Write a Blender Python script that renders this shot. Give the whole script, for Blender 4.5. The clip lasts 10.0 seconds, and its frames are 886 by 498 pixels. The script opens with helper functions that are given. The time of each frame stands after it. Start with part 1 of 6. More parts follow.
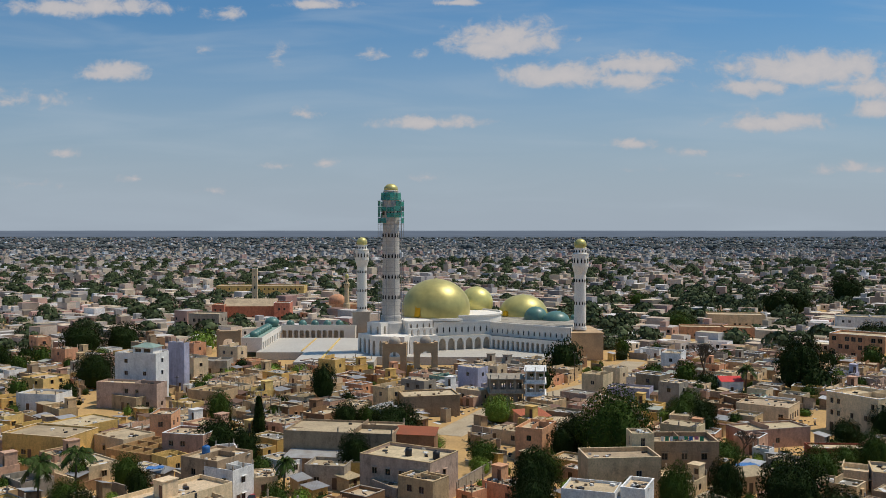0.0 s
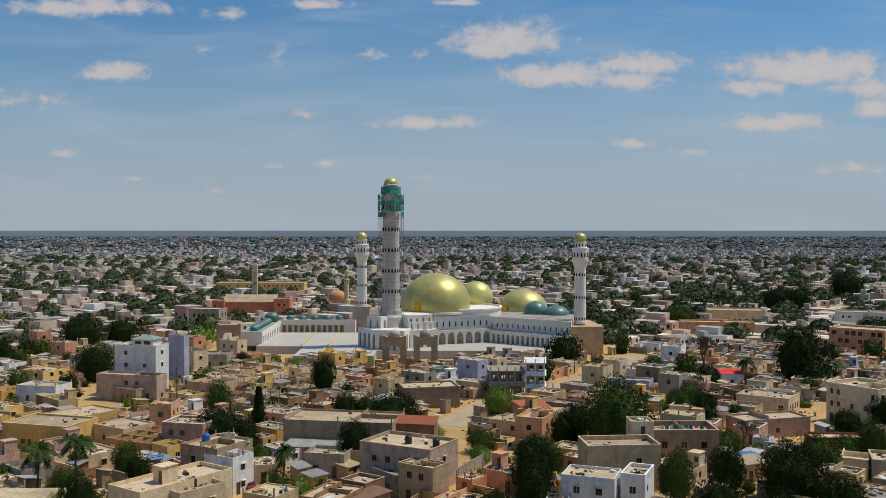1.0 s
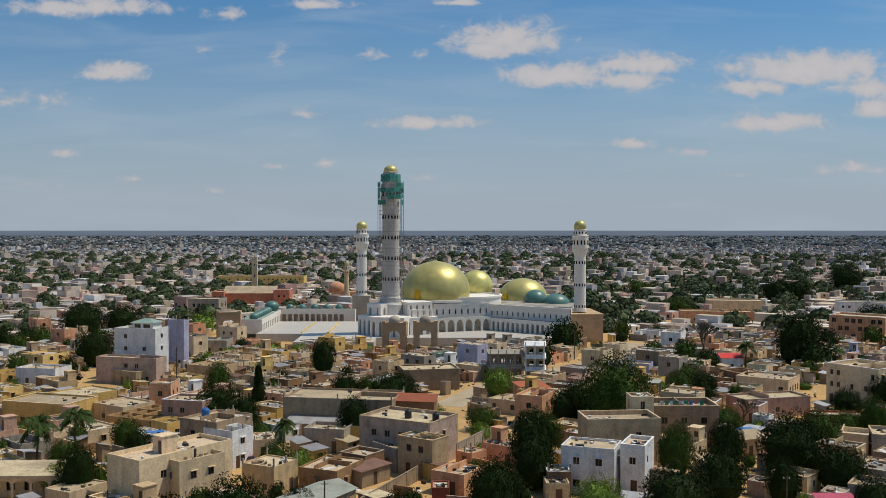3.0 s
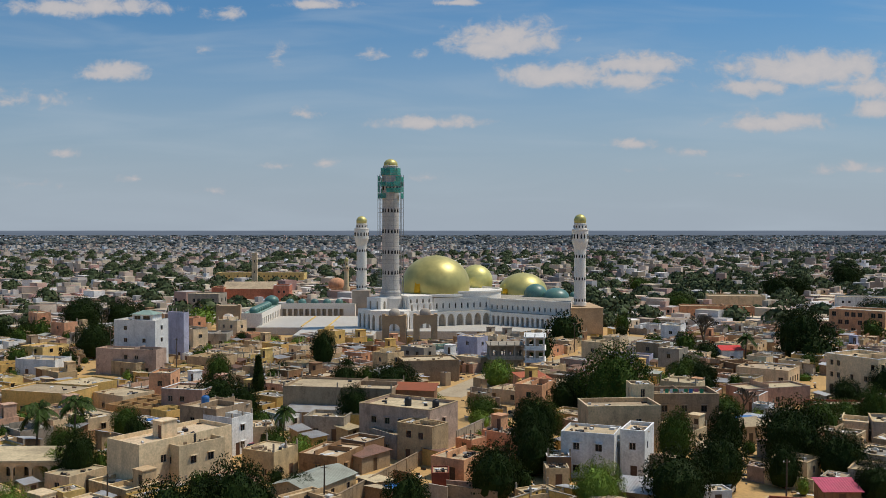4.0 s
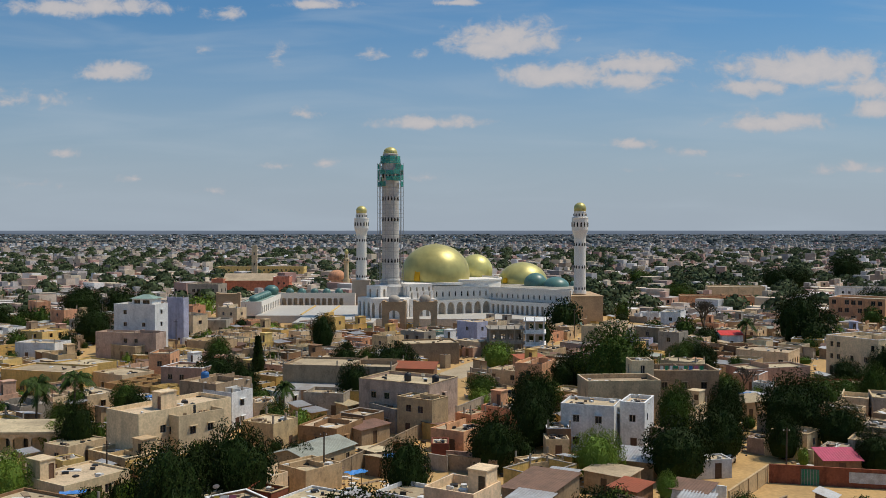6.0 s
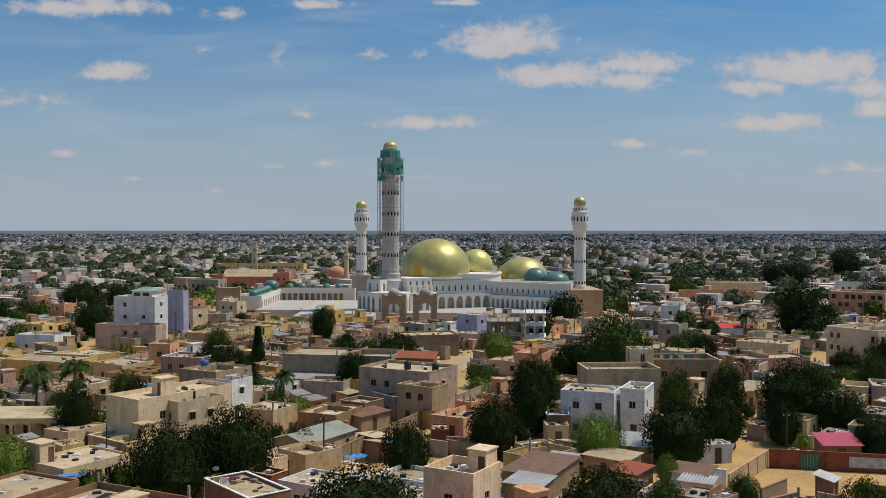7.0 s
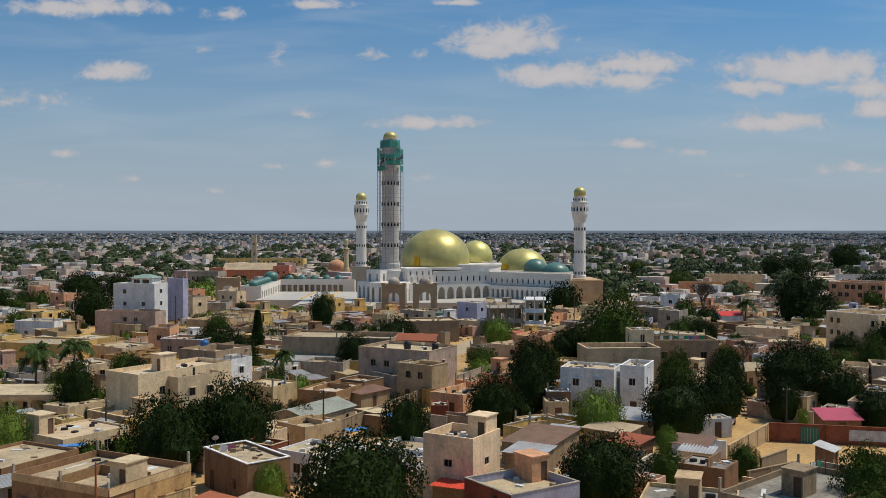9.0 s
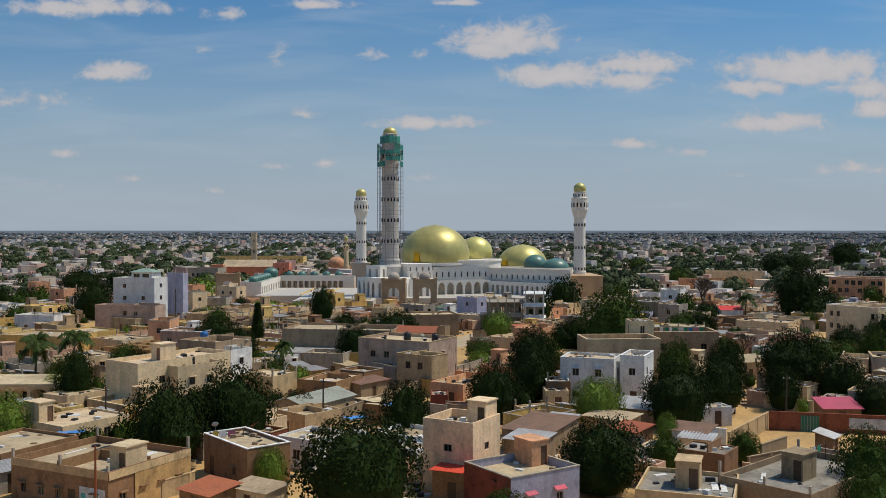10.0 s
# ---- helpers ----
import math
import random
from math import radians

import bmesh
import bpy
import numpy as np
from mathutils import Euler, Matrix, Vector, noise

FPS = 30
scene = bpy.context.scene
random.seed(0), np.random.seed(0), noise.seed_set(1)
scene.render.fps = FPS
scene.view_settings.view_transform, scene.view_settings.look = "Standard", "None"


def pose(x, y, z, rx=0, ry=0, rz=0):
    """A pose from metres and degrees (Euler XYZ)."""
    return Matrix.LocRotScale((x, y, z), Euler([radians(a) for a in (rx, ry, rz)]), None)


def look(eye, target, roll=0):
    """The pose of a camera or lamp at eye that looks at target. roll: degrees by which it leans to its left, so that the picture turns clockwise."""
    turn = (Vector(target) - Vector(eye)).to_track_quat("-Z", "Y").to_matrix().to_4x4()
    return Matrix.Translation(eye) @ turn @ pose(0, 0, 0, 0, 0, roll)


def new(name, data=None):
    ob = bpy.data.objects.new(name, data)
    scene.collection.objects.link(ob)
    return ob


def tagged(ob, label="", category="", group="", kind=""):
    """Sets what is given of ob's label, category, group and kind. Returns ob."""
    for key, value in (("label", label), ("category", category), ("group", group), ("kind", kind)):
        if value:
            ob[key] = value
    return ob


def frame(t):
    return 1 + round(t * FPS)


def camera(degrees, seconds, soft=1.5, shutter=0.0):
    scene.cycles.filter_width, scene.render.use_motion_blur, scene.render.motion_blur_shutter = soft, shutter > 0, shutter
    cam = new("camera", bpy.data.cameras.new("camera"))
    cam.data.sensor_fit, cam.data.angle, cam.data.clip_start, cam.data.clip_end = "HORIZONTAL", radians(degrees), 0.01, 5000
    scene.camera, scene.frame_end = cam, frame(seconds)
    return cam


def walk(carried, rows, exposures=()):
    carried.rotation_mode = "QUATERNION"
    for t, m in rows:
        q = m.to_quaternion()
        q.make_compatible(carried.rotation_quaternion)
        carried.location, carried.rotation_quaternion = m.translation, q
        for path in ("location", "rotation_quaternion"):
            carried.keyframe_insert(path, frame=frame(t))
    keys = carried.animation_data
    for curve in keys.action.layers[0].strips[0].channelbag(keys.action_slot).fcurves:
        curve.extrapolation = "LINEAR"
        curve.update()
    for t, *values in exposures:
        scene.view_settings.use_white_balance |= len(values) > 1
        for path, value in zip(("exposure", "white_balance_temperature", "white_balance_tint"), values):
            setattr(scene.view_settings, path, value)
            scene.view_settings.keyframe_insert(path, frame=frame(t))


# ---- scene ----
EXPOSURE = -0.22
SUN_POWER, SKY_STRENGTH = 3.75, 0.085
SKY_TINT = (0.54, 0.99, 1.30, 1.0)
HAZE, VEIL = (5.15, 5.95, 6.95, 1.0), (5.9, 6.9, 7.9, 1.0)
CLOUD_DARK, CLOUD_LIGHT = (6.1, 6.15, 6.6, 1.0), (7.5, 7.1, 7.1, 1.0)
HAZY_PLAIN_DARK, HAZY_PLAIN_LIGHT = (1.4, 1.8, 2.5, 1.0), (2.25, 2.7, 3.45, 1.0)
cam = camera(50.5, 10.0, soft=0.7)
# seconds, camera height: a drone sinking straight down, looking slightly below the horizon
ROWS = [(0.0, 46.6), (0.5, 45.56), (1.0, 44.47), (1.5, 43.38), (2.0, 42.26), (2.5, 41.15), (4.0, 37.85), (4.5, 36.77), (5.0, 35.69),
        (5.5, 34.66), (7.0, 31.6), (7.5, 30.66), (8.0, 29.76), (8.5, 28.92), (9.0, 28.13), (9.5, 27.37), (10.0, 26.6)]
walk(cam, [(t, pose(0.0135 * t, 0.0, z, 90 - 1.292, 0, 0.017 - 0.002 * t)) for t, z in ROWS], [(0.0, EXPOSURE), (10.0, EXPOSURE)])

# ---- world and sun ----
SUN_AZ, SUN_EL = 76.0, 62.0      # degrees clockwise from straight ahead, and above the horizon
world = bpy.data.worlds.new("sky")
scene.world = world
world.use_nodes = True
wn, wl = world.node_tree.nodes, world.node_tree.links
wn.clear()


def wnode(kind, **values):
    n = wn.new(kind)
    for i, v in values.items():
        n.inputs[int(i[1:])].default_value = v
    return n


def wmath(op, a, b=None, c=None):
    n = wn.new("ShaderNodeMath")
    n.operation = op
    for i, v in enumerate((a, b, c)):
        if v is None:
            continue
        if isinstance(v, (int, float)):
            n.inputs[i].default_value = v
        else:
            wl.new(v, n.inputs[i])
    return n.outputs[0]


sky = wn.new("ShaderNodeTexSky")
sky.sky_type = "NISHITA"
sky.sun_disc = False
sky.sun_elevation, sky.sun_rotation = radians(SUN_EL), radians(SUN_AZ)
sky.altitude, sky.air_density, sky.dust_density, sky.ozone_density = 40, 1.0, 1.6, 1.6
coord = wn.new("ShaderNodeTexCoord")
split = wn.new("ShaderNodeSeparateXYZ")
wl.new(coord.outputs["Generated"], split.inputs[0])
fwd = wmath("MAXIMUM", split.outputs[1], 0.02)
su = wmath("DIVIDE", split.outputs[0], fwd)       # right of straight ahead
sv = wmath("DIVIDE", split.outputs[2], fwd)       # above the horizon
plane = wn.new("ShaderNodeCombineXYZ")
wl.new(su, plane.inputs[0])
wl.new(wmath("MULTIPLY", sv, 1.35), plane.inputs[1])


def wnoise(scale, detail, rough, dist=0.0):
    n = wn.new("ShaderNodeTexNoise")
    n.inputs["Scale"].default_value, n.inputs["Detail"].default_value = scale, detail
    n.inputs["Roughness"].default_value, n.inputs["Distortion"].default_value = rough, dist
    wl.new(plane.outputs[0], n.inputs["Vector"])
    return n.outputs["Fac"]


puff = wnoise(36.0, 6.0, 0.58, 0.4)
fine = wnoise(120.0, 5.0, 0.65, 0.3)
edge = wmath("ADD", wmath("MULTIPLY", wmath("SUBTRACT", puff, 0.5), 2.5), wmath("MULTIPLY", wmath("SUBTRACT", fine, 0.5), 0.6))


def cloud(u, v, a, b, dense=1.0):
    """One flat-bottomed heap of cloud at direction (u, v), with half-widths a and b."""
    du = wmath("DIVIDE", wmath("SUBTRACT", su, u), a)
    dv = wmath("DIVIDE", wmath("SUBTRACT", sv, v - 0.0045), b)
    dv = wmath("MAXIMUM", dv, wmath("MULTIPLY", dv, -1.35))
    r = wmath("SQRT", wmath("ADD", wmath("MULTIPLY", du, du), wmath("MULTIPLY", dv, dv)))
    return wmath("MULTIPLY", wmath("SUBTRACT", 1.6, r), dense)


cover = None
for heaps in (
    ((0.0668, 0.2031, 0.0511, 0.0181, 1.00), (0.0487, 0.1946, 0.0361, 0.0120, 0.90), (0.1239, 0.1658, 0.0542, 0.0132, 1.00), (0.2082, 0.1778, 0.0421, 0.0108, 1.00), (0.1992, 0.1585, 0.0331, 0.0096, 0.90), (0.3827, 0.1718, 0.0722, 0.0168, 1.10),),
    ((0.3285, 0.1537, 0.0361, 0.0096, 0.90), (0.4308, 0.1766, 0.0301, 0.0144, 1.00), (0.4549, 0.1525, 0.0361, 0.0132, 0.90), (0.3526, 0.1152, 0.0481, 0.0102, 1.00), (-0.0162, 0.1152, 0.0511, 0.0072, 0.90), (-0.3514, 0.1682, 0.0289, 0.0102, 1.00),),
    ((-0.3755, 0.2368, 0.0662, 0.0096, 0.90), (-0.2310, 0.2307, 0.0211, 0.0072, 0.60), (0.2022, 0.0930, 0.0205, 0.0060, 0.75), (-0.1348, 0.2404, 0.0301, 0.0054, 0.80), (0.4368, 0.0671, 0.0391, 0.0066, 0.60), (0.4609, 0.1285, 0.0301, 0.0108, 0.85),),
    ((-0.0806, 0.1886, 0.0181, 0.0072, 0.45), (-0.0235, 0.1874, 0.0132, 0.0048, 0.40), (-0.1438, 0.1248, 0.0168, 0.0054, 0.40), (-0.3273, 0.0563, 0.0132, 0.0042, 0.45), (-0.4025, 0.0839, 0.0241, 0.0060, 0.40), (-0.4356, 0.0514, 0.0241, 0.0048, 0.40),),
    ((-0.2461, 0.0436, 0.0168, 0.0042, 0.40), (-0.1739, 0.0701, 0.0241, 0.0042, 0.40), (-0.4537, 0.1405, 0.0421, 0.0096, 0.50), (0.0096, 0.2428, 0.0271, 0.0036, 0.70), (-0.1769, 0.1856, 0.0084, 0.0108, 0.30), (0.2593, 0.0851, 0.0217, 0.0048, 0.40),),
    ((0.3105, 0.0593, 0.0205, 0.0036, 0.40), (-0.0162, 0.0575, 0.0144, 0.0048, 0.35), (-0.1258, 0.0731, 0.0108, 0.0036, 0.35), (0.2082, 0.0671, 0.0132, 0.0036, 0.30), (-0.2521, 0.1934, 0.0096, 0.0054, 0.50),),
):
    for heap in heaps:
        one = cloud(*heap)
        cover = one if cover is None else wmath("MAXIMUM", cover, one)
mask = wmath("ADD", cover, edge)
soft_mask = wn.new("ShaderNodeMapRange")
soft_mask.interpolation_type = "SMOOTHSTEP"
soft_mask.inputs[1].default_value, soft_mask.inputs[2].default_value = 0.10, 1.0
wl.new(mask, soft_mask.inputs[0])
# thin high veil, in long streaks
veil_at = wn.new("ShaderNodeVectorMath")
veil_at.operation = "MULTIPLY"
veil_at.inputs[1].default_value = (1.0, 5.0, 1.0)
wl.new(plane.outputs[0], veil_at.inputs[0])
veil_noise = wn.new("ShaderNodeTexNoise")
veil_noise.inputs["Scale"].default_value, veil_noise.inputs["Detail"].default_value, veil_noise.inputs["Distortion"].default_value = 4.5, 6.0, 0.6
wl.new(veil_at.outputs[0], veil_noise.inputs["Vector"])
veil = wn.new("ShaderNodeMapRange")
veil.interpolation_type = "SMOOTHSTEP"
veil.inputs[1].default_value, veil.inputs[2].default_value, veil.inputs[4].default_value = 0.40, 0.80, 0.30
wl.new(veil_noise.outputs["Fac"], veil.inputs[0])
low = wn.new("ShaderNodeMapRange")               # dust haze towards the horizon
low.interpolation_type = "SMOOTHSTEP"
low.inputs[1].default_value, low.inputs[2].default_value, low.inputs[3].default_value, low.inputs[4].default_value = 0.26, -0.01, 0.0, 0.9
wl.new(sv, low.inputs[0])


def wmix(fac, a, b):
    n = wn.new("ShaderNodeMix")
    n.data_type = "RGBA"
    wl.new(fac, n.inputs[0]) if not isinstance(fac, float) else None
    for sock, v in ((n.inputs[6], a), (n.inputs[7], b)):
        if isinstance(v, tuple):
            sock.default_value = v
        else:
            wl.new(v, sock)
    return n.outputs[2]


tone = wn.new("ShaderNodeMix")
tone.data_type, tone.blend_type = "RGBA", "MULTIPLY"
tone.inputs[0].default_value = 1.0
tone.inputs[7].default_value = SKY_TINT
wl.new(sky.outputs[0], tone.inputs[6])
clear = wmix(low.outputs[0], tone.outputs[2], HAZE)
streaked = wmix(veil.outputs[0], clear, VEIL)
shade = wn.new("ShaderNodeMapRange")
shade.inputs[1].default_value, shade.inputs[2].default_value, shade.inputs[3].default_value, shade.inputs[4].default_value = 0.3, 1.5, 0.0, 1.0
wl.new(mask, shade.inputs[0])
heap_colour = wmix(shade.outputs[0], CLOUD_DARK, CLOUD_LIGHT)
opacity = wmath("MULTIPLY", soft_mask.outputs[0], 0.93)
final = wmix(opacity, streaked, heap_colour)
# the plain beyond the ground sheet, down from the horizon: haze painted in as blue-grey, with faint uneven bands
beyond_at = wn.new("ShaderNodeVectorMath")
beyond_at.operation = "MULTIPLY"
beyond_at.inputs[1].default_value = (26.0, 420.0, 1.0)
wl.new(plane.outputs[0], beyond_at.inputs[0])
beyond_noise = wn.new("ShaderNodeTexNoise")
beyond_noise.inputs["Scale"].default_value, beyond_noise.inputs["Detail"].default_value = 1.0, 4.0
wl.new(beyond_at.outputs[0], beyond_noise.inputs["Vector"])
beyond_colour = wmix(beyond_noise.outputs["Fac"], HAZY_PLAIN_DARK, HAZY_PLAIN_LIGHT)
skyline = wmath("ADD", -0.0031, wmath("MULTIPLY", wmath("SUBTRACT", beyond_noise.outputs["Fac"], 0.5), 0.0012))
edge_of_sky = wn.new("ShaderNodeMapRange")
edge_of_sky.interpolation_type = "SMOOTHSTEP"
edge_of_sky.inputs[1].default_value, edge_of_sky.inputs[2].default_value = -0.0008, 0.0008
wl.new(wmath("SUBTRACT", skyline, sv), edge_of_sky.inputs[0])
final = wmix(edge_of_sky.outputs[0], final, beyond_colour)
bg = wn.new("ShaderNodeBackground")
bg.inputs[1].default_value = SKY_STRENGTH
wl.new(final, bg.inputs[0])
out = wn.new("ShaderNodeOutputWorld")
wl.new(bg.outputs[0], out.inputs[0])

sun_data = bpy.data.lights.new("sun", "SUN")
sun_data.energy, sun_data.angle, sun_data.color = SUN_POWER, radians(0.53), (1.0, 0.91, 0.76)
sun = new("sun", sun_data)
a, e = radians(SUN_AZ), radians(SUN_EL)
sun.matrix_world = look((300 * math.sin(a) * math.cos(e), 300 * math.cos(a) * math.cos(e), 300 * math.sin(e)), (0, 0, 0))


# ---- materials ----
def material(name, colour, rough=0.85, metal=0.0, vary=0.12, big=0.18, big_scale=0.35, grain=9.0, bump=0.25, streak=0.0, island=False, spec=0.3, dirt=(0.10, 0.075, 0.05), mould=0.0):
    """A weathered surface: base colour, stains in large patches, fine grain, streaks down the walls, and a shift from piece to piece."""
    m = bpy.data.materials.new(name)
    m.use_nodes = True
    nt = m.node_tree
    N, L = nt.nodes, nt.links
    bsdf = N["Principled BSDF"]
    bsdf.inputs["Roughness"].default_value, bsdf.inputs["Metallic"].default_value = rough, metal
    bsdf.inputs["Specular IOR Level"].default_value = spec
    geo = N.new("ShaderNodeNewGeometry")

    def tex(scale, detail=4.0, stretch=None, rough_=0.5):
        n = N.new("ShaderNodeTexNoise")
        n.inputs["Roughness"].default_value = rough_
        n.inputs["Scale"].default_value, n.inputs["Detail"].default_value = scale, detail
        if stretch:
            v = N.new("ShaderNodeVectorMath")
            v.operation = "MULTIPLY"
            v.inputs[1].default_value = stretch
            L.new(geo.outputs["Position"], v.inputs[0])
            L.new(v.outputs[0], n.inputs["Vector"])
        else:
            L.new(geo.outputs["Position"], n.inputs["Vector"])
        return n.outputs["Fac"]

    def rng(fac, a, b, lo, hi):
        n = N.new("ShaderNodeMapRange")
        for i, v in enumerate((a, b, lo, hi)):
            n.inputs[i + 1].default_value = v
        L.new(fac, n.inputs[0])
        return n.outputs[0]

    def mix(fac, a, b, blend="MIX"):
        n = N.new("ShaderNodeMix")
        n.data_type, n.blend_type = "RGBA", blend
        if isinstance(fac, float):
            n.inputs[0].default_value = fac
        else:
            L.new(fac, n.inputs[0])
        for sock, v in ((n.inputs[6], a), (n.inputs[7], b)):
            if isinstance(v, tuple):
                sock.default_value = (*v, 1.0)[:4]
            else:
                L.new(v, sock)
        return n.outputs[2]

    if island:
        rnd = geo.outputs["Random Per Island"]
    else:
        rnd = N.new("ShaderNodeObjectInfo").outputs["Random"]
    hsv = N.new("ShaderNodeHueSaturation")
    hsv.inputs["Color"].default_value = (*colour, 1.0)
    L.new(rng(rnd, 0, 1, 1.0 - vary * 1.6, 1.0 + vary * 1.6), hsv.inputs["Value"])
    second = N.new("ShaderNodeMath")
    second.operation = "FRACT"
    third = N.new("ShaderNodeMath")
    third.operation = "MULTIPLY"
    third.inputs[1].default_value = 7.31
    L.new(rnd, third.inputs[0])
    L.new(third.outputs[0], second.inputs[0])
    L.new(rng(second.outputs[0], 0, 1, 0.5 - vary * 0.06, 0.5 + vary * 0.06), hsv.inputs["Hue"])
    col = hsv.outputs["Color"]
    col = mix(rng(tex(big_scale, 5.0), 0.42, 0.75, 0.0, big * 2.2), col, dirt)
    col = mix(rng(tex(grain, 5.0), 0.25, 0.75, 0.0, 1.0), mix(1.0, col, (0.80, 0.79, 0.77), "MULTIPLY"), mix(1.0, col, (1.16, 1.15, 1.13), "MULTIPLY"))
    if streak:
        col = mix(rng(tex(1.0, 4.0, (0.9, 0.9, 0.10)), 0.5, 0.8, 0.0, streak), col, dirt)
    if mould:
        patch = rng(tex(0.75, 9.0, (1.0, 1.0, 0.6), 0.72), 0.53, 0.66, 0.0, mould)
        col = mix(patch, col, tuple(v * 0.7 for v in dirt))
        worn = rng(tex(1.7, 7.0, None, 0.7), 0.58, 0.68, 0.0, mould * 0.5)
        col = mix(worn, col, mix(1.0, col, (1.35, 1.33, 1.3), "MULTIPLY"))
    L.new(col, bsdf.inputs["Base Color"])
    if bump:
        b = N.new("ShaderNodeBump")
        b.inputs["Strength"].default_value, b.inputs["Distance"].default_value = bump, 0.06
        L.new(tex(grain * 0.7, 6.0), b.inputs["Height"])
        L.new(b.outputs[0], bsdf.inputs["Normal"])
    return m


PLASTER = {
    "sand": (0.58, 0.45, 0.28), "cream": (0.72, 0.60, 0.42), "white": (0.82, 0.81, 0.79), "pink": (0.60, 0.40, 0.31), "grey": (0.38, 0.35, 0.31),
    "brown": (0.30, 0.185, 0.105), "ochre": (0.66, 0.47, 0.17), "lavender": (0.47, 0.46, 0.58), "red": (0.27, 0.09, 0.055), "salmon": (0.66, 0.37, 0.23),
    "yellow": (0.68, 0.52, 0.22), "block": (0.36, 0.285, 0.20), "mauve": (0.46, 0.36, 0.31), "green": (0.28, 0.42, 0.34), "peach": (0.78, 0.63, 0.44), "rawbrick": (0.50, 0.33, 0.16), "brick": (0.66, 0.27, 0.18),
}
COOL = ("white", "lavender", "green")
PLASTER = {k: c if k in COOL else (c[0] * 1.04, c[1] * 0.96, c[2] * 0.86) for k, c in PLASTER.items()}
PLASTER = {k: material("plaster_" + k, c, 0.9, streak=0.5, big=0.15, big_scale=0.5, vary=0.10, grain=3.2, mould=0.55 if k not in ("peach", "cream", "ochre", "white", "lavender", "yellow") else 0.26, dirt=tuple(v * 0.34 for v in c)) for k, c in PLASTER.items()}
ROOFS = {
    "dust": material("roof_screed", (0.54, 0.42, 0.27), 0.95, big=0.26, big_scale=0.22, vary=0.14, grain=3.0, dirt=(0.20, 0.155, 0.105), mould=0.45),
    "grey": material("roof_concrete", (0.36, 0.325, 0.275), 0.95, big=0.34, big_scale=0.3, grain=3.0, dirt=(0.09, 0.08, 0.07), mould=0.6),
    "tin": material("roof_zinc", (0.42, 0.42, 0.42), 0.55, metal=0.35, big=0.2, big_scale=0.5, grain=4.0, streak=0.2, dirt=(0.22, 0.12, 0.07)),
    "rust": material("roof_rust", (0.21, 0.12, 0.085), 0.8, metal=0.1, big=0.25, big_scale=0.6, grain=4.0),
    "clay": material("roof_clay", (0.42, 0.13, 0.06), 0.85, big=0.15, grain=4.0),
    "green": material("roof_green", (0.30, 0.42, 0.36), 0.7, big=0.15, grain=3.0),
    "red": material("roof_red_sheet", (0.62, 0.05, 0.035), 0.6, big=0.06, grain=3.0),
    "rose": material("roof_pink_sheet", (0.62, 0.10, 0.18), 0.6, big=0.1, grain=3.0),
    "zincgreen": material("roof_old_zinc", (0.36, 0.37, 0.31), 0.7, metal=0.1, big=0.2, big_scale=0.5, grain=4.0),
    "blue": material("blue_tarpaulin", (0.05, 0.22, 0.55), 0.5, big=0.08, grain=6.0, bump=0.6),
}
GLASS = material("window_glass", (0.018, 0.020, 0.022), 0.12, spec=0.6, vary=0.1, big=0.0, bump=0.0)
FRAME = material("window_frame", (0.26, 0.22, 0.19), 0.6, vary=0.45, big=0.1)
# near-black, painted in for the unlit inside of openings
DARK = material("dark_opening", (0.02, 0.018, 0.016), 0.9, big=0.0, bump=0.0)
DOOR = material("painted_door", (0.13, 0.075, 0.045), 0.6, vary=0.3)
SAND = material("sandy_ground", (0.54, 0.34, 0.14), 0.97, big=0.2, big_scale=0.12, grain=1.6, vary=0.0, dirt=(0.22, 0.15, 0.08))
# beyond the town the sand gives way to scrub, blue-grey with painted haze
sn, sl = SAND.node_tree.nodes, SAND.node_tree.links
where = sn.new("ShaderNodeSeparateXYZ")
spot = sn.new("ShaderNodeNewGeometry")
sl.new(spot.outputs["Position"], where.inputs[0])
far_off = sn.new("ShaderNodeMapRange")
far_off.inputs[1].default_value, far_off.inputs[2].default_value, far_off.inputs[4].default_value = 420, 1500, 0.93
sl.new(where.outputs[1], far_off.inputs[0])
hazy_scrub = sn.new("ShaderNodeMix")
hazy_scrub.data_type = "RGBA"
hazy_scrub.inputs[7].default_value = (0.078, 0.090, 0.104, 1.0)
sl.new(far_off.outputs[0], hazy_scrub.inputs[0])
sl.new(sn["Principled BSDF"].inputs["Base Color"].links[0].from_socket, hazy_scrub.inputs[6])
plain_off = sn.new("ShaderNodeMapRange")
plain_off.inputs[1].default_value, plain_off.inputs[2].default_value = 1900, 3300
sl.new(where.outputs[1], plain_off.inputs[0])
plain = sn.new("ShaderNodeMix")                  # wooded plain towards the horizon, in slate blue painted for haze
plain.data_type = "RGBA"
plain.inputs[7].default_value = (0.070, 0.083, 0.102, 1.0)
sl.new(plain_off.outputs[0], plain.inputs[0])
sl.new(hazy_scrub.outputs[2], plain.inputs[6])
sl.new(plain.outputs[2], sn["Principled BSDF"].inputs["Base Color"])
TRUNK = material("bark", (0.10, 0.075, 0.055), 0.95, grain=8.0, bump=0.6)
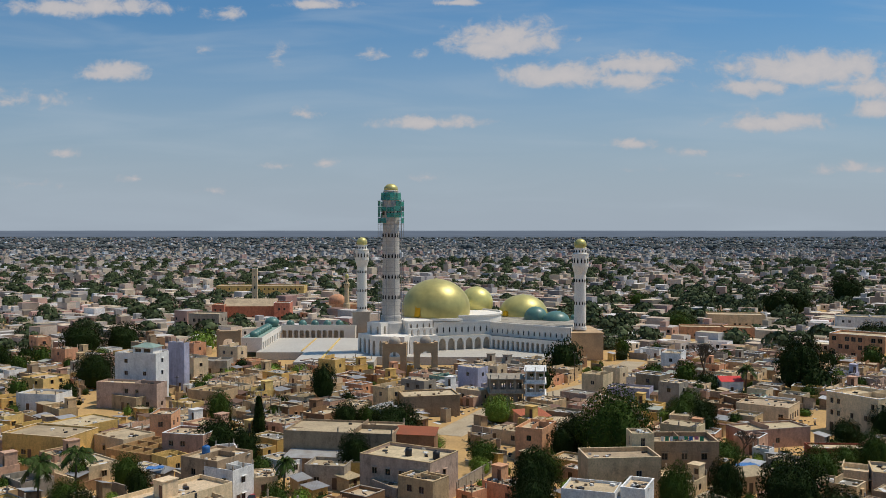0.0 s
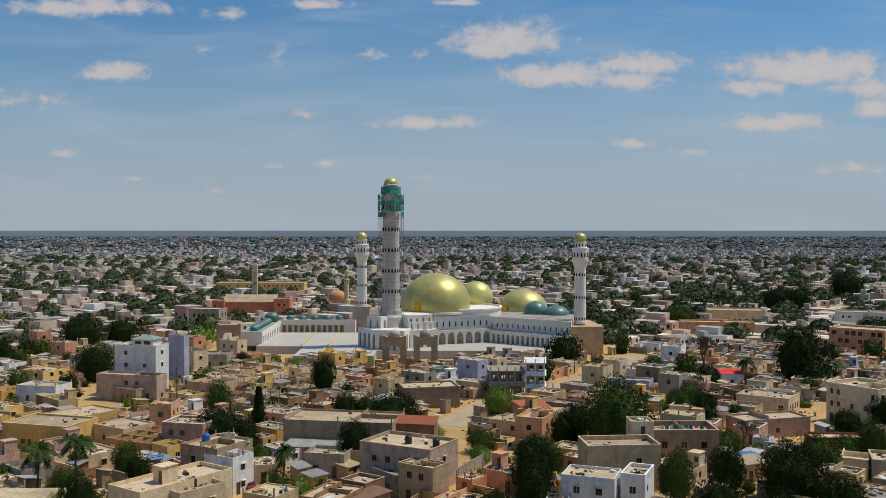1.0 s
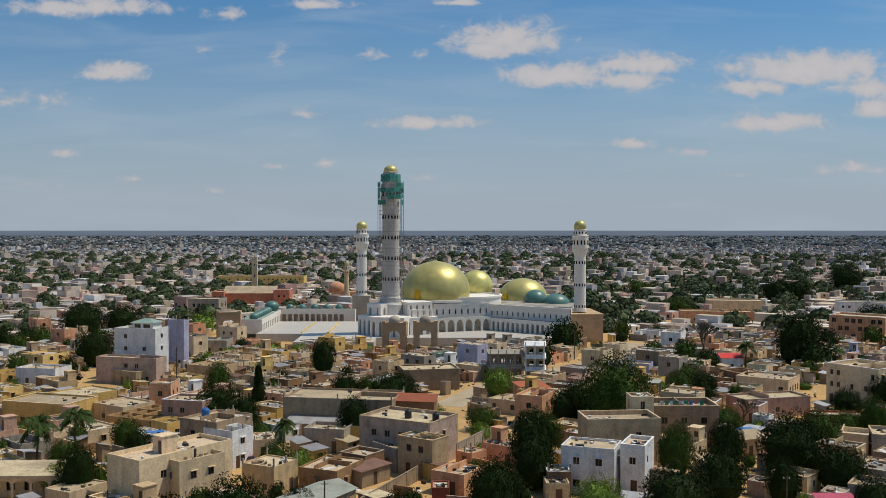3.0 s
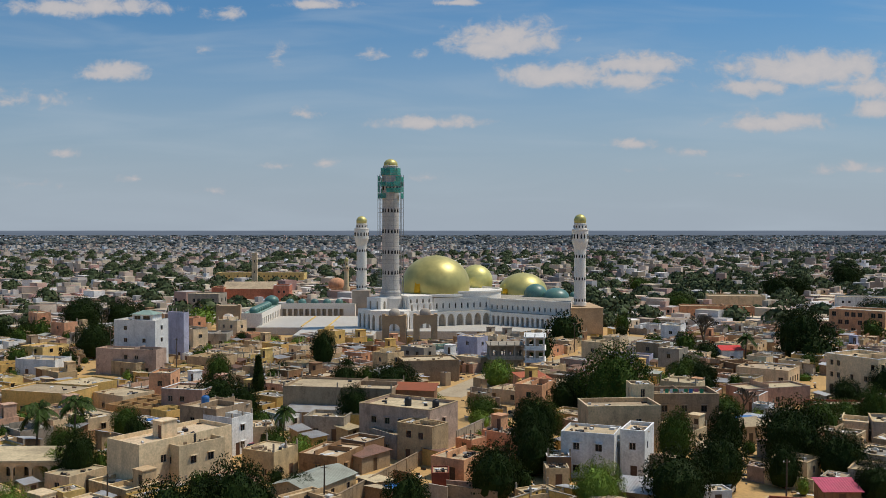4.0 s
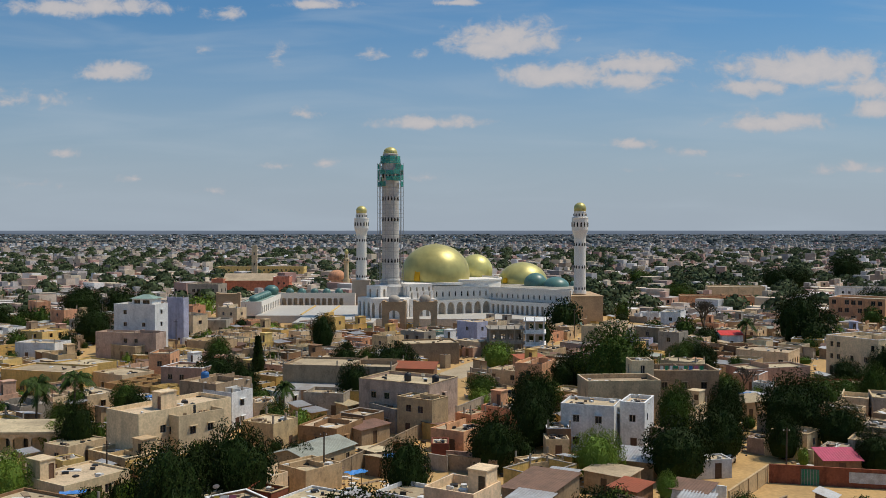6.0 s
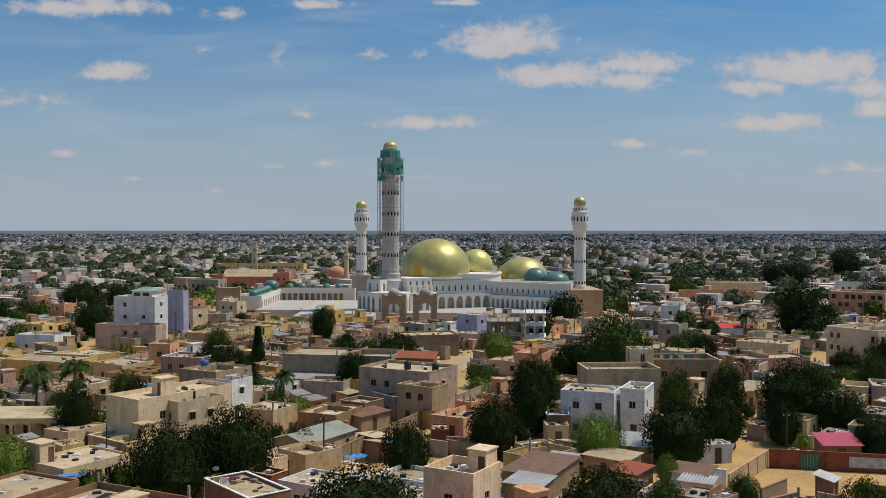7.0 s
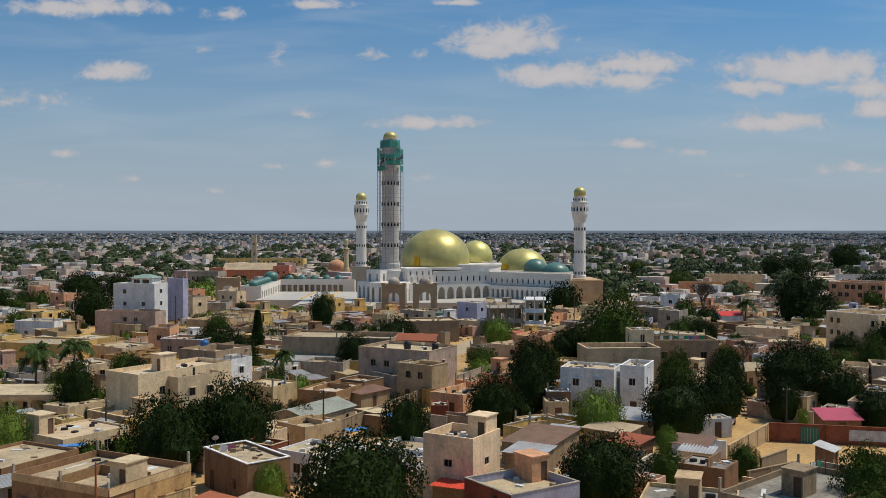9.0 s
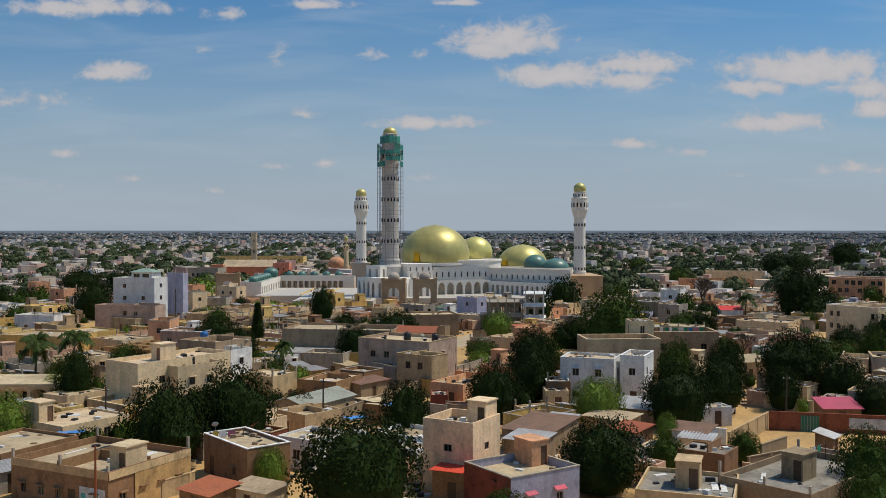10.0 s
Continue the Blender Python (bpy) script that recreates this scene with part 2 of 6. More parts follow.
LEAF = {
    "dark": material("mango_leaf", (0.024, 0.038, 0.008), 0.6, vary=0.45, big=0.15, big_scale=0.5, island=True, bump=0.0, spec=0.06, dirt=(0.018, 0.03, 0.008)),
    "mid": material("neem_leaf", (0.060, 0.090, 0.015), 0.6, vary=0.45, big=0.15, big_scale=0.5, island=True, bump=0.0, spec=0.06, dirt=(0.035, 0.055, 0.014)),
    "light": material("moringa_leaf", (0.175, 0.245, 0.032), 0.6, vary=0.36, big=0.12, big_scale=0.6, island=True, bump=0.0, spec=0.15, dirt=(0.04, 0.065, 0.014)),
    "palm": material("palm_leaf", (0.045, 0.074, 0.014), 0.6, vary=0.25, big=0.1, island=True, bump=0.0, spec=0.1),
    "dry": material("dry_twigs", (0.12, 0.095, 0.07), 0.9, vary=0.2, island=True, bump=0.0),
}
WHITE = material("white_render", (0.83, 0.775, 0.705), 0.8, streak=0.10, big=0.06, big_scale=0.15, vary=0.03, grain=4.0, dirt=(0.33, 0.31, 0.28))
MARBLE = material("pale_paving", (0.54, 0.505, 0.455), 0.6, big=0.1, big_scale=0.08, vary=0.05, grain=2.0, dirt=(0.36, 0.31, 0.24))
STONE = material("beige_stone", (0.46, 0.39, 0.32), 0.85, big=0.12, vary=0.05, grain=4.0)
TAN = material("tan_stone", (0.50, 0.345, 0.20), 0.9, big=0.14, vary=0.05, grain=3.0)
GOLD = material("gilded_panels", (0.60, 0.53, 0.20), 0.44, metal=0.35, big=0.08, big_scale=0.12, vary=0.10, grain=0.3, bump=0.05, dirt=(0.36, 0.25, 0.05))
TEAL = material("green_tiles", (0.085, 0.19, 0.165), 0.4, big=0.1, vary=0.1, grain=4.0, bump=0.1, spec=0.5)
NET = material("green_scaffold_net", (0.05, 0.32, 0.27), 0.8, big=0.2, big_scale=0.6, grain=5.0)
nn, nl = NET.node_tree.nodes, NET.node_tree.links
weave = nn.new("ShaderNodeTexNoise")
weave.inputs["Scale"].default_value, weave.inputs["Detail"].default_value = 2.2, 5.0
spot = nn.new("ShaderNodeNewGeometry")
nl.new(spot.outputs["Position"], weave.inputs["Vector"])
gaps = nn.new("ShaderNodeMapRange")
for k, v in enumerate((0.34, 0.52, 0.40, 0.98)):
    gaps.inputs[k + 1].default_value = v
nl.new(weave.outputs["Fac"], gaps.inputs[0])
nl.new(gaps.outputs[0], nn["Principled BSDF"].inputs["Alpha"])
AGED = material("aged_render", (0.60, 0.56, 0.515), 0.85, streak=0.2, big=0.12, vary=0.03, grain=3.0, dirt=(0.25, 0.23, 0.21))
ROADWAY = material("packed_road", (0.46, 0.37, 0.255), 0.95, big=0.2, big_scale=0.2, vary=0.0, grain=2.0, dirt=(0.30, 0.22, 0.13))
STEEL = material("galvanised_steel", (0.30, 0.30, 0.30), 0.5, metal=0.6, big=0.1)
RUSTY = material("rusty_pole", (0.30, 0.09, 0.035), 0.8, big=0.2)


# ---- mesh building ----
class Shell:
    """Gathers corner points and faces for one mesh."""

    def __init__(self):
        self.v, self.f, self.m = [], [], []

    def quad(self, a, b, c, d, mi=0):
        n = len(self.v)
        self.v += [a, b, c, d]
        self.f.append((n, n + 1, n + 2, n + 3))
        self.m.append(mi)

    def box(self, x0, y0, z0, x1, y1, z1, mi=0, bottom=False):
        n = len(self.v)
        self.v += [(x0, y0, z0), (x1, y0, z0), (x1, y1, z0), (x0, y1, z0), (x0, y0, z1), (x1, y0, z1), (x1, y1, z1), (x0, y1, z1)]
        fs = [(0, 1, 5, 4), (1, 2, 6, 5), (2, 3, 7, 6), (3, 0, 4, 7), (4, 5, 6, 7)] + ([(3, 2, 1, 0)] if bottom else [])
        self.f += [tuple(n + i for i in q) for q in fs]
        self.m += [mi] * len(fs)

    def turned(self, profile, cx=0.0, cy=0.0, seg=32, mi=0, cap=True):
        """A profile of (radius, z), from below upwards, turned about the upright axis at (cx, cy)."""
        n = len(self.v)
        for r, z in profile:
            for k in range(seg):
                t = 2 * math.pi * k / seg
                self.v.append((cx + r * math.cos(t), cy + r * math.sin(t), z))
        for i in range(len(profile) - 1):
            for k in range(seg):
                k2 = (k + 1) % seg
                self.f.append((n + i * seg + k, n + i * seg + k2, n + (i + 1) * seg + k2, n + (i + 1) * seg + k))
                self.m.append(mi)
        if cap:
            self.f.append(tuple(n + (len(profile) - 1) * seg + k for k in range(seg)))
            self.m.append(mi)

    def facade(self, p, q, z0, z1, holes=(), deep=0.14, mi=0, hood=False):
        """An upright wall face from p to q (outside on the right-hand side when walking p to q), with rectangular holes (s0, z0, s1, z1) and their reveals."""
        px, py = p
        ln = math.hypot(q[0] - px, q[1] - py)
        ux, uy = (q[0] - px) / ln, (q[1] - py) / ln
        nx, ny = -uy * deep, ux * deep                 # inwards
        P = lambda s, z, i=0.0: (px + ux * s + nx * i, py + uy * s + ny * i, z)
        ss = sorted({0.0, ln, *(h[0] for h in holes), *(h[2] for h in holes)})
        for s0, s1 in zip(ss, ss[1:]):
            if s1 - s0 < 1e-5:
                continue
            mid = (s0 + s1) / 2
            bands = sorted((h[1], h[3]) for h in holes if h[0] < mid < h[2])
            z = z0
            for b0, b1 in bands:
                if b0 > z + 1e-5:
                    self.quad(P(s0, z), P(s1, z), P(s1, b0), P(s0, b0), mi)
                z = max(z, b1)
            if z1 > z + 1e-5:
                self.quad(P(s0, z), P(s1, z), P(s1, z1), P(s0, z1), mi)
        for s0, a, s1, b in holes:
            if hood and a > 0.5:
                o, c, e = -0.38 / deep, b + 0.08, b + 0.17
                self.quad(P(s0 - 0.1, c, o), P(s1 + 0.1, c, o), P(s1 + 0.1, e, o), P(s0 - 0.1, e, o), mi)
                self.quad(P(s0 - 0.1, e, o), P(s1 + 0.1, e, o), P(s1 + 0.1, e), P(s0 - 0.1, e), mi)
                self.quad(P(s0 - 0.1, c), P(s1 + 0.1, c), P(s1 + 0.1, c, o), P(s0 - 0.1, c, o), mi)
                self.quad(P(s0 - 0.1, c), P(s0 - 0.1, c, o), P(s0 - 0.1, e, o), P(s0 - 0.1, e), mi)
                self.quad(P(s1 + 0.1, c, o), P(s1 + 0.1, c), P(s1 + 0.1, e), P(s1 + 0.1, e, o), mi)
            self.quad(P(s0, a), P(s0, a, 1), P(s0, b, 1), P(s0, b), mi)
            self.quad(P(s1, a, 1), P(s1, a), P(s1, b), P(s1, b, 1), mi)
            self.quad(P(s0, b), P(s0, b, 1), P(s1, b, 1), P(s1, b), mi)
            self.quad(P(s0, a, 1), P(s0, a), P(s1, a), P(s1, a, 1), mi)

    def mesh(self, name, mats, smooth=False):
        me = bpy.data.meshes.new(name)
        me.from_pydata(self.v, [], self.f)
        for mt in (mats if isinstance(mats, (list, tuple)) else [mats]):
            me.materials.append(mt)
        if len(me.materials) > 1:
            me.polygons.foreach_set("material_index", self.m)
        if smooth:
            me.polygons.foreach_set("use_smooth", [len(f) < 5 for f in self.f])
        me.update()
        return me


def thing(name, m, label, category, group="", kind=""):
    e = new(name)
    e.empty_display_size = 0.3
    e.matrix_world = m
    return tagged(e, label, category, group, kind)


def part(name, shell, mat, parent, label="", at=None, smooth=False):
    """Links a shell (or a ready mesh) as one mesh object under a thing or a part."""
    me = shell if isinstance(shell, bpy.types.Mesh) else shell.mesh(name, mat, smooth)
    ob = new(name, me)
    ob.parent = parent
    if at is not None:
        ob.matrix_basis = at
    return tagged(ob, label)


CACHE = {}


def window_mesh(w, h, bars=1):
    key = ("window", round(w, 2), round(h, 2), bars)
    if key not in CACHE:
        s = Shell()
        t, m = 0.06, w / 2
        xs, zs = [0, t, m - 0.03, m + 0.03, w - t, w], [0, t, h - t, h]
        s.v = [(a, 0.0, b) for b in zs for a in xs]
        for b in range(3):
            for a in range(5):
                q = (b * 6 + a, b * 6 + a + 1, b * 6 + a + 7, b * 6 + a + 6)
                if b == 1 and a in (1, 3):
                    n = len(s.v)
                    s.v += [(s.v[k][0], 0.05, s.v[k][2]) for k in q]
                    s.f += [(q[k], q[(k + 1) % 4], n + (k + 1) % 4, n + k) for k in range(4)] + [(n, n + 1, n + 2, n + 3)]
                    s.m += [1, 1, 1, 1, 0]
                else:
                    s.f.append(q)
                    s.m.append(1)
        CACHE[key] = s.mesh("window", [GLASS, FRAME])
    return CACHE[key]


def door_mesh(w, h):
    key = ("door", round(w, 2), round(h, 2))
    if key not in CACHE:
        s = Shell()
        s.box(0, 0.0, 0, w, 0.05, h)
        for k in range(3):
            s.box(0.1, -0.02, 0.15 + k * h / 3.1, w - 0.1, 0.001, 0.15 + k * h / 3.1 + h / 4.2)
        CACHE[key] = s.mesh("door", DOOR)
    return CACHE[key]


COLOUR_WORDS = {"sand": "sand-coloured", "cream": "cream", "white": "white", "pink": "pink", "grey": "bare grey cement", "brown": "brown", "ochre": "ochre",
                "lavender": "pale lavender", "red": "rust-red", "salmon": "salmon-pink", "yellow": "yellow", "block": "unplastered block", "mauve": "mauve-grey", "green": "pale green", "peach": "peach", "rawbrick": "raw ochre block", "brick": "brick-red"}
DECKS = []       # roof decks: pose, width, depth, height
FOOT = []        # footprints taken: (x, y, radius)


def local(x, y, rot, z=0.0):
    return pose(x, y, z, 0, 0, rot)


def holes_for(rng, ln, floors, storey, spacing, ww, wh):
    out = []
    n = int((ln - 0.8) / spacing)
    if n < 1:
        return out
    off = (ln - n * spacing) / 2
    for k in range(floors):
        for i in range(n):
            if rng.random() < 0.25:
                continue
            c = off + (i + 0.5) * spacing
            out.append((c - ww / 2, k * storey + 1.0, c + ww / 2, k * storey + 1.0 + wh))
    return out


def house(x, y, w, d, h, rot, colour="sand", floors=1, roof="dust", hut=0, seed=0, spacing=3.0, win=(1.0, 1.1), parapet=0.5, doors=1, label="", name="house", group="flat-roofed town houses", hut_colour=""):
    """A flat-roofed house whose front edge runs from (x, y) along rot for w; it goes d back. h: top of the parapet. Windows and doors sit in real openings."""
    rng = random.Random(seed * 7919 + int(x * 13) + int(y * 7))
    top, deck = h, h - parapet
    if not label:
        label = "%s %s house with a flat roof and parapet" % (COLOUR_WORDS[colour], ("single-storey", "two-storey", "three-storey", "four-storey")[floors - 1])
    hs = thing(name, local(x, y, rot), label, "house", group)
    storey = deck / floors
    hooded = rng.random() < 0.45
    DECKS.append((local(x, y, rot), w, d, deck))
    s = Shell()
    mat = PLASTER[colour]
    corners = [(0, 0), (w, 0), (w, d), (0, d)]
    for k in range(4):
        p, q = corners[k], corners[(k + 1) % 4]
        ln = (w, d, w, d)[k]
        hl = holes_for(rng, ln, floors, storey, spacing, *win) if k != 2 else []
        if k == 0 and doors and ln > 3:
            c = rng.uniform(0.8, ln - 1.9)
            hl = [g for g in hl if g[1] > storey * 0.9 or g[2] < c - 0.2 or g[0] > c + 1.2]
            hl.append((c, 0.0, c + 1.0, 2.1))
        s.facade(p, q, 0, top, hl, hood=hooded)
        ang = (0, 90, 180, 270)[k]
        for g in hl:
            gw, gh = g[2] - g[0], g[3] - g[1]
            m = pose(p[0], p[1], 0, 0, 0, ang) @ Matrix.Translation((g[0], 0.09, g[1]))
            if g[1] == 0.0:
                part("door", door_mesh(gw, gh), None, hs, at=m)
            else:
                part("window", window_mesh(gw, gh), None, hs, at=m)
    t = 0.18
    for a0, b0, a1, b1 in ((0, 0, w, t), (0, d - t, w, d), (0, t, t, d - t), (w - t, t, w, d - t)):
        n = len(s.v)
        s.quad((a0, b0, top), (a1, b0, top), (a1, b1, top), (a0, b1, top))
    s.quad((t, t, deck), (t, t, top), (w - t, t, top), (w - t, t, deck))
    s.quad((w - t, d - t, deck), (w - t, d - t, top), (t, d - t, top), (t, d - t, deck))
    s.quad((t, d - t, deck), (t, d - t, top), (t, t, top), (t, t, deck))
    s.quad((w - t, t, deck), (w - t, t, top), (w - t, d - t, top), (w - t, d - t, deck))
    part("wall", s, mat, hs)
    r = Shell()
    r.box(t, t, deck - 0.2, w - t, d - t, deck, 0, True)
    part("roof", r, ROOFS[roof], hs)
    if parapet > 0.2 and rng.random() < 0.5:
        c, o = Shell(), 0.05
        ring = [(-o, -o), (w + o, -o), (w + o, d + o), (-o, d + o), (t + o, t + o), (w - t - o, t + o), (w - t - o, d - t - o), (t + o, d - t - o)]
        c.v = [(a, b, z) for z in (top + 0.004, top + 0.09) for a, b in ring]
        for k in range(4):
            k2 = (k + 1) % 4
            c.f += [(8 + k, 8 + k2, 12 + k2, 12 + k), (k2, k, 4 + k, 4 + k2), (k, k2, 8 + k2, 8 + k), (4 + k2, 4 + k, 12 + k, 12 + k2)]
            c.m += [0] * 4
        part("coping", c, PLASTER[rng.choice(["cream", "sand", "white", "grey"])], hs)
    extra = random.Random(int(x * 31) * 17 + int(y * 11) + seed)
    if parapet < 1.0 and w > 4.5 and d > 4.0 and extra.random() < 0.40:
        c, hh, at_x = Shell(), extra.uniform(0.6, 1.2), w * extra.uniform(0.35, 0.65)
        c.box(at_x, t + 0.01, deck - 0.01, at_x + 0.15, d - t - 0.01, deck + hh)
        if extra.random() < 0.5:
            c.box(at_x + 0.16, d * 0.5, deck - 0.01, w - t - 0.01, d * 0.5 + 0.15, deck + hh)
        part("roof_partition", c, mat, hs)
    if parapet < 1.0 and extra.random() < 0.22:
        for cx_, cy_ in ((0.02, 0.02), (w - 0.24, 0.02), (w - 0.24, d - 0.24), (0.02, d - 0.24), (w / 2, 0.02)):
            c = Shell()
            c.box(cx_, cy_, top - 0.01, cx_ + 0.22, cy_ + 0.22, top + extra.uniform(0.5, 1.3))
            part("starter_column", c, PLASTER["grey"], hs)
    if hut:
        hw, hd = min(2.1, w * 0.36), min(2.7, d * 0.42)
        hx = {1: 0.25, 2: w - hw - 0.25, 3: (w - hw) / 2, 4: w - hw - 0.2}[hut]
        hy = {1: d - hd - 0.3, 2: d - hd - 0.3, 3: d * 0.35, 4: d * 0.22}[hut]
        u = Shell()
        z0, z1 = deck + 0.004, deck + 2.4
        u.facade((hx, hy), (hx + hw, hy), z0, z1, [(hw * 0.55, z0, hw * 0.55 + 0.8, z0 + 1.9)])
        u.facade((hx + hw, hy), (hx + hw, hy + hd), z0, z1)
        u.facade((hx + hw, hy + hd), (hx, hy + hd), z0, z1)
        u.facade((hx, hy + hd), (hx, hy), z0, z1)
        u.box(hx - 0.12, hy - 0.12, z1, hx + hw + 0.12, hy + hd + 0.12, z1 + 0.14, 0, True)
        st = part("stair_hut", u, PLASTER[hut_colour] if hut_colour else mat, hs)
        part("door", door_mesh(0.8, 1.9), None, st, at=Matrix.Translation((hx + hw * 0.55, hy + 0.1, z0)))
    cx, cy = local(x, y, rot) @ Vector((w / 2, d / 2, 0)), 0
    FOOT.append((cx.x, cx.y, math.hypot(w, d) / 2 * 0.82))
    return hs


def roofless(x, y, w, d, h, rot, nx, ny, colour, label):
    """Raw walls of a house under construction: outer walls, cross walls with gaps, and no roof."""
    hs = thing("unfinished_house", local(x, y, rot), label, "house", "flat-roofed town houses")
    t = 0.2
    for k in range(ny + 1):
        yy = (d - t) * k / ny
        for i in range(nx):
            x0, x1 = w * i / nx, w * (i + 1) / nx
            hole = [((x1 - x0) * 0.4, 0.0, (x1 - x0) * 0.4 + 1.0, 2.1)] if (i + k) % 2 else [((x1 - x0) * 0.4, 1.0, (x1 - x0) * 0.4 + 1.1, 2.2)]
            s = Shell()
            s.facade((x0, yy), (x1, yy), 0, h, hole, deep=t)
            s.facade((x1, yy + t), (x0, yy + t), 0, h, [(x1 - x0 - hole[0][2], hole[0][1], x1 - x0 - hole[0][0], hole[0][3])], deep=0.001)
            s.quad((x0, yy, h), (x1, yy, h), (x1, yy + t, h), (x0, yy + t, h))
            part("wall", s, PLASTER[colour], hs)
    for k in range(nx + 1):
        xx = (w - t) * k / nx
        s = Shell()
        s.box(xx, t + 0.004, 0, xx + t, d - t - 0.004, h - 0.03)
        part("wall", s, PLASTER[colour], hs)
    c = local(x, y, rot) @ Vector((w / 2, d / 2, 0))
    FOOT.append((c.x, c.y, math.hypot(w, d) / 2 * 0.82))
    return hs


def open_frame(x, y, w, d, h, rot, floors, nx, ny, colour, label):
    """A concrete frame of slabs and columns, with walls on the back bays only and low balcony walls in front."""
    hs = thing("frame_building", local(x, y, rot), label, "house", "flat-roofed town houses")
    st = h / floors
    for k in range(1, floors + 1):
        s = Shell()
        s.box(-0.4, -0.4, k * st - 0.25, w + 0.4, d + 0.4, k * st, 0, True)
        part("slab", s, PLASTER[colour], hs)
    for k in range(floors):
        for i in range(nx + 1):
            for j in (0, ny):
                s = Shell()
                a, b = (w - 0.3) * i / nx, (d - 0.3) * j / ny
                s.box(a, b, k * st, a + 0.3, b + 0.3, (k + 1) * st - 0.25)
                part("column", s, PLASTER[colour], hs)
        s = Shell()
        s.facade((0.3, 1.6), (w - 0.3, 1.6), k * st, (k + 1) * st - 0.25, [(w * (i + 0.3) / nx, k * st + 0.2, w * (i + 0.7) / nx, k * st + 2.2) for i in range(nx)], deep=0.2)
        s.facade((w - 0.3, 1.6), (w - 0.3, d), k * st, (k + 1) * st - 0.25, [(d * 0.35, k * st + 0.8, d * 0.35 + 1.3, k * st + 2.1)], deep=0.2)
        s.facade((0.3, d), (0.3, 1.6), k * st, (k + 1) * st - 0.25)
        part("wall", s, PLASTER["grey"], hs)
        if k:
            s = Shell()
            s.box(0.31, 0.02, k * st, w - 0.31, 0.14, k * st + 0.85)
            part("balcony_wall", s, PLASTER[colour], hs)
    for i in range(nx + 1):
        s = Shell()
        a = (w - 0.22) * i / nx
        s.box(a, 0.0, h, a + 0.22, 0.22, h + 0.9)
        part("starter_column", s, PLASTER["grey"], hs)
    c = local(x, y, rot) @ Vector((w / 2, d / 2, 0))
    FOOT.append((c.x, c.y, math.hypot(w, d) / 2 * 0.82))
    return hs


def sheet(w, d, rise, pitch=0.38, amp=0.035):
    """A sheet of corrugated roofing, w by d, rising by rise towards the back, with thickness."""
    s = Shell()
    n = max(4, int(w / pitch * 2))
    for i in range(n):
        x0, x1 = w * i / n, w * (i + 1) / n
        z0, z1 = amp * (i % 2), amp * ((i + 1) % 2)
        s.quad((x0, 0, z0), (x1, 0, z1), (x1, d, z1 + rise), (x0, d, z0 + rise))
        s.quad((x0, d, z0 + rise - 0.03), (x1, d, z1 + rise - 0.03), (x1, 0, z1 - 0.03), (x0, 0, z0 - 0.03))
        s.quad((x0, 0, z0 - 0.03), (x1, 0, z1 - 0.03), (x1, 0, z1), (x0, 0, z0))
    return s


def shed(x, y, w, d, h, rot, colour="block", roof="tin", rise=0.5, gable=False, seed=0, label="", group="sheet-roofed sheds", windows=0):
    """A low building with a corrugated roof that rises to the back, or to a ridge."""
    hs = thing("shed", local(x, y, rot), label or "low %s shed with a %s roof" % (COLOUR_WORDS[colour], {"tin": "pale corrugated zinc", "rust": "rusted brown sheet", "clay": "red clay-tile", "blue": "blue tarpaulin"}.get(roof, roof + " sheet")), "shed", group)
    s = Shell()
    hl = [(w * (k + 0.5) / windows - 0.4, 1.0, w * (k + 0.5) / windows + 0.4, 1.9) for k in range(windows)] if windows else [(w * 0.4, 0.0, w * 0.4 + 0.9, min(2.0, h - 0.3))]
    s.facade((0, 0), (w, 0), 0, h, hl)
    back = h if gable else h + rise
    s.facade((w, d), (0, d), 0, back)
    for xx, flip in ((0, True), (w, False)):
        n = len(s.v)
        ring = [(xx, 0, 0), (xx, d, 0), (xx, d, back)] + ([(xx, d / 2, h + rise)] if gable else []) + [(xx, 0, h)]
        s.v += ring
        s.f.append(tuple(range(n, n + len(ring)))[::-1 if flip else 1])
        s.m.append(0)
    part("wall", s, PLASTER[colour], hs)
    for g in hl:
        if g[1] == 0:
            part("door", door_mesh(g[2] - g[0], g[3]), None, hs, at=Matrix.Translation((g[0], 0.09, 0)))
        else:
            part("window", window_mesh(g[2] - g[0], g[3] - g[1]), None, hs, at=Matrix.Translation((g[0], 0.09, g[1])))
    o = 0.3
    if gable:
        part("roof", sheet(w + 2 * o, d / 2 + o, rise + o * rise / (d / 2)), ROOFS[roof], hs, at=Matrix.Translation((-o, -o, h + 0.06 - o * rise / (d / 2))))
        part("roof", sheet(w + 2 * o, d / 2 + o, rise + o * rise / (d / 2)), ROOFS[roof], hs, at=pose(w + o, d + o, h + 0.06 - o * rise / (d / 2), 0, 0, 180))
    else:
        part("roof", sheet(w + 2 * o, d + 2 * o, rise * (1 + 2 * o / d)), ROOFS[roof], hs, at=Matrix.Translation((-o, -o, h + 0.06 - o * rise / d)))
    c = local(x, y, rot) @ Vector((w / 2, d / 2, 0))
    FOOT.append((c.x, c.y, math.hypot(w, d) / 2 * 0.8))
    return hs


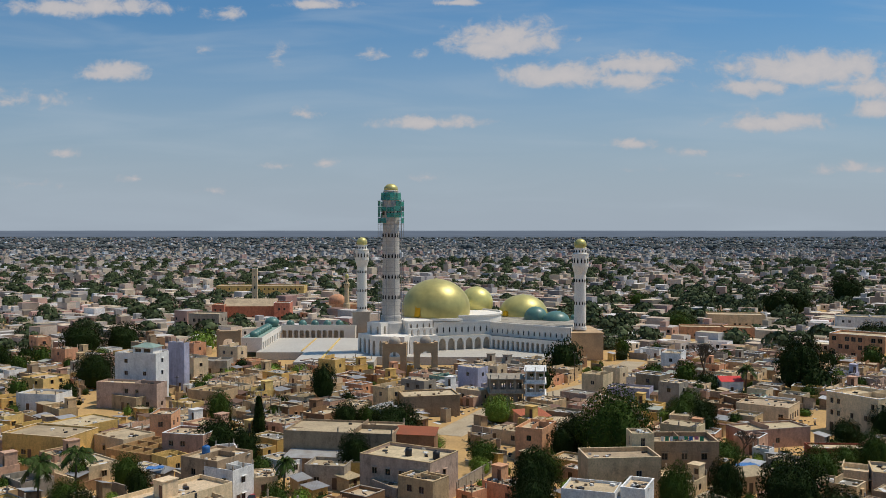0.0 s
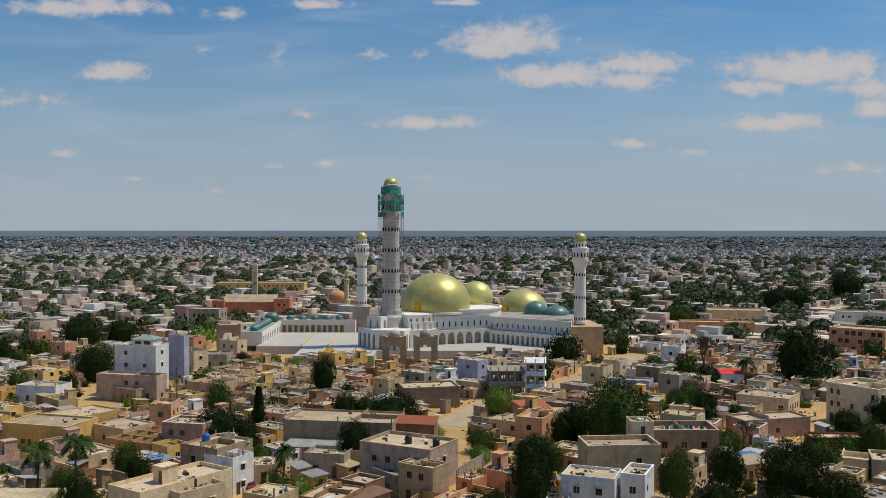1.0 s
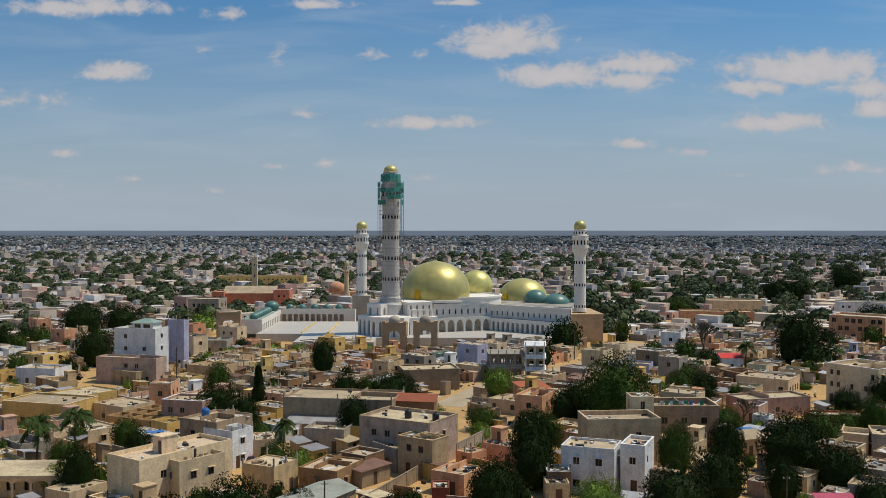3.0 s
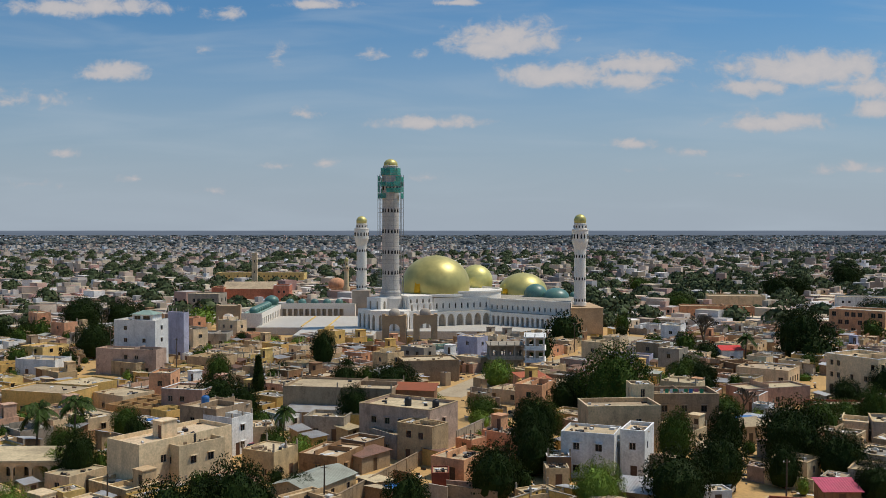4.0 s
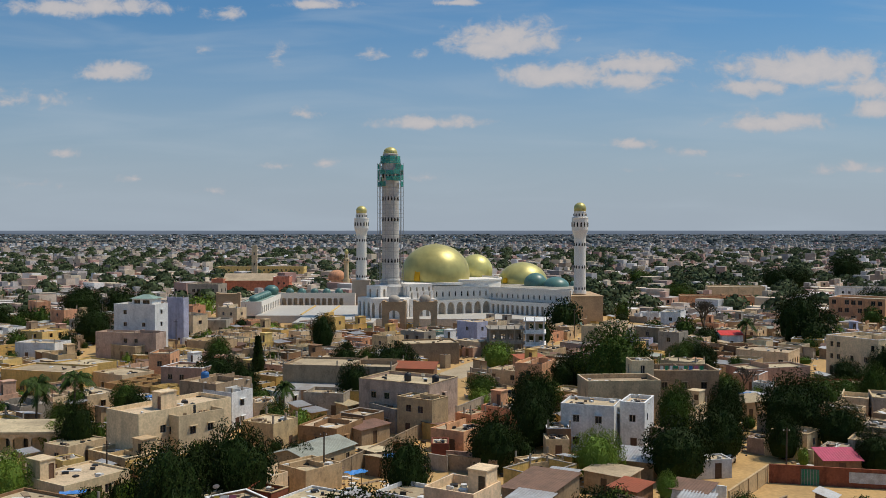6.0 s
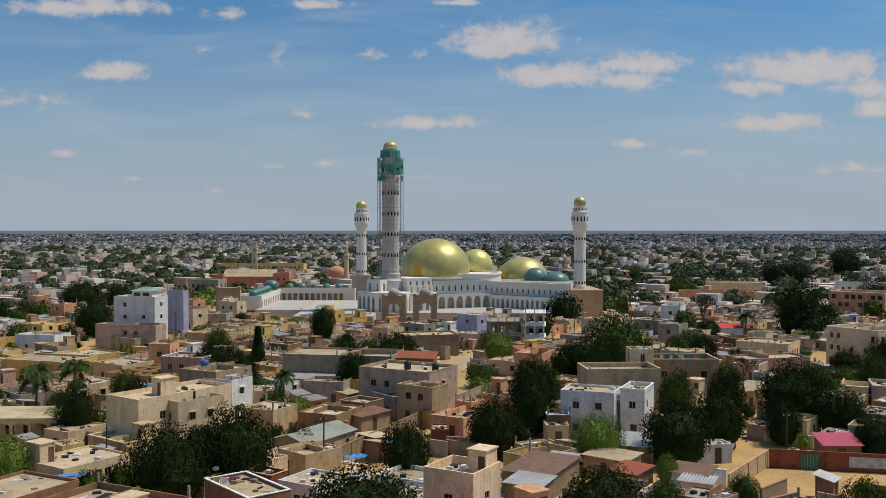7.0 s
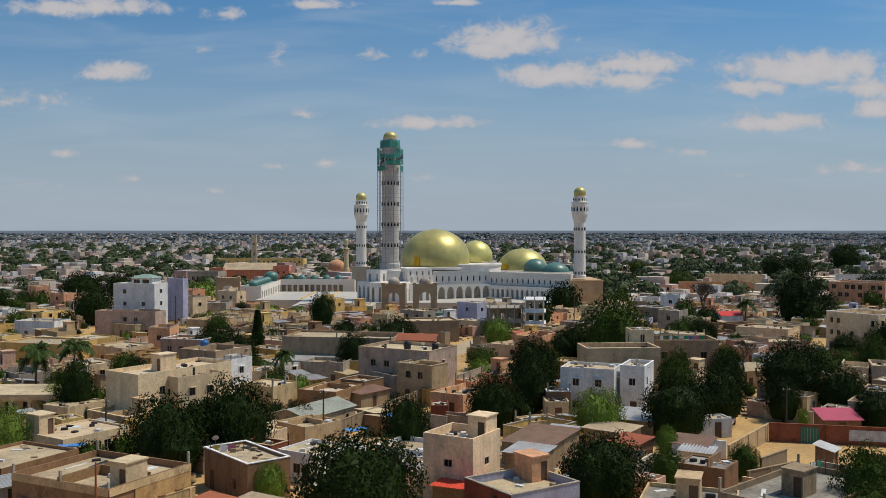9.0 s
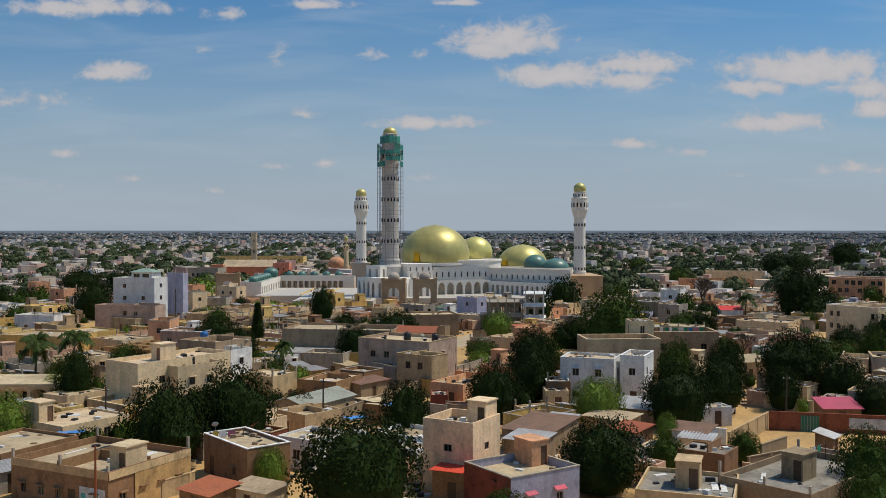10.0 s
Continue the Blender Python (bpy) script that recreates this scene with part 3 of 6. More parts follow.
def yard_wall(x, y, ln, rot, h=2.2, colour="block", label="", thick=0.2, pillars=True):
    """A straight compound wall with capping and pillars."""
    hs = thing("compound_wall", local(x, y, rot), label or "%s compound wall along a yard" % COLOUR_WORDS[colour], "wall", "compound walls")
    s = Shell()
    s.box(0, 0, 0, ln, thick, h)
    part("wall", s, PLASTER[colour], hs)
    s = Shell()
    s.box(-0.03, -0.04, h, ln + 0.03, thick + 0.04, h + 0.08, 0, True)
    part("coping", s, PLASTER[colour], hs)
    if pillars:
        for k in range(int(ln / 3.5) + 1):
            s = Shell()
            px = min(ln - 0.3, k * 3.5)
            s.box(px, -0.06, 0, px + 0.3, -0.001, h - 0.02)
            part("pillar", s, PLASTER[colour], hs)
    return hs


# ---- trees ----
def crown_mesh(kind, seed, clumps, leaves, leaf):
    """A crown one unit in radius and about one and a third high: a rounded heap of uneven leaf clumps round the limb ends, over a dim inner mass, with gaps between the clumps."""
    rs = np.random.RandomState(seed)
    s = Shell()
    u = (np.arange(clumps) + 0.5) / clumps
    t = np.arange(clumps) * 2.39996 + rs.uniform(-0.3, 0.3, clumps)
    sz = 1 - 1.78 * u                          # from the top down to below the widest part
    ring = np.sqrt(np.maximum(0.0, 1 - np.where(sz > 0, sz, sz * 0.8) ** 2))
    lean = rs.uniform(0, 6.28)
    out = rs.uniform(0.64, 0.79, clumps) * (1 + 0.10 * np.cos(t - lean))
    size = rs.uniform(0.20, 0.31, clumps)
    ball = np.stack([ring * out * np.cos(t), ring * out * np.sin(t), 0.58 + sz * 0.66 * out], 1)
    prof = [(0.50, 0.02), (0.70, 0.20), (0.75, 0.45), (0.67, 0.74), (0.50, 0.94), (0.27, 1.07), (0.06, 1.12)]
    s.turned(prof, 0, 0, 20)
    for q in range(len(s.v)):
        p = Vector(s.v[q])
        s.v[q] = tuple(p * (0.90 + 0.20 * noise.noise(p * 3.1 + Vector((seed, 0, 0)))))
    tufts = leaves // 8
    host = rs.choice(clumps, tufts, p=size ** 2 / (size ** 2).sum())
    th, ph = rs.uniform(0, 2 * np.pi, tufts), np.arcsin(rs.uniform(-0.6, 1, tufts))
    face = np.stack([np.cos(th) * np.cos(ph), np.sin(th) * np.cos(ph), np.sin(ph)], 1)
    seat = ball[host] + face * (size[host] * rs.uniform(0.82, 1.04, tufts))[:, None]
    which = rs.randint(0, tufts, leaves)              # leaves stand in rosettes at the twig ends
    d = face[which] + rs.normal(size=(leaves, 3)) * 0.5 + np.array([0, 0, 0.15])
    d /= np.linalg.norm(d, axis=1)[:, None]
    c = seat[which] + d * (leaf * rs.uniform(0.1, 0.9, leaves))[:, None]
    nrm = face[which] * 0.9 + d * 0.4 + rs.uniform(-0.3, 0.3, (leaves, 3)) + np.array([0, 0, 0.15])
    nrm /= np.linalg.norm(nrm, axis=1)[:, None]
    a = np.cross(np.cross(nrm, d), nrm) + 0.001
    a /= np.linalg.norm(a, axis=1)[:, None]
    b = np.cross(nrm, a)
    ln = (leaf * rs.uniform(0.6, 1.3, leaves))[:, None]
    corner = np.stack([c - a * ln, c + b * ln * 0.6 + nrm * ln * 0.12, c + a * ln, c - b * ln * 0.6 + nrm * ln * 0.12], 1).reshape(-1, 3)
    n = len(s.v)
    s.v += [tuple(p) for p in corner.tolist()]
    s.f += [(n + 4 * k, n + 4 * k + 1, n + 4 * k + 2, n + 4 * k + 3) for k in range(leaves)]
    s.m += [0] * leaves
    return s.mesh("crown", LEAF[kind])


def limb(s, p, q, r0, r1, seg=7):
    d = (Vector(q) - Vector(p))
    a = d.orthogonal().normalized()
    b = d.normalized().cross(a)
    n = len(s.v)
    for c, r in ((Vector(p), r0), (Vector(q), r1)):
        for k in range(seg):
            t = 2 * math.pi * k / seg
            s.v.append(tuple(c + a * r * math.cos(t) + b * r * math.sin(t)))
    for k in range(seg):
        k2 = (k + 1) % seg
        s.f.append((n + k, n + k2, n + seg + k2, n + seg + k))
        s.m.append(0)


def trunk_mesh(seed, height=1.0):
    """A trunk with limbs spreading into the crown; one unit is the crown's radius."""
    rng = random.Random(seed)
    s = Shell()
    p, r = Vector((0, 0, -0.02)), 0.085
    for k in range(3):
        q = p + Vector((rng.uniform(-0.04, 0.04), rng.uniform(-0.04, 0.04), height / 3))
        limb(s, p, q, r, r * 0.86)
        p, r = q, r * 0.86
    for k in range(6):
        t = k * 1.05 + rng.uniform(-0.3, 0.3)
        mid = p + Vector((math.cos(t) * 0.25, math.sin(t) * 0.25, 0.22))
        limb(s, p, mid, r * 0.6, r * 0.4, 5)
        end = mid + Vector((math.cos(t + 0.3) * 0.3, math.sin(t + 0.3) * 0.3, rng.uniform(0.2, 0.45)))
        limb(s, mid, end, r * 0.4, r * 0.12, 5)
    return s.mesh("trunk", TRUNK)


KINDS = {"dark": ("dense dark-green mango tree with a rounded crown", 0.55), "mid": ("broad green neem tree with a leafy crown", 0.6), "light": ("light-green leafy shade tree", 0.5)}
TREE_MESH = {}
for kind in KINDS:
    for v in range(3):
        TREE_MESH[kind, v, 1] = crown_mesh(kind, 11 + v * 5 + len(kind), 54, 44000, 0.0175)
        TREE_MESH[kind, v, 0] = crown_mesh(kind, 71 + v * 5 + len(kind), 26, 6400, 0.040)
TRUNK_MESH = [trunk_mesh(5 + v) for v in range(3)]


def tree(x, y, r, h, kind="dark", v=0, near=1, squash=None):
    """A tree with crown radius r and top at h."""
    crown_h = min(h * 0.95, r * 2.5) if squash is None else squash
    base = h - crown_h
    tr = thing("tree", pose(x, y, 0, 0, 0, (x * 37 + y * 91) % 360), KINDS[kind][0], "tree", "town trees")
    k = crown_h / 1.33
    part("trunk", TRUNK_MESH[v % 3], None, tr, at=Matrix.Diagonal((r, r, max(0.6, base + 0.25 * crown_h), 1)))
    part("crown", TREE_MESH[kind, v % 3, near], None, tr, at=Matrix.Translation((0, 0, base)) @ Matrix.Diagonal((r, r, k, 1)))
    FOOT.append((x, y, r * 0.45))
    return tr


# ---- ground ----
def ground():
    """One flat sheet of sandy ground, out to where the plain fades into the distance."""
    s = Shell()
    ys = [-4900, -1200, -400, 0, 120, 300, 600, 1200, 2200, 3200, 4000, 4980]
    xs = [-4200, -2400, -1200, -600, -200, 0, 200, 600, 1200, 2400, 4200]
    for y in ys:
        for x in xs:
            s.v.append((x, y, 0.0))
    n = len(xs)
    for j in range(len(ys) - 1):
        for i in range(n - 1):
            s.f.append((j * n + i, j * n + i + 1, (j + 1) * n + i + 1, (j + 1) * n + i))
            s.m.append(0)
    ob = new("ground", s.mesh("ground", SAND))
    return tagged(ob, "sandy ochre ground between the houses, to the horizon", "ground", kind="structure")


ground()


# ---- mosque ----
def arcade(s, p, q, z0, z1, n, opening, spring, crown, deep=0.6, pointed=True, back=None, mi=0, sill=None):
    """A wall from p to q with n arched openings; reveals deep; back: shell that takes the wall behind, painted darker
    for shade.
    """
    px, py = p
    ln = math.hypot(q[0] - px, q[1] - py)
    ux, uy = (q[0] - px) / ln, (q[1] - py) / ln
    nx, ny = -uy, ux
    P = lambda a, z, i=0.0: (px + ux * a + nx * i, py + uy * a + ny * i, z)
    bay = ln / n
    half = bay * opening / 2
    for k in range(n):
        c = (k + 0.5) * bay
        s.quad(P(k * bay, z0), P(c - half, z0), P(c - half, z1), P(k * bay, z1), mi)
        s.quad(P(c + half, z0), P((k + 1) * bay, z0), P((k + 1) * bay, z1), P(c + half, z1), mi)
        if sill is not None:
            s.quad(P(c - half, z0), P(c + half, z0), P(c + half, sill), P(c - half, sill), mi)
        pts = []
        for j in range(9):
            t = math.pi * j / 8
            zz = spring + (crown - spring) * (math.sin(t) ** (0.8 if pointed else 1.0))
            pts.append((c - half * math.cos(t), zz))
        for (a, za), (b, zb) in zip(pts, pts[1:]):
            s.quad(P(a, za), P(b, zb), P(b, z1), P(a, z1), mi)
            s.quad(P(a, za), P(a, za, deep), P(b, zb, deep), P(b, zb), mi)
        s.quad(P(c - half, z0), P(c - half, z0, deep), P(c - half, spring, deep), P(c - half, spring), mi)
        s.quad(P(c + half, z0, deep), P(c + half, z0), P(c + half, spring), P(c + half, spring, deep), mi)
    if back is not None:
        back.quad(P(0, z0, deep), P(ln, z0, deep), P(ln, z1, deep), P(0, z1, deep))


def dome_profile(r, z_mid, z_top, z_low, n=14, tip=0.04):
    out = []
    if z_low < z_mid:
        for k in range(4):
            z = z_low + (z_mid - z_low) * k / 4
            out.append((r * math.sqrt(max(0.0, 1 - ((z_mid - z) / ((z_top - z_mid) * 1.25)) ** 2)), z))
    for k in range(n):
        t = math.pi / 2 * k / n
        out.append((r * math.cos(t), z_mid + (z_top - z_mid) * math.sin(t)))
    return out + [(r * tip, z_top), (r * 0.02, z_top + r * 0.02)]


def toward_camera(k, oy=0.0):
    """Scales a group by k about the camera's start point, to fit its view; the terrace then lies about 2.6 m above the
    town; oy: where the group's own origin lies.
    """
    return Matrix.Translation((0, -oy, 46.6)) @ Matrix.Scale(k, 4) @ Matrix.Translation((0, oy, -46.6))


mosque = thing("mosque", pose(0, 340, 0), "large white mosque with gilded domes, arcades and a marble forecourt", "mosque")
OY = 340.0
w, arch_back, upper_back = Shell(), Shell(), Shell()
# lower arcade, in two runs, and the wing that comes forward to the corner block
A, B, C, D = (-2.0, 354.0 - OY), (18.5, 362.0 - OY), (39.5, 345.5 - OY), (45.6, 340.5 - OY)
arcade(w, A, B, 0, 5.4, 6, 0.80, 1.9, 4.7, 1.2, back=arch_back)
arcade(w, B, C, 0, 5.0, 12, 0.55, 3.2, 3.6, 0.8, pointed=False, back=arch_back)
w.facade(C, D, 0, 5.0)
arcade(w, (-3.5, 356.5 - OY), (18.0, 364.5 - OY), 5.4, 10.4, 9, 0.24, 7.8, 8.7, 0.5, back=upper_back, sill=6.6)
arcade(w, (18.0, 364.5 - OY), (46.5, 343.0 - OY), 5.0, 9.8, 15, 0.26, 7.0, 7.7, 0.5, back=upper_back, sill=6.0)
# roofs of the lower tier and of the halls
hall_roof = Shell()
for ring, z in (([A, B, (18.0, 364.5 - OY), (-3.5, 356.5 - OY)], 5.41), ([B, C, D, (46.5, 343.0 - OY), (18.0, 364.5 - OY)], 5.01),
                ([(-3.5, 356.5 - OY), (18.0, 364.5 - OY), (46.5, 343.0 - OY), (53.0, 376 - OY), (36.0, 420.0 - OY), (-20.0, 400 - OY)], 9.4)):
    n = len(hall_roof.v)
    hall_roof.v += [(a, b, z) for a, b in ring]
    hall_roof.f.append(tuple(range(n, n + len(ring))))
    hall_roof.m.append(0)
w.facade((46.5, 343.0 - OY), (53.0, 376 - OY), 0, 9.8)
w.facade((-20.0, 400 - OY), (-3.5, 356.5 - OY), 0, 10.4)
# parapet band along the halls
for p, q, z in (((-3.5, 356.2 - OY), (18.0, 364.2 - OY), 10.4), ((18.0, 364.2 - OY), (46.5, 342.7 - OY), 9.8)):
    u = Vector((q[0] - p[0], q[1] - p[1], 0)).normalized()
    n_in = Vector((-u.y, u.x, 0)) * 0.6
    w.quad((*p, z - 0.45), (*q, z - 0.45), (*q, z + 0.25), (*p, z + 0.25))
    w.quad((*p, z + 0.25), (*q, z + 0.25), (q[0] + n_in.x, q[1] + n_in.y, z + 0.25), (p[0] + n_in.x, p[1] + n_in.y, z + 0.25))
part("wall", w, WHITE, mosque, at=toward_camera(0.944, OY))
part("roof", hall_roof, ROOFS["grey"], mosque, at=toward_camera(0.944, OY))
# grey in place of white paints shade into the arch recesses
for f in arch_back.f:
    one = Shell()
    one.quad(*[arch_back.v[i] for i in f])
    part("arch_recess", one, PLASTER["grey"], mosque, at=toward_camera(0.944, OY))
# near-black sheet in place of unlit rooms behind the upper windows
part("window_recess", upper_back, DARK, mosque, at=toward_camera(0.944, OY))
drum = Shell()
drum.turned([(17.4, 9.0), (17.4, 12.2), (17.8, 12.25), (17.8, 12.9), (17.4, 12.95), (17.0, 13.0), (17.0, 12.3), (0.5, 12.3)], 6.0, 378.5 - OY, 64)
part("terrace", drum, WHITE, mosque, at=toward_camera(0.944, OY))
for px, py, r, zm, zt, zl, mat, nm, lb in ((-2.7, 350, 12.7, 16.7, 27.6, 13.0, GOLD, "dome", "great gilded dome"), (13.2, 376, 6.7, 16.8, 23.1, 12.4, GOLD, "dome", "gilded dome"),
                                       (32.0, 376, 9.8, 12.0, 19.9, 10.6, GOLD, "dome", "gilded dome"), (43.0, 357, 5.15, 11.2, 15.0, 10.2, TEAL, "dome", "green tiled dome"),
                                       (35.6, 361, 4.45, 12.2, 16.3, 10.2, TEAL, "dome", "green tiled dome"), (49.8, 359, 1.3, 11.6, 13.4, 10.6, TEAL, "dome", "small green dome")):
    s = Shell()
    s.turned([(r * 1.06, zl), (r * 1.06, zl + 0.9), (r * 1.0, zl + 0.95)], px, py - OY, 48, cap=False)
    part("dome_ring", s, WHITE, mosque)
    s = Shell()
    s.turned(dome_profile(r, zm, zt, zl + 0.9), px, py - OY, 56)
    part(nm, s, mat, mosque, lb, smooth=True)
# entrance pavilion of two tiers under the tall minaret
pav, pav_back = Shell(), Shell()


def block(p, q, depth, z0, z1, n, opening, spring, crown):
    """A cube with arched openings on three sides."""
    (ax, ay), (bx, by) = p, q
    ln = math.hypot(bx - ax, by - ay)
    ux, uy = (bx - ax) / ln, (by - ay) / ln
    c = (bx - uy * depth, by + ux * depth)
    d = (ax - uy * depth, ay + ux * depth)
    m = max(1, round(n * depth / ln))
    arcade(pav, p, q, z0, z1, n, opening, spring, crown, 0.45, back=pav_back)
    arcade(pav, q, c, z0, z1, m, opening, spring, crown, 0.45, back=pav_back)
    pav.facade(c, d, z0, z1)
    arcade(pav, d, p, z0, z1, m, opening, spring, crown, 0.45, back=pav_back)
    pav.quad((*p, z1), (*q, z1), (*c, z1), (*d, z1))


block((-32.0, 352 - OY), (-26.5, 345 - OY), 9, 0, 7.0, 3, 0.5, 4.0, 5.6)
block((-26.5, 341 - OY), (-14.0, 338 - OY), 14, 0, 7.2, 5, 0.42, 4.0, 5.6)
block((-14.0, 344 - OY), (-2.0, 349 - OY), 14, 0, 6.6, 5, 0.5, 3.6, 5.0)
block((-28.5, 351 - OY), (-23.0, 346 - OY), 12, 7.0, 11.4, 2, 0.3, 9.2, 10.2)
block((-13.0, 346.5 - OY), (-4.0, 350.5 - OY), 12, 6.6, 12.0, 4, 0.3, 10.0, 11.0)
block((-12.6, 346.2 - OY), (-3.6, 350.2 - OY), 0.9, 6.6, 9.4, 4, 0.34, 8.2, 8.9)
part("pavilion", pav, WHITE, mosque, at=toward_camera(0.944, OY))
# pavilion recesses: same grey, standing in for shade
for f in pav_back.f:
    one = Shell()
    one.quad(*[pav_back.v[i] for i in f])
    part("arch_recess", one, PLASTER["grey"], mosque, at=toward_camera(0.944, OY))
s = Shell()
s.box(0, 0, 0, 17.2, 24, 9.3)
s.box(-0.2, -0.2, 9.3, 17.4, 24.2, 9.7, 0, True)
part("corner_block", s, TAN, mosque, at=pose(39.2, 329 - OY, 0, 0, 0, 3))
s = Shell()
s.box(-37.2, 384 - OY, 0, -30.2, 391 - OY, 11.8)
s.box(-37.5, 383.7 - OY, 11.8, -29.9, 391.3 - OY, 12.2, 0, True)
part("tower_base", s, STONE, mosque)
# terrace paving and forecourt
for x0, y0, x1, y1, lb in ((-70, 350, -52, 396, 0), (-52, 324, -24, 396, 0), (-24, 337, 46, 366, 0)):
    s = Shell()
    s.box(x0, y0 - OY, -2.9, x1, y1 - OY, 0.12)
    part("paving", s, MARBLE, mosque, at=toward_camera(0.944, OY))
for x0 in (-53.5, -43.5):
    s = Shell()
    s.box(x0, 352 - OY if x0 < -50 else 326 - OY, 0.12, x0 + 0.5, 392 - OY, 0.5)
    part("kerb", s, PLASTER["yellow"], mosque, at=toward_camera(0.944, OY))


def minaret(x, y, base, rows, gold, seg, windows, label, shaft=None):
    """rows: (radius, height) of the white shaft. windows: heights of the rings of small near-black blocks for unlit
    openings. gold: radius, mid and top of the cap.
    """
    mi = thing("minaret", pose(x, y, base), label, "minaret")
    s = Shell()
    s.turned([(r, z - base) for r, z in rows], 0, 0, seg)
    part("shaft", s, shaft or WHITE, mi)
    for z, r, n, hh, ww in windows:
        for k in range(n):
            t = 2 * math.pi * (k + 0.5) / n
            if math.sin(t) > 0.35:
                continue
            s = Shell()
            s.box(-ww / 2, -0.06, 0, ww / 2, 0.12, hh * 0.75)
            s.box(-ww / 4, -0.06, hh * 0.75, ww / 4, 0.12, hh)
            part("window", s, DARK, mi, at=Matrix.Translation((r * math.cos(t), r * math.sin(t), z - base)) @ Matrix.Rotation(t + math.pi / 2, 4, "Z"))
    s = Shell()
    s.turned(dome_profile(gold[0], gold[1] - base, gold[2] - base, gold[3] - base), 0, 0, 28)
    part("dome", s, GOLD, mi, "gilded dome cap", smooth=True)
    return mi


def small_minaret(x, y, base, k, lab):
    z = lambda v: base + (v - 11.5) * k
    minaret(x, y, base, [(2.35, base), (2.35, z(12.4)), (2.15, z(12.5)), (2.05, z(30.5)), (2.15, z(31.0)), (2.9, z(33.4)), (2.95, z(33.6)), (2.95, z(37.4)), (3.05, z(37.5)), (3.05, z(37.8)),
                         (2.3, z(37.9)), (2.2, z(39.6)), (2.3, z(39.7)), (2.25, z(39.9))], (2.2, z(41.0), z(43.0), z(39.9)), 24,
            [(z(12.9), 2.16, 12, 1.0, 0.45), (z(20.2), 2.13, 12, 1.1, 0.45), (z(28.0), 2.10, 12, 1.1, 0.45), (z(34.6), 2.95, 14, 1.7, 0.5), (z(38.3), 2.28, 12, 0.9, 0.4)], lab)


small_minaret(49.1, 336.5, 10.1, 1.035, "white slender minaret with a flared gallery and gilded cap")
small_minaret(-33.6, 387.8, 11.8, 0.98, "white slender minaret with a flared gallery and gilded cap")
tall = minaret(-18.6, 334, 0, [(6.0, 0), (6.0, 7.3), (5.6, 7.4), (5.5, 13.6), (4.0, 14.4), (3.9, 16.0), (3.4, 16.3), (3.2, 48.6), (3.3, 49.0), (3.3, 57.0), (3.5, 57.1), (3.5, 57.5), (3.0, 57.6), (2.9, 60.2), (3.0, 60.3), (2.8, 60.5)],
               (2.7, 60.9, 62.9, 60.4), 28,
               [(22.0, 3.40, 16, 1.4, 0.6), (29.3, 3.36, 16, 1.4, 0.6), (36.6, 3.32, 16, 1.4, 0.6), (43.9, 3.27, 16, 1.4, 0.6), (51.8, 3.32, 14, 2.0, 0.7), (58.4, 2.98, 14, 1.0, 0.5)],
               "tall grey-white minaret under repair, with green scaffold netting at the top", AGED)
for k in range(22):
    s = Shell()
    zz = 16.8 + k * 1.46
    r = 3.46 - 0.0062 * (zz - 16)
    s.turned([(r - 0.05, zz), (r, zz + 0.03), (r, zz + 0.15), (r - 0.05, zz + 0.18)], 0, 0, 28, cap=False)
    part("band", s, AGED, tall)
tall.matrix_world = pose(-18.6, 334, -0.65) @ Matrix.Diagonal((0.92, 0.92, 1, 1))
scaff = thing("scaffolding", pose(-18.6, 334, 13.75), "steel scaffolding round the minaret with torn green safety net", "scaffolding")
for k in range(10):
    t = 2 * math.pi * k / 10
    s = Shell()
    limb(s, (4.55 * math.cos(t), 4.55 * math.sin(t), 0), (4.55 * math.cos(t), 4.55 * math.sin(t), 42.8), 0.09, 0.09, 5)
    part("standard", s, STEEL, scaff)
for k in range(28):
    z = 1.0 + k * 1.5
    s = Shell()
    s.turned([(4.51, z - 0.035), (4.58, z - 0.035), (4.58, z + 0.035), (4.51, z + 0.035), (4.51, z - 0.035)], 0, 0, 10, cap=False)
    part("ledger", s, STEEL, scaff)
rng = random.Random(4)
for j in range(10):                      # ragged net panels round the gallery
    t, t2 = 2 * math.pi * j / 10, 2 * math.pi * (j + 1) / 10
    for i in range(4):
        if rng.random() < 0.20:
            continue
        z0 = 34.6 + i * 2.0 + rng.uniform(-0.2, 0.2)
        s = Shell()
        a, b = (4.6 * math.cos(t), 4.6 * math.sin(t)), (4.6 * math.cos(t2), 4.6 * math.sin(t2))
        f0 = rng.uniform(0, 0.25)
        a2 = (a[0] + (b[0] - a[0]) * f0, a[1] + (b[1] - a[1]) * f0)
        for za, zb in ((z0, z0 + 0.9), (z0 + 0.9, z0 + rng.uniform(1.5, 2.0))):
            s.quad((*a2, za), (*b, za), (b[0] * 1.01, b[1] * 1.01, zb), (a2[0] * 1.01, a2[1] * 1.01, zb))
            s.quad((b[0] * 0.995, b[1] * 0.995, za), (a2[0] * 0.995, a2[1] * 0.995, za), (a2[0], a2[1], zb), (b[0], b[1], zb))
        part("net_panel", s, NET, scaff)
for j in range(8):
    t, t2 = 2 * math.pi * j / 8, 2 * math.pi * (j + 1) / 8
    if j in (2,):
        continue
    s = Shell()
    z0 = 42.6
    s.quad((3.6 * math.cos(t), 3.6 * math.sin(t), z0), (3.6 * math.cos(t2), 3.6 * math.sin(t2), z0), (3.5 * math.cos(t2), 3.5 * math.sin(t2), z0 + 2.8), (3.5 * math.cos(t), 3.5 * math.sin(t), z0 + 2.6))
    part("net_panel", s, NET, scaff)

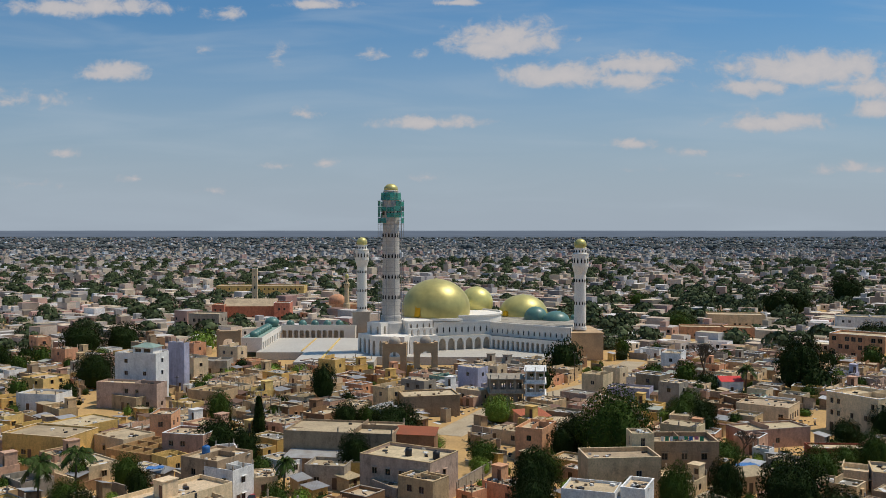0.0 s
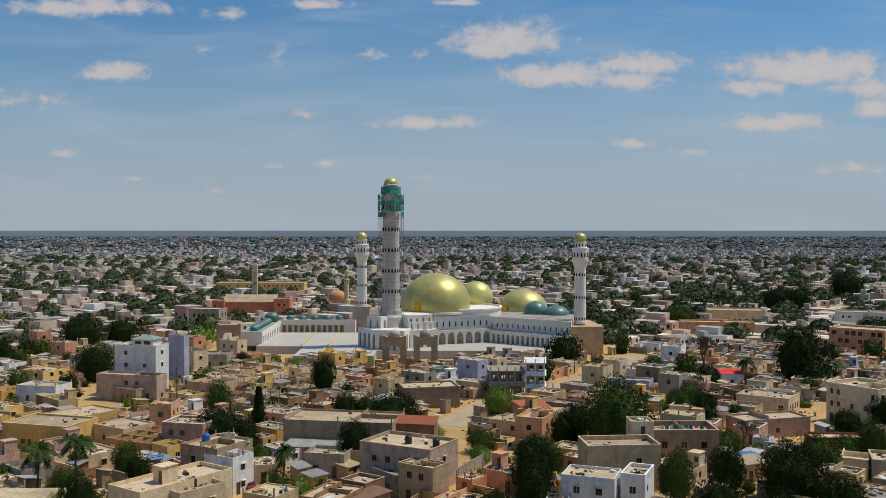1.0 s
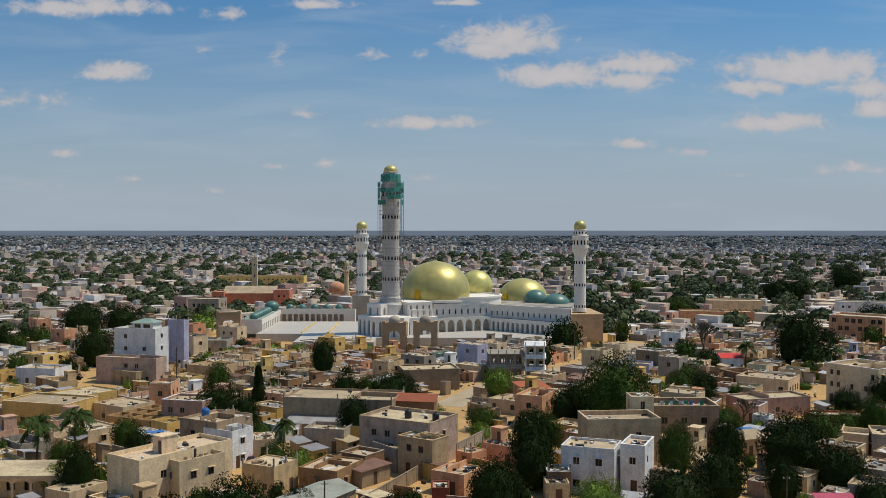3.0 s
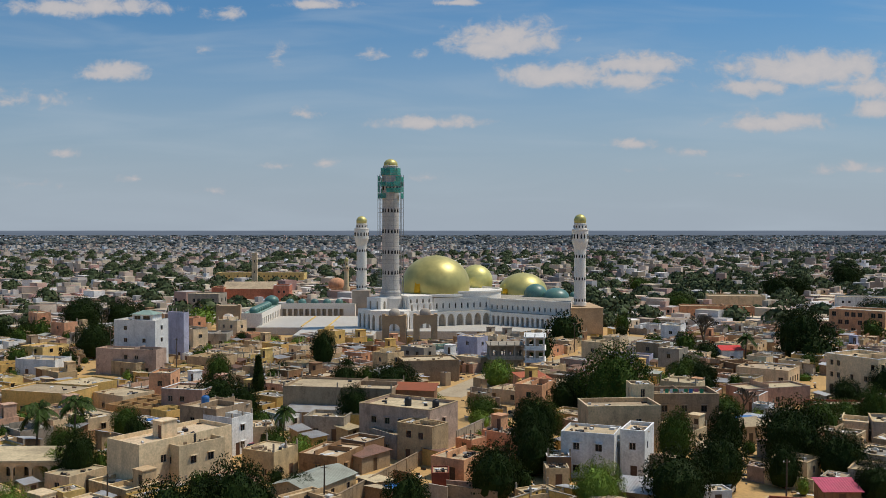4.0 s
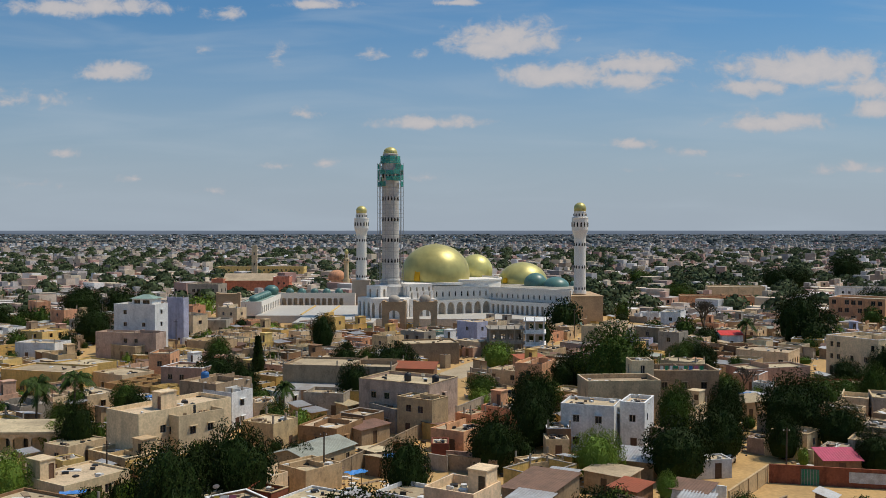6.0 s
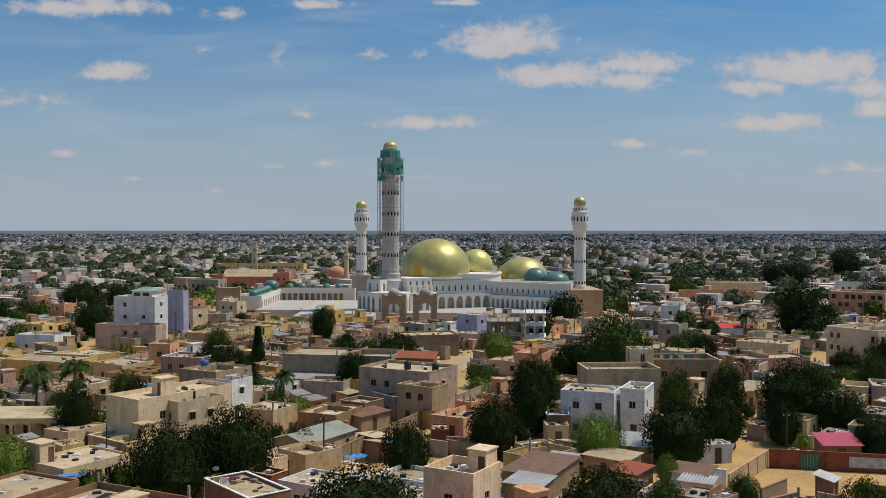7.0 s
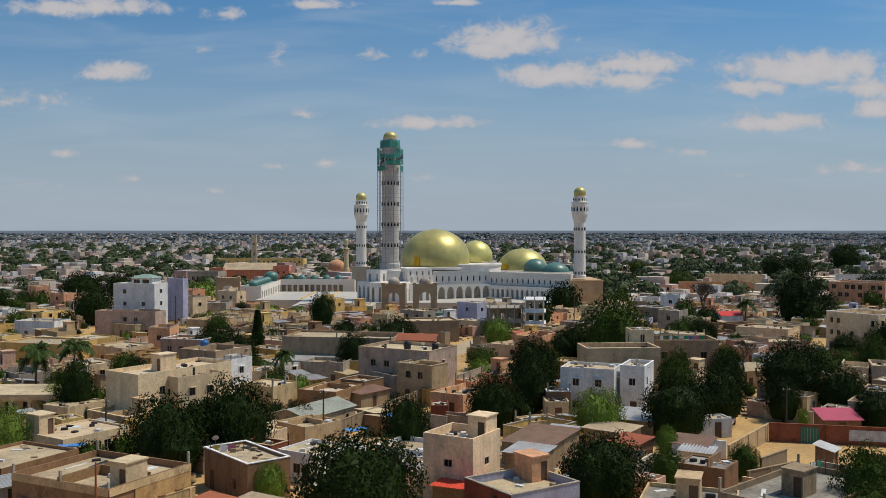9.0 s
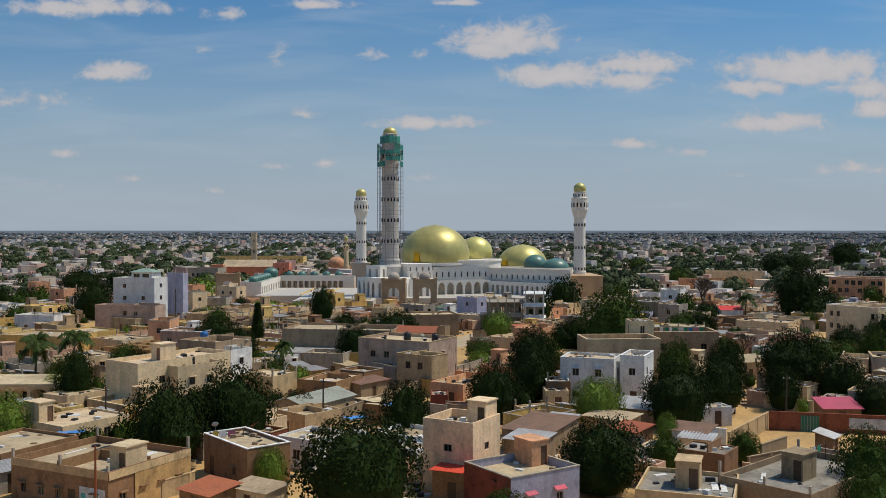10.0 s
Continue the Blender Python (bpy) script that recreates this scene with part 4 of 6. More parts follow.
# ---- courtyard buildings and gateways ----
gal = thing("courtyard_gallery", toward_camera(0.96) @ pose(-68.0, 394, 0), "long white courtyard gallery with green roof domes", "gallery")
s, bk = Shell(), Shell()
arcade(s, (0, 0), (26.5, 0), 0, 5.2, 11, 0.72, 3.3, 3.5, 1.5, pointed=False, back=bk)
s.facade((26.5, 0), (31, 0), 0, 5.2)
s.facade((31, 0), (31, 7), 0, 5.2)
s.quad((0, 0, 5.2), (31, 0, 5.2), (31, 7, 5.2), (0, 7, 5.2))
s.box(-0.1, -0.25, 5.2, 31.2, 0.05, 5.8, 0, True)
part("wall", s, WHITE, gal)
# grey back wall paints shade behind the gallery openings
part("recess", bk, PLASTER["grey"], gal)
for k in range(5):
    s = Shell()
    s.turned(dome_profile(1.7, 5.9, 7.5, 5.22), 3.2 + k * 5.2, 3.5, 20)
    part("dome", s, TEAL, gal, "small green dome", smooth=True)
hall = thing("courtyard_hall", toward_camera(0.96) @ pose(-76.0, 352, 0), "white courtyard hall with pale green roof and green domes", "hall")
s, bk = Shell(), Shell()
s.facade((0, 0), (8, 0), 0, 5.4)
arcade(s, (8, 0), (8, 46), 0, 5.4, 12, 0.5, 3.2, 3.6, 0.6, pointed=False, back=bk)
s.facade((8, 46), (0, 46), 0, 5.4)
s.facade((0, 46), (0, 0), 0, 5.4)
for a0, b0, a1, b1 in ((0, 0, 8, 0.3), (0, 45.7, 8, 46), (0, 0.3, 0.3, 45.7), (7.7, 0.3, 8, 45.7)):
    s.quad((a0, b0, 5.4), (a1, b0, 5.4), (a1, b1, 5.4), (a0, b1, 5.4))
part("wall", s, WHITE, hall)
# grey back wall paints shade behind the hall openings
part("recess", bk, PLASTER["grey"], hall)
s = Shell()
s.box(0.3, 0.3, 4.9, 7.7, 45.7, 5.15, 0, True)
part("roof", s, ROOFS["green"], hall)
for k in range(7):
    s = Shell()
    s.turned(dome_profile(1.75, 6.0, 7.4, 5.16), 4.0, 5.0 + k * 4.6, 20)
    part("dome", s, TEAL, hall, "small green dome", smooth=True)
s = Shell()
s.turned(dome_profile(3.0, 7.0, 9.2, 5.16), 4.2, 41, 28)
part("dome", s, TEAL, hall, "green dome", smooth=True)


def gateway(x, y, rot, w=7.8, h=8.4, cap=True, mat=None):
    g = thing("gateway", toward_camera(0.95) @ local(x, y, rot), "freestanding tan stone gateway with a tall arch and small dome", "gateway", "mosque gateways")
    s = Shell()
    d = 3.0
    arcade(s, (0, 0), (w, 0), -3, h, 1, 0.5, h * 0.5, h * 0.72, d)
    arcade(s, (w, d), (0, d), -3, h, 1, 0.5, h * 0.5, h * 0.72, 0.01)
    s.facade((w, 0), (w, d), -3, h)
    s.facade((0, d), (0, 0), -3, h)
    s.box(-0.15, -0.15, h, w + 0.15, d + 0.15, h + 0.35, 0, True)
    for px in (0.0, w - 1.0):
        s.box(px, 0.0, h + 0.35, px + 1.0, d, h + 0.75)
    part("arch", s, mat or TAN, g)
    if cap:
        s = Shell()
        s.turned(dome_profile(1.9, h + 1.0, h + 2.6, h + 0.36), w / 2, d / 2, 20)
        part("dome", s, STONE, g, "pale stone dome", smooth=True)
    FOOT.append((x + w / 2, y + d / 2, 5))
    return g


gateway(-19.9, 306, -4)
gateway(-9.6, 307, 4)
gateway(-82.5, 341, 8, 8.6, 8.6, False)


def frond(s, base, t, up, ln, rng):
    """One arching palm leaf, rising at the angle up, with many narrow hanging leaflets."""
    d = Vector((math.cos(t), math.sin(t), 0))
    side = Vector((-math.sin(t), math.cos(t), 0))
    at = lambda u: base + d * ln * u * math.cos(up) * (1 - 0.15 * u) + Vector((0, 0, ln * (math.sin(up) * u - 0.62 * u * u)))
    for k in range(26):
        u = 0.10 + 0.90 * k / 26
        c, q = at(u), at(u + 0.05)
        lw = ln * 0.26 * math.sin(math.pi * (0.12 + 0.82 * u)) ** 0.7 * rng.uniform(0.8, 1.15)
        for sg in (-1, 1):
            tip = c + side * sg * lw * 0.8 + (q - c) * 2.2 - Vector((0, 0, lw * rng.uniform(0.35, 0.8)))
            s.quad(tuple(c), tuple(q), tuple(tip + (q - c) * 0.4), tuple(tip))
    for k in range(8):
        limb(s, at(k / 8), at((k + 1) / 8), 0.035, 0.03, 4)


def palm(x, y, h, seed, spread=4.0):
    rng = random.Random(seed)
    p = thing("palm_tree", pose(x, y, 0), "coconut palm with a slim trunk and drooping fronds", "palm tree", "town palms")
    s = Shell()
    hh = h - spread * 0.42
    q = Vector((0, 0, 0))
    for k in range(5):
        n = Vector((0.06 * (k + 1) ** 1.3, 0.03 * k, hh * (k + 1) / 5))
        limb(s, q, n, 0.24 - 0.025 * k, 0.22 - 0.025 * k, 8)
        q = n
    part("trunk", s, TRUNK, p)
    for k in range(24):
        s = Shell()
        frond(s, q, k * 2.4 + rng.uniform(-0.2, 0.2), rng.uniform(-0.25, 1.25), spread * rng.uniform(0.85, 1.12), rng)
        part("frond", s, LEAF["palm"], p)
    FOOT.append((x, y, 1.0))


def bare_tree(x, y, h, r):
    rng = random.Random(int(x * 10))
    p = thing("bare_tree", pose(x, y, 0), "leafless grey-brown tree with spreading bare branches", "tree")
    s, tw = Shell(), Shell()

    def grow(a, d, ln, rad, depth):
        b = a + d * ln
        limb(s if depth < 3 else tw, a, b, rad, rad * 0.68, 6 if depth < 3 else 4)
        if depth == 6:
            return
        for k in range(2 if depth < 1 else 3):
            n = (d + Vector((rng.uniform(-0.9, 0.9), rng.uniform(-0.9, 0.9), rng.uniform(-0.1, 0.55)))).normalized()
            grow(b, n, ln * rng.uniform(0.66, 0.88), rad * 0.70, depth + 1)

    grow(Vector((0, 0, 0)), Vector((0.05, 0, 1)), h * 0.22, h * 0.034, 0)
    part("trunk", s, TRUNK, p)
    part("twig_crown", tw, LEAF["dry"], p)
    FOOT.append((x, y, 2.0))


def cypress(x, y, r, h):
    p = thing("cypress", pose(x, y, 0), "narrow dark columnar evergreen", "tree")
    rng = random.Random(9)
    s = Shell()
    limb(s, (0, 0, 0), (0, 0, h * 0.5), 0.2, 0.1)
    part("trunk", s, TRUNK, p)
    s = Shell()
    s.turned([(r * 0.4, 0.6), (r * 0.78, h * 0.2), (r * 0.8, h * 0.55), (r * 0.5, h * 0.8), (0.1, h * 0.97)], 0, 0, 9)
    for k in range(1500):
        z = rng.uniform(0.05, 1.0)
        rr = r * (0.55 + 0.5 * math.sin(math.pi * min(1, z * 0.85 + 0.12))) * (1.05 - z * 0.55) * rng.uniform(0.8, 1.2)
        t = rng.uniform(0, 6.28)
        c = Vector((rr * math.cos(t), rr * math.sin(t), z * h))
        a, b = Vector((-math.sin(t), math.cos(t), 0)) * 0.16, Vector((math.cos(t) * 0.12, math.sin(t) * 0.12, 0.3))
        s.quad(tuple(c - a), tuple(c - b * 0.4), tuple(c + a), tuple(c + b))
    part("crown", s, LEAF["dark"], p)


def utility_pole(x, y, h, kind="grey"):
    p = thing("utility_pole", pose(x, y, 0), "%s utility pole with a short crossarm" % ("rusty orange steel" if kind == "rusty" else "weathered grey wooden"), "pole", "utility poles")
    mt = RUSTY if kind == "rusty" else TRUNK
    s = Shell()
    limb(s, (0, 0, 0), (0.05, 0, h), 0.14, 0.09, 8)
    part("post", s, mt, p)
    if kind == "rusty":
        return
    s = Shell()
    s.box(-0.45, -0.04, h - 0.45, 0.45, 0.04, h - 0.38, 0, True)
    part("crossarm", s, mt, p)
    for k in (-0.38, 0.38):
        s = Shell()
        s.turned([(0.04, h - 0.4), (0.07, h - 0.33), (0.04, h - 0.22)], k, 0, 6)
        part("insulator", s, WHITE, p)


CAR_PAINT = {"red": material("car_red", (0.30, 0.015, 0.02), 0.3, spec=0.5, big=0.05, bump=0), "white": material("car_white", (0.7, 0.7, 0.7), 0.3, spec=0.5, big=0.05, bump=0), "grey": material("car_grey", (0.10, 0.11, 0.12), 0.3, spec=0.5, big=0.05, bump=0)}
TYRE = material("tyre_rubber", (0.02, 0.02, 0.02), 0.9, big=0.0, bump=0.0)


def car(x, y, rot, colour):
    c = thing("car", local(x, y, rot), "%s small saloon car parked on the sandy lane" % colour, "car", "parked cars")
    s = Shell()
    prof = [(-2.1, 0.35), (-2.15, 0.85), (-1.5, 0.95), (1.0, 0.95), (2.05, 0.8), (2.1, 0.35)]
    top = [(-1.5, 0.95), (-1.1, 1.42), (0.35, 1.42), (1.0, 0.95)]
    for pts, hw, hw2 in ((prof, 0.82, 0.82), (top, 0.78, 0.66)):
        n = len(s.v)
        for sg in (-1, 1):
            s.v += [(a, sg * (hw2 if b > 1.0 else hw), b) for a, b in pts]
        k = len(pts)
        s.f += [tuple(range(n, n + k)), tuple(range(n + 2 * k - 1, n + k - 1, -1))] + [(n + i, n + k + i, n + k + (i + 1) % k, n + (i + 1) % k) for i in range(k)]
        s.m += [0] * (2 + k)
    part("body", s, CAR_PAINT[colour], c)
    for nm, ring in (("windscreen", [(0.38, -0.6, 1.39), (0.38, 0.6, 1.39), (0.98, 0.7, 0.99), (0.98, -0.7, 0.99)]), ("rear_window", [(-1.13, 0.6, 1.39), (-1.13, -0.6, 1.39), (-1.48, -0.7, 0.99), (-1.48, 0.7, 0.99)])):
        s = Shell()
        sg = 0.015 if nm == "windscreen" else -0.015
        s.quad(*[(a + sg, b, z + 0.012) for a, b, z in ring])
        part(nm, s, GLASS, c)
    for sg in (-1, 1):
        s = Shell()
        s.quad(*[(a, sg * (0.80 if b < 1.1 else 0.69), b) for a, b in ((-1.3, 1.0), (0.85, 1.0), (0.3, 1.36), (-1.05, 1.36))])
        part("side_window", s, GLASS, c)
    for wx in (-1.3, 1.3):
        for sg in (-1, 1):
            s = Shell()
            s.turned([(0.2, -0.09), (0.31, -0.09), (0.32, 0.0), (0.31, 0.09), (0.2, 0.09)], 0, 0, 14)
            part("wheel", s, TYRE, c, at=Matrix.Translation((wx, sg * 0.78, 0.32)) @ Matrix.Rotation(math.pi / 2, 4, "X"))


def tarp(x, y, w, d, h, rot):
    """A creased tarpaulin slung between four sticks."""
    rng = random.Random(int(x * 7 + y))
    p = thing("tarpaulin_shelter", local(x, y, rot), "creased blue tarpaulin slung over wooden sticks", "shelter", "blue tarpaulins")
    s = Shell()
    n = 8
    z = [[h - 0.25 * math.sin(math.pi * i / n) * math.sin(math.pi * j / n) + rng.uniform(-0.09, 0.09) for j in range(n + 1)] for i in range(n + 1)]
    for i in range(n + 1):
        for j in range(n + 1):
            s.v.append((w * i / n, d * j / n, z[i][j]))
    for i in range(n):
        for j in range(n):
            a = i * (n + 1) + j
            s.f.append((a, a + n + 1, a + n + 2, a + 1))
            s.m.append(0)
    part("cloth", s, ROOFS["blue"], p)
    for a in (0.05, w - 0.05):
        for b in (0.05, d - 0.05):
            s = Shell()
            limb(s, (a, b, 0), (a, b, h + 0.02), 0.05, 0.04, 6)
            part("stick", s, TRUNK, p)


BLACK_TANK = material("black_plastic", (0.02, 0.02, 0.022), 0.5, spec=0.4, big=0.05, bump=0.0)
BLUE_TANK = material("blue_plastic", (0.03, 0.16, 0.45), 0.5, spec=0.4, big=0.05, bump=0.0)


def tank(x, y, z, kind="black", r=0.6):
    p = thing("water_tank", pose(x, y, z), "%s plastic water tank on a flat roof" % kind, "water tank", "roof tanks")
    s = Shell()
    s.turned([(r, 0.0), (r, 0.35), (r * 1.03, 0.4), (r, 0.45), (r, 0.85), (r * 1.03, 0.9), (r, 0.95), (r, 1.2), (r * 0.6, 1.42)], 0, 0, 18)
    mt = BLUE_TANK if kind == "blue" else BLACK_TANK
    part("body", s, mt, p, smooth=True)
    s = Shell()
    s.turned([(r * 0.32, 1.42), (r * 0.32, 1.52), (r * 0.1, 1.54)], 0, 0, 12)
    part("lid", s, mt, p)


def dish(x, y, z, turn):
    p = thing("satellite_dish", pose(x, y, z, 0, 0, turn) @ Matrix.Scale(0.7, 4), "pale grey satellite dish on a roof", "satellite dish", "satellite dishes")
    s = Shell()
    limb(s, (0, 0, 0), (0, 0, 0.9), 0.04, 0.04, 6)
    part("mast", s, STEEL, p)
    s = Shell()
    s.turned([(0.55, 0.16), (0.42, 0.09), (0.25, 0.03), (0.02, 0.0)], 0, 0, 16, cap=False)
    part("bowl", s, WHITE, p, at=pose(0, -0.1, 0.95, 55, 0, 0), smooth=True)


CLOTH = {k: material("cloth_" + k, c, 0.95, big=0.05, grain=20.0) for k, c in {"white": (0.75, 0.75, 0.75), "red": (0.55, 0.04, 0.05), "blue": (0.06, 0.20, 0.5), "green": (0.05, 0.30, 0.16), "yellow": (0.65, 0.5, 0.08), "pink": (0.6, 0.2, 0.3)}.items()}


def washing_line(x, y, z, ln, rot, seed):
    rng = random.Random(seed)
    p = thing("washing_line", local(x, y, rot, z), "washing line hung with bright clothes on a roof terrace", "washing line", "washing lines")
    for a in (0, ln):
        s = Shell()
        limb(s, (a, 0, 0), (a, 0, 1.7), 0.04, 0.035, 6)
        part("post", s, TRUNK, p)
    s = Shell()
    limb(s, (0, 0, 1.62), (ln, 0, 1.62), 0.012, 0.012, 4)
    part("rope", s, STEEL, p)
    a = 0.3
    while a < ln - 0.9:
        w, h = rng.uniform(0.45, 0.9), rng.uniform(0.5, 1.1)
        s = Shell()
        for k in range(4):
            x0, x1 = a + w * k / 4, a + w * (k + 1) / 4
            y0, y1 = 0.05 * (k % 2), 0.05 * ((k + 1) % 2)
            s.quad((x0, y0, 1.6 - h), (x1, y1, 1.6 - h + rng.uniform(-0.03, 0.03)), (x1, 0.0, 1.62), (x0, 0.0, 1.62))
        part("garment", s, CLOTH[rng.choice(list(CLOTH))], p)
        a += w + rng.uniform(0.05, 0.3)



def veranda_house(x, y, w, d, h, rot):
    """A house set back behind a row of arched posts, under one broad flat slab."""
    hs = thing("house", local(x, y, rot), "cream single-storey house with a deep arcaded veranda", "house", "flat-roofed town houses")
    s = Shell()
    hl = [(1.0 + k * 2.6, 0.9, 2.3 + k * 2.6, 2.3) for k in range(int((w - 4) / 2.6))]
    s.facade((0, 2.4), (w - 2.4, 2.4), 0, h - 0.35, hl)
    s.facade((w - 2.4, 2.4), (w - 2.4, d), 0, h - 0.35, [(1.5, 0.0, 2.5, 2.1)])
    s.facade((0, d), (0, 2.4), 0, h - 0.35)
    part("wall", s, PLASTER["cream"], hs)
    for g in hl:
        part("window", window_mesh(g[2] - g[0], g[3] - g[1]), None, hs, at=Matrix.Translation((g[0], 2.49, g[1])))
    s = Shell()
    s.box(-0.3, -0.3, h - 0.35, w + 0.3, d + 0.3, h, 0, True)
    part("roof", s, ROOFS["dust"], hs)
    a = Shell()
    arcade(a, (0, 0), (w, 0), 0.0, h - 0.35, 5, 0.86, 2.4, 3.0, 0.25)
    arcade(a, (w, 0), (w, d), 0.0, h - 0.35, 3, 0.86, 2.4, 3.0, 0.25)
    part("arcade", a, PLASTER["cream"], hs)
    c = local(x, y, rot) @ Vector((w / 2, d / 2, 0))
    FOOT.append((c.x, c.y, 7.0))
    return hs


PAINT = {k: material("paint_" + k, c, 0.8, big=0.25, big_scale=1.2, grain=6.0, dirt=(0.2, 0.17, 0.14)) for k, c in {"white": (0.7, 0.7, 0.7), "teal": (0.08, 0.36, 0.33), "red": (0.45, 0.07, 0.04), "rose": (0.65, 0.12, 0.16), "green": (0.03, 0.20, 0.11)}.items()}


def panel(name, parent, mat, x0, z0, x1, z1, y=-0.012, at=None):
    s = Shell()
    s.box(x0, y, z0, x1, y + 0.011, z1, 0, True)
    part(name, s, mat, parent, at=at)


def details():
    """Painted shop front, coloured side wall and awnings on the nearest houses."""
    panel("shop_front", corner_house, PAINT["white"], 9.3, 0.0, 12.6, 2.5)
    for x0, z0, x1, z1, c in ((9.5, 0.1, 10.1, 1.9, "teal"), (10.4, 0.2, 11.0, 1.2, "red"), (11.1, 0.2, 11.7, 2.1, "teal"), (11.8, 0.1, 12.5, 1.4, "red")):
        panel("painted_panel", corner_house, PAINT[c], x0, z0, x1, z1, -0.026)
    panel("parapet_band", corner_house, PLASTER["sand"], 0.0, 3.45, 13.0, 4.2, -0.03)
    panel("parapet_band", corner_house, PLASTER["sand"], 0.0, 3.45, 10.8, 4.2, -0.03, at=pose(13.1, 0, 0, 0, 0, 90))
    # orange panel, lighter than the brown wall, paints the sunlit side
    panel("stained_wall", corner_house, PLASTER["rawbrick"], 3.2, 0.0, 10.8, 3.4, at=pose(13.1, 0, 0, 0, 0, 90))
    turn = pose(0, 7.2, 0, 0, 0, 270)
    panel("painted_wall", lilac_house, PLASTER["red"], 0.0, 0.0, 7.2, 4.18, at=turn)
    for x0 in (1.6, 5.0):
        s = Shell()
        s.quad((x0, -0.004, 2.75), (x0, -0.5, 2.5), (x0 + 1.3, -0.5, 2.5), (x0 + 1.3, -0.004, 2.75))
        s.quad((x0, -0.004, 2.70), (x0 + 1.3, -0.004, 2.70), (x0 + 1.3, -0.5, 2.45), (x0, -0.5, 2.45))
        s.quad((x0, -0.5, 2.45), (x0 + 1.3, -0.5, 2.45), (x0 + 1.3, -0.5, 2.5), (x0, -0.5, 2.5))
        part("awning", s, PAINT["rose"], lilac_house, "small pink window awning")


def wall_details():
    panel("painted_panel", red_wall, PAINT["white"], 9.8, 0.6, 14.4, 2.0, -0.075)
    panel("gate", red_wall, PAINT["green"], 3.9, 0.0, 6.2, 2.1, -0.075)
    for k in range(6):
        panel("gate_bar", red_wall, STEEL, 4.0 + k * 0.36, 0.05, 4.06 + k * 0.36, 2.05, -0.095)


def road_strip(points, half):
    """A strip of packed road, a little proud of the sand, with bevelled edges."""
    s = Shell()
    for (ax, ay), (bx, by) in zip(points, points[1:]):
        u = Vector((bx - ax, by - ay)).normalized()
        n = Vector((-u.y, u.x)) * half
        a, b = Vector((ax, ay)) - u * half * 0.3, Vector((bx, by)) + u * half * 0.3
        s.quad((a.x - n.x, a.y - n.y, 0.05), (b.x - n.x, b.y - n.y, 0.05), (b.x + n.x, b.y + n.y, 0.05), (a.x + n.x, a.y + n.y, 0.05))
        for g in (-1.0, 1.0):
            m = n * g
            s.quad((a.x + m.x, a.y + m.y, 0.05), (b.x + m.x, b.y + m.y, 0.05), (b.x + m.x * 1.1, b.y + m.y * 1.1, -0.02), (a.x + m.x * 1.1, a.y + m.y * 1.1, -0.02))
    tagged(new("road", s.mesh("road", ROADWAY)), "pale packed street through the town", "road", kind="structure")


road_strip([(1, 211), (14, 241), (47, 280), (66, 325)], 3.6)


def penthouse(parent, x, y, z):
    """A small roof-top room with a shallow hipped green roof."""
    s = Shell()
    s.facade((x, y), (x + 6, y), z, z + 1.9, [(0.6, z + 0.5, 2.4, z + 1.5), (3.2, z + 0.5, 5.2, z + 1.5)])
    s.facade((x + 6, y), (x + 6, y + 4.5), z, z + 1.9)
    s.facade((x + 6, y + 4.5), (x, y + 4.5), z, z + 1.9)
    s.facade((x, y + 4.5), (x, y), z, z + 1.9)
    room = part("penthouse", s, PLASTER["white"], parent)
    r = Shell()
    e = 0.5
    a, b, c, d = (x - e, y - e, z + 1.9), (x + 6 + e, y - e, z + 1.9), (x + 6 + e, y + 4.5 + e, z + 1.9), (x - e, y + 4.5 + e, z + 1.9)
    p, q = (x + 2.2, y + 2.25, z + 2.9), (x + 3.8, y + 2.25, z + 2.9)
    r.quad(a, b, q, p)
    r.quad(c, d, p, q)
    for tri in ((b, c, q), (d, a, p)):
        n = len(r.v)
        r.v += list(tri)
        r.f.append((n, n + 1, n + 2))
        r.m.append(0)
    r.quad(d, c, b, a)
    part("roof", r, ROOFS["green"], room, "pale green hipped roof")
    for wx, ww in ((x + 0.6, 1.8), (x + 3.2, 2.0)):
        part("window", window_mesh(ww, 1.0), None, room, at=Matrix.Translation((wx, y + 0.09, z + 0.5)))


def far_mosque():
    """A small domed prayer house with one slim minaret, beyond the large mosque."""
    m = thing("prayer_house_dome", pose(-57, 504, 5.5), "small pinkish dome on a far prayer house", "dome")
    s = Shell()
    s.turned(dome_profile(4.6, 2.0, 5.6, 0.0), 0, 0, 24)
    part("dome", s, PLASTER["salmon"], m, smooth=True)
    minaret(-51.2, 498, 0, [(2.0, 0), (1.8, 6.5), (1.3, 6.6), (1.2, 15), (1.7, 16), (1.7, 17.2), (1.0, 17.3), (1.0, 20)], (1.1, 20.8, 22.2, 20), 14, [(16.1, 1.7, 8, 0.9, 0.5), (18, 1.0, 6, 1.2, 0.4)], "slim cream minaret of a small far mosque", PLASTER["cream"])


RICH = material("bright_gold", (0.72, 0.42, 0.03), 0.3, metal=0.7, big=0.05, grain=0.5, bump=0.0)
for px, py, z, turn, w, h in ((-9.45, 338.75, 14.4, -30, 2.2, 5.0), (24.3, 369.2, 12.0, -48, 2.0, 1.9)):
    s = Shell()
    s.box(-w / 2, -0.3, 0, w / 2, 0.6, h * 0.8)
    s.box(-w / 3, -0.3, h * 0.8, w / 3, 0.6, h)
    part("dome_niche", s, RICH, mosque, "bright gold arched niche", at=pose(px, py - 340, z, -14, 0, turn))


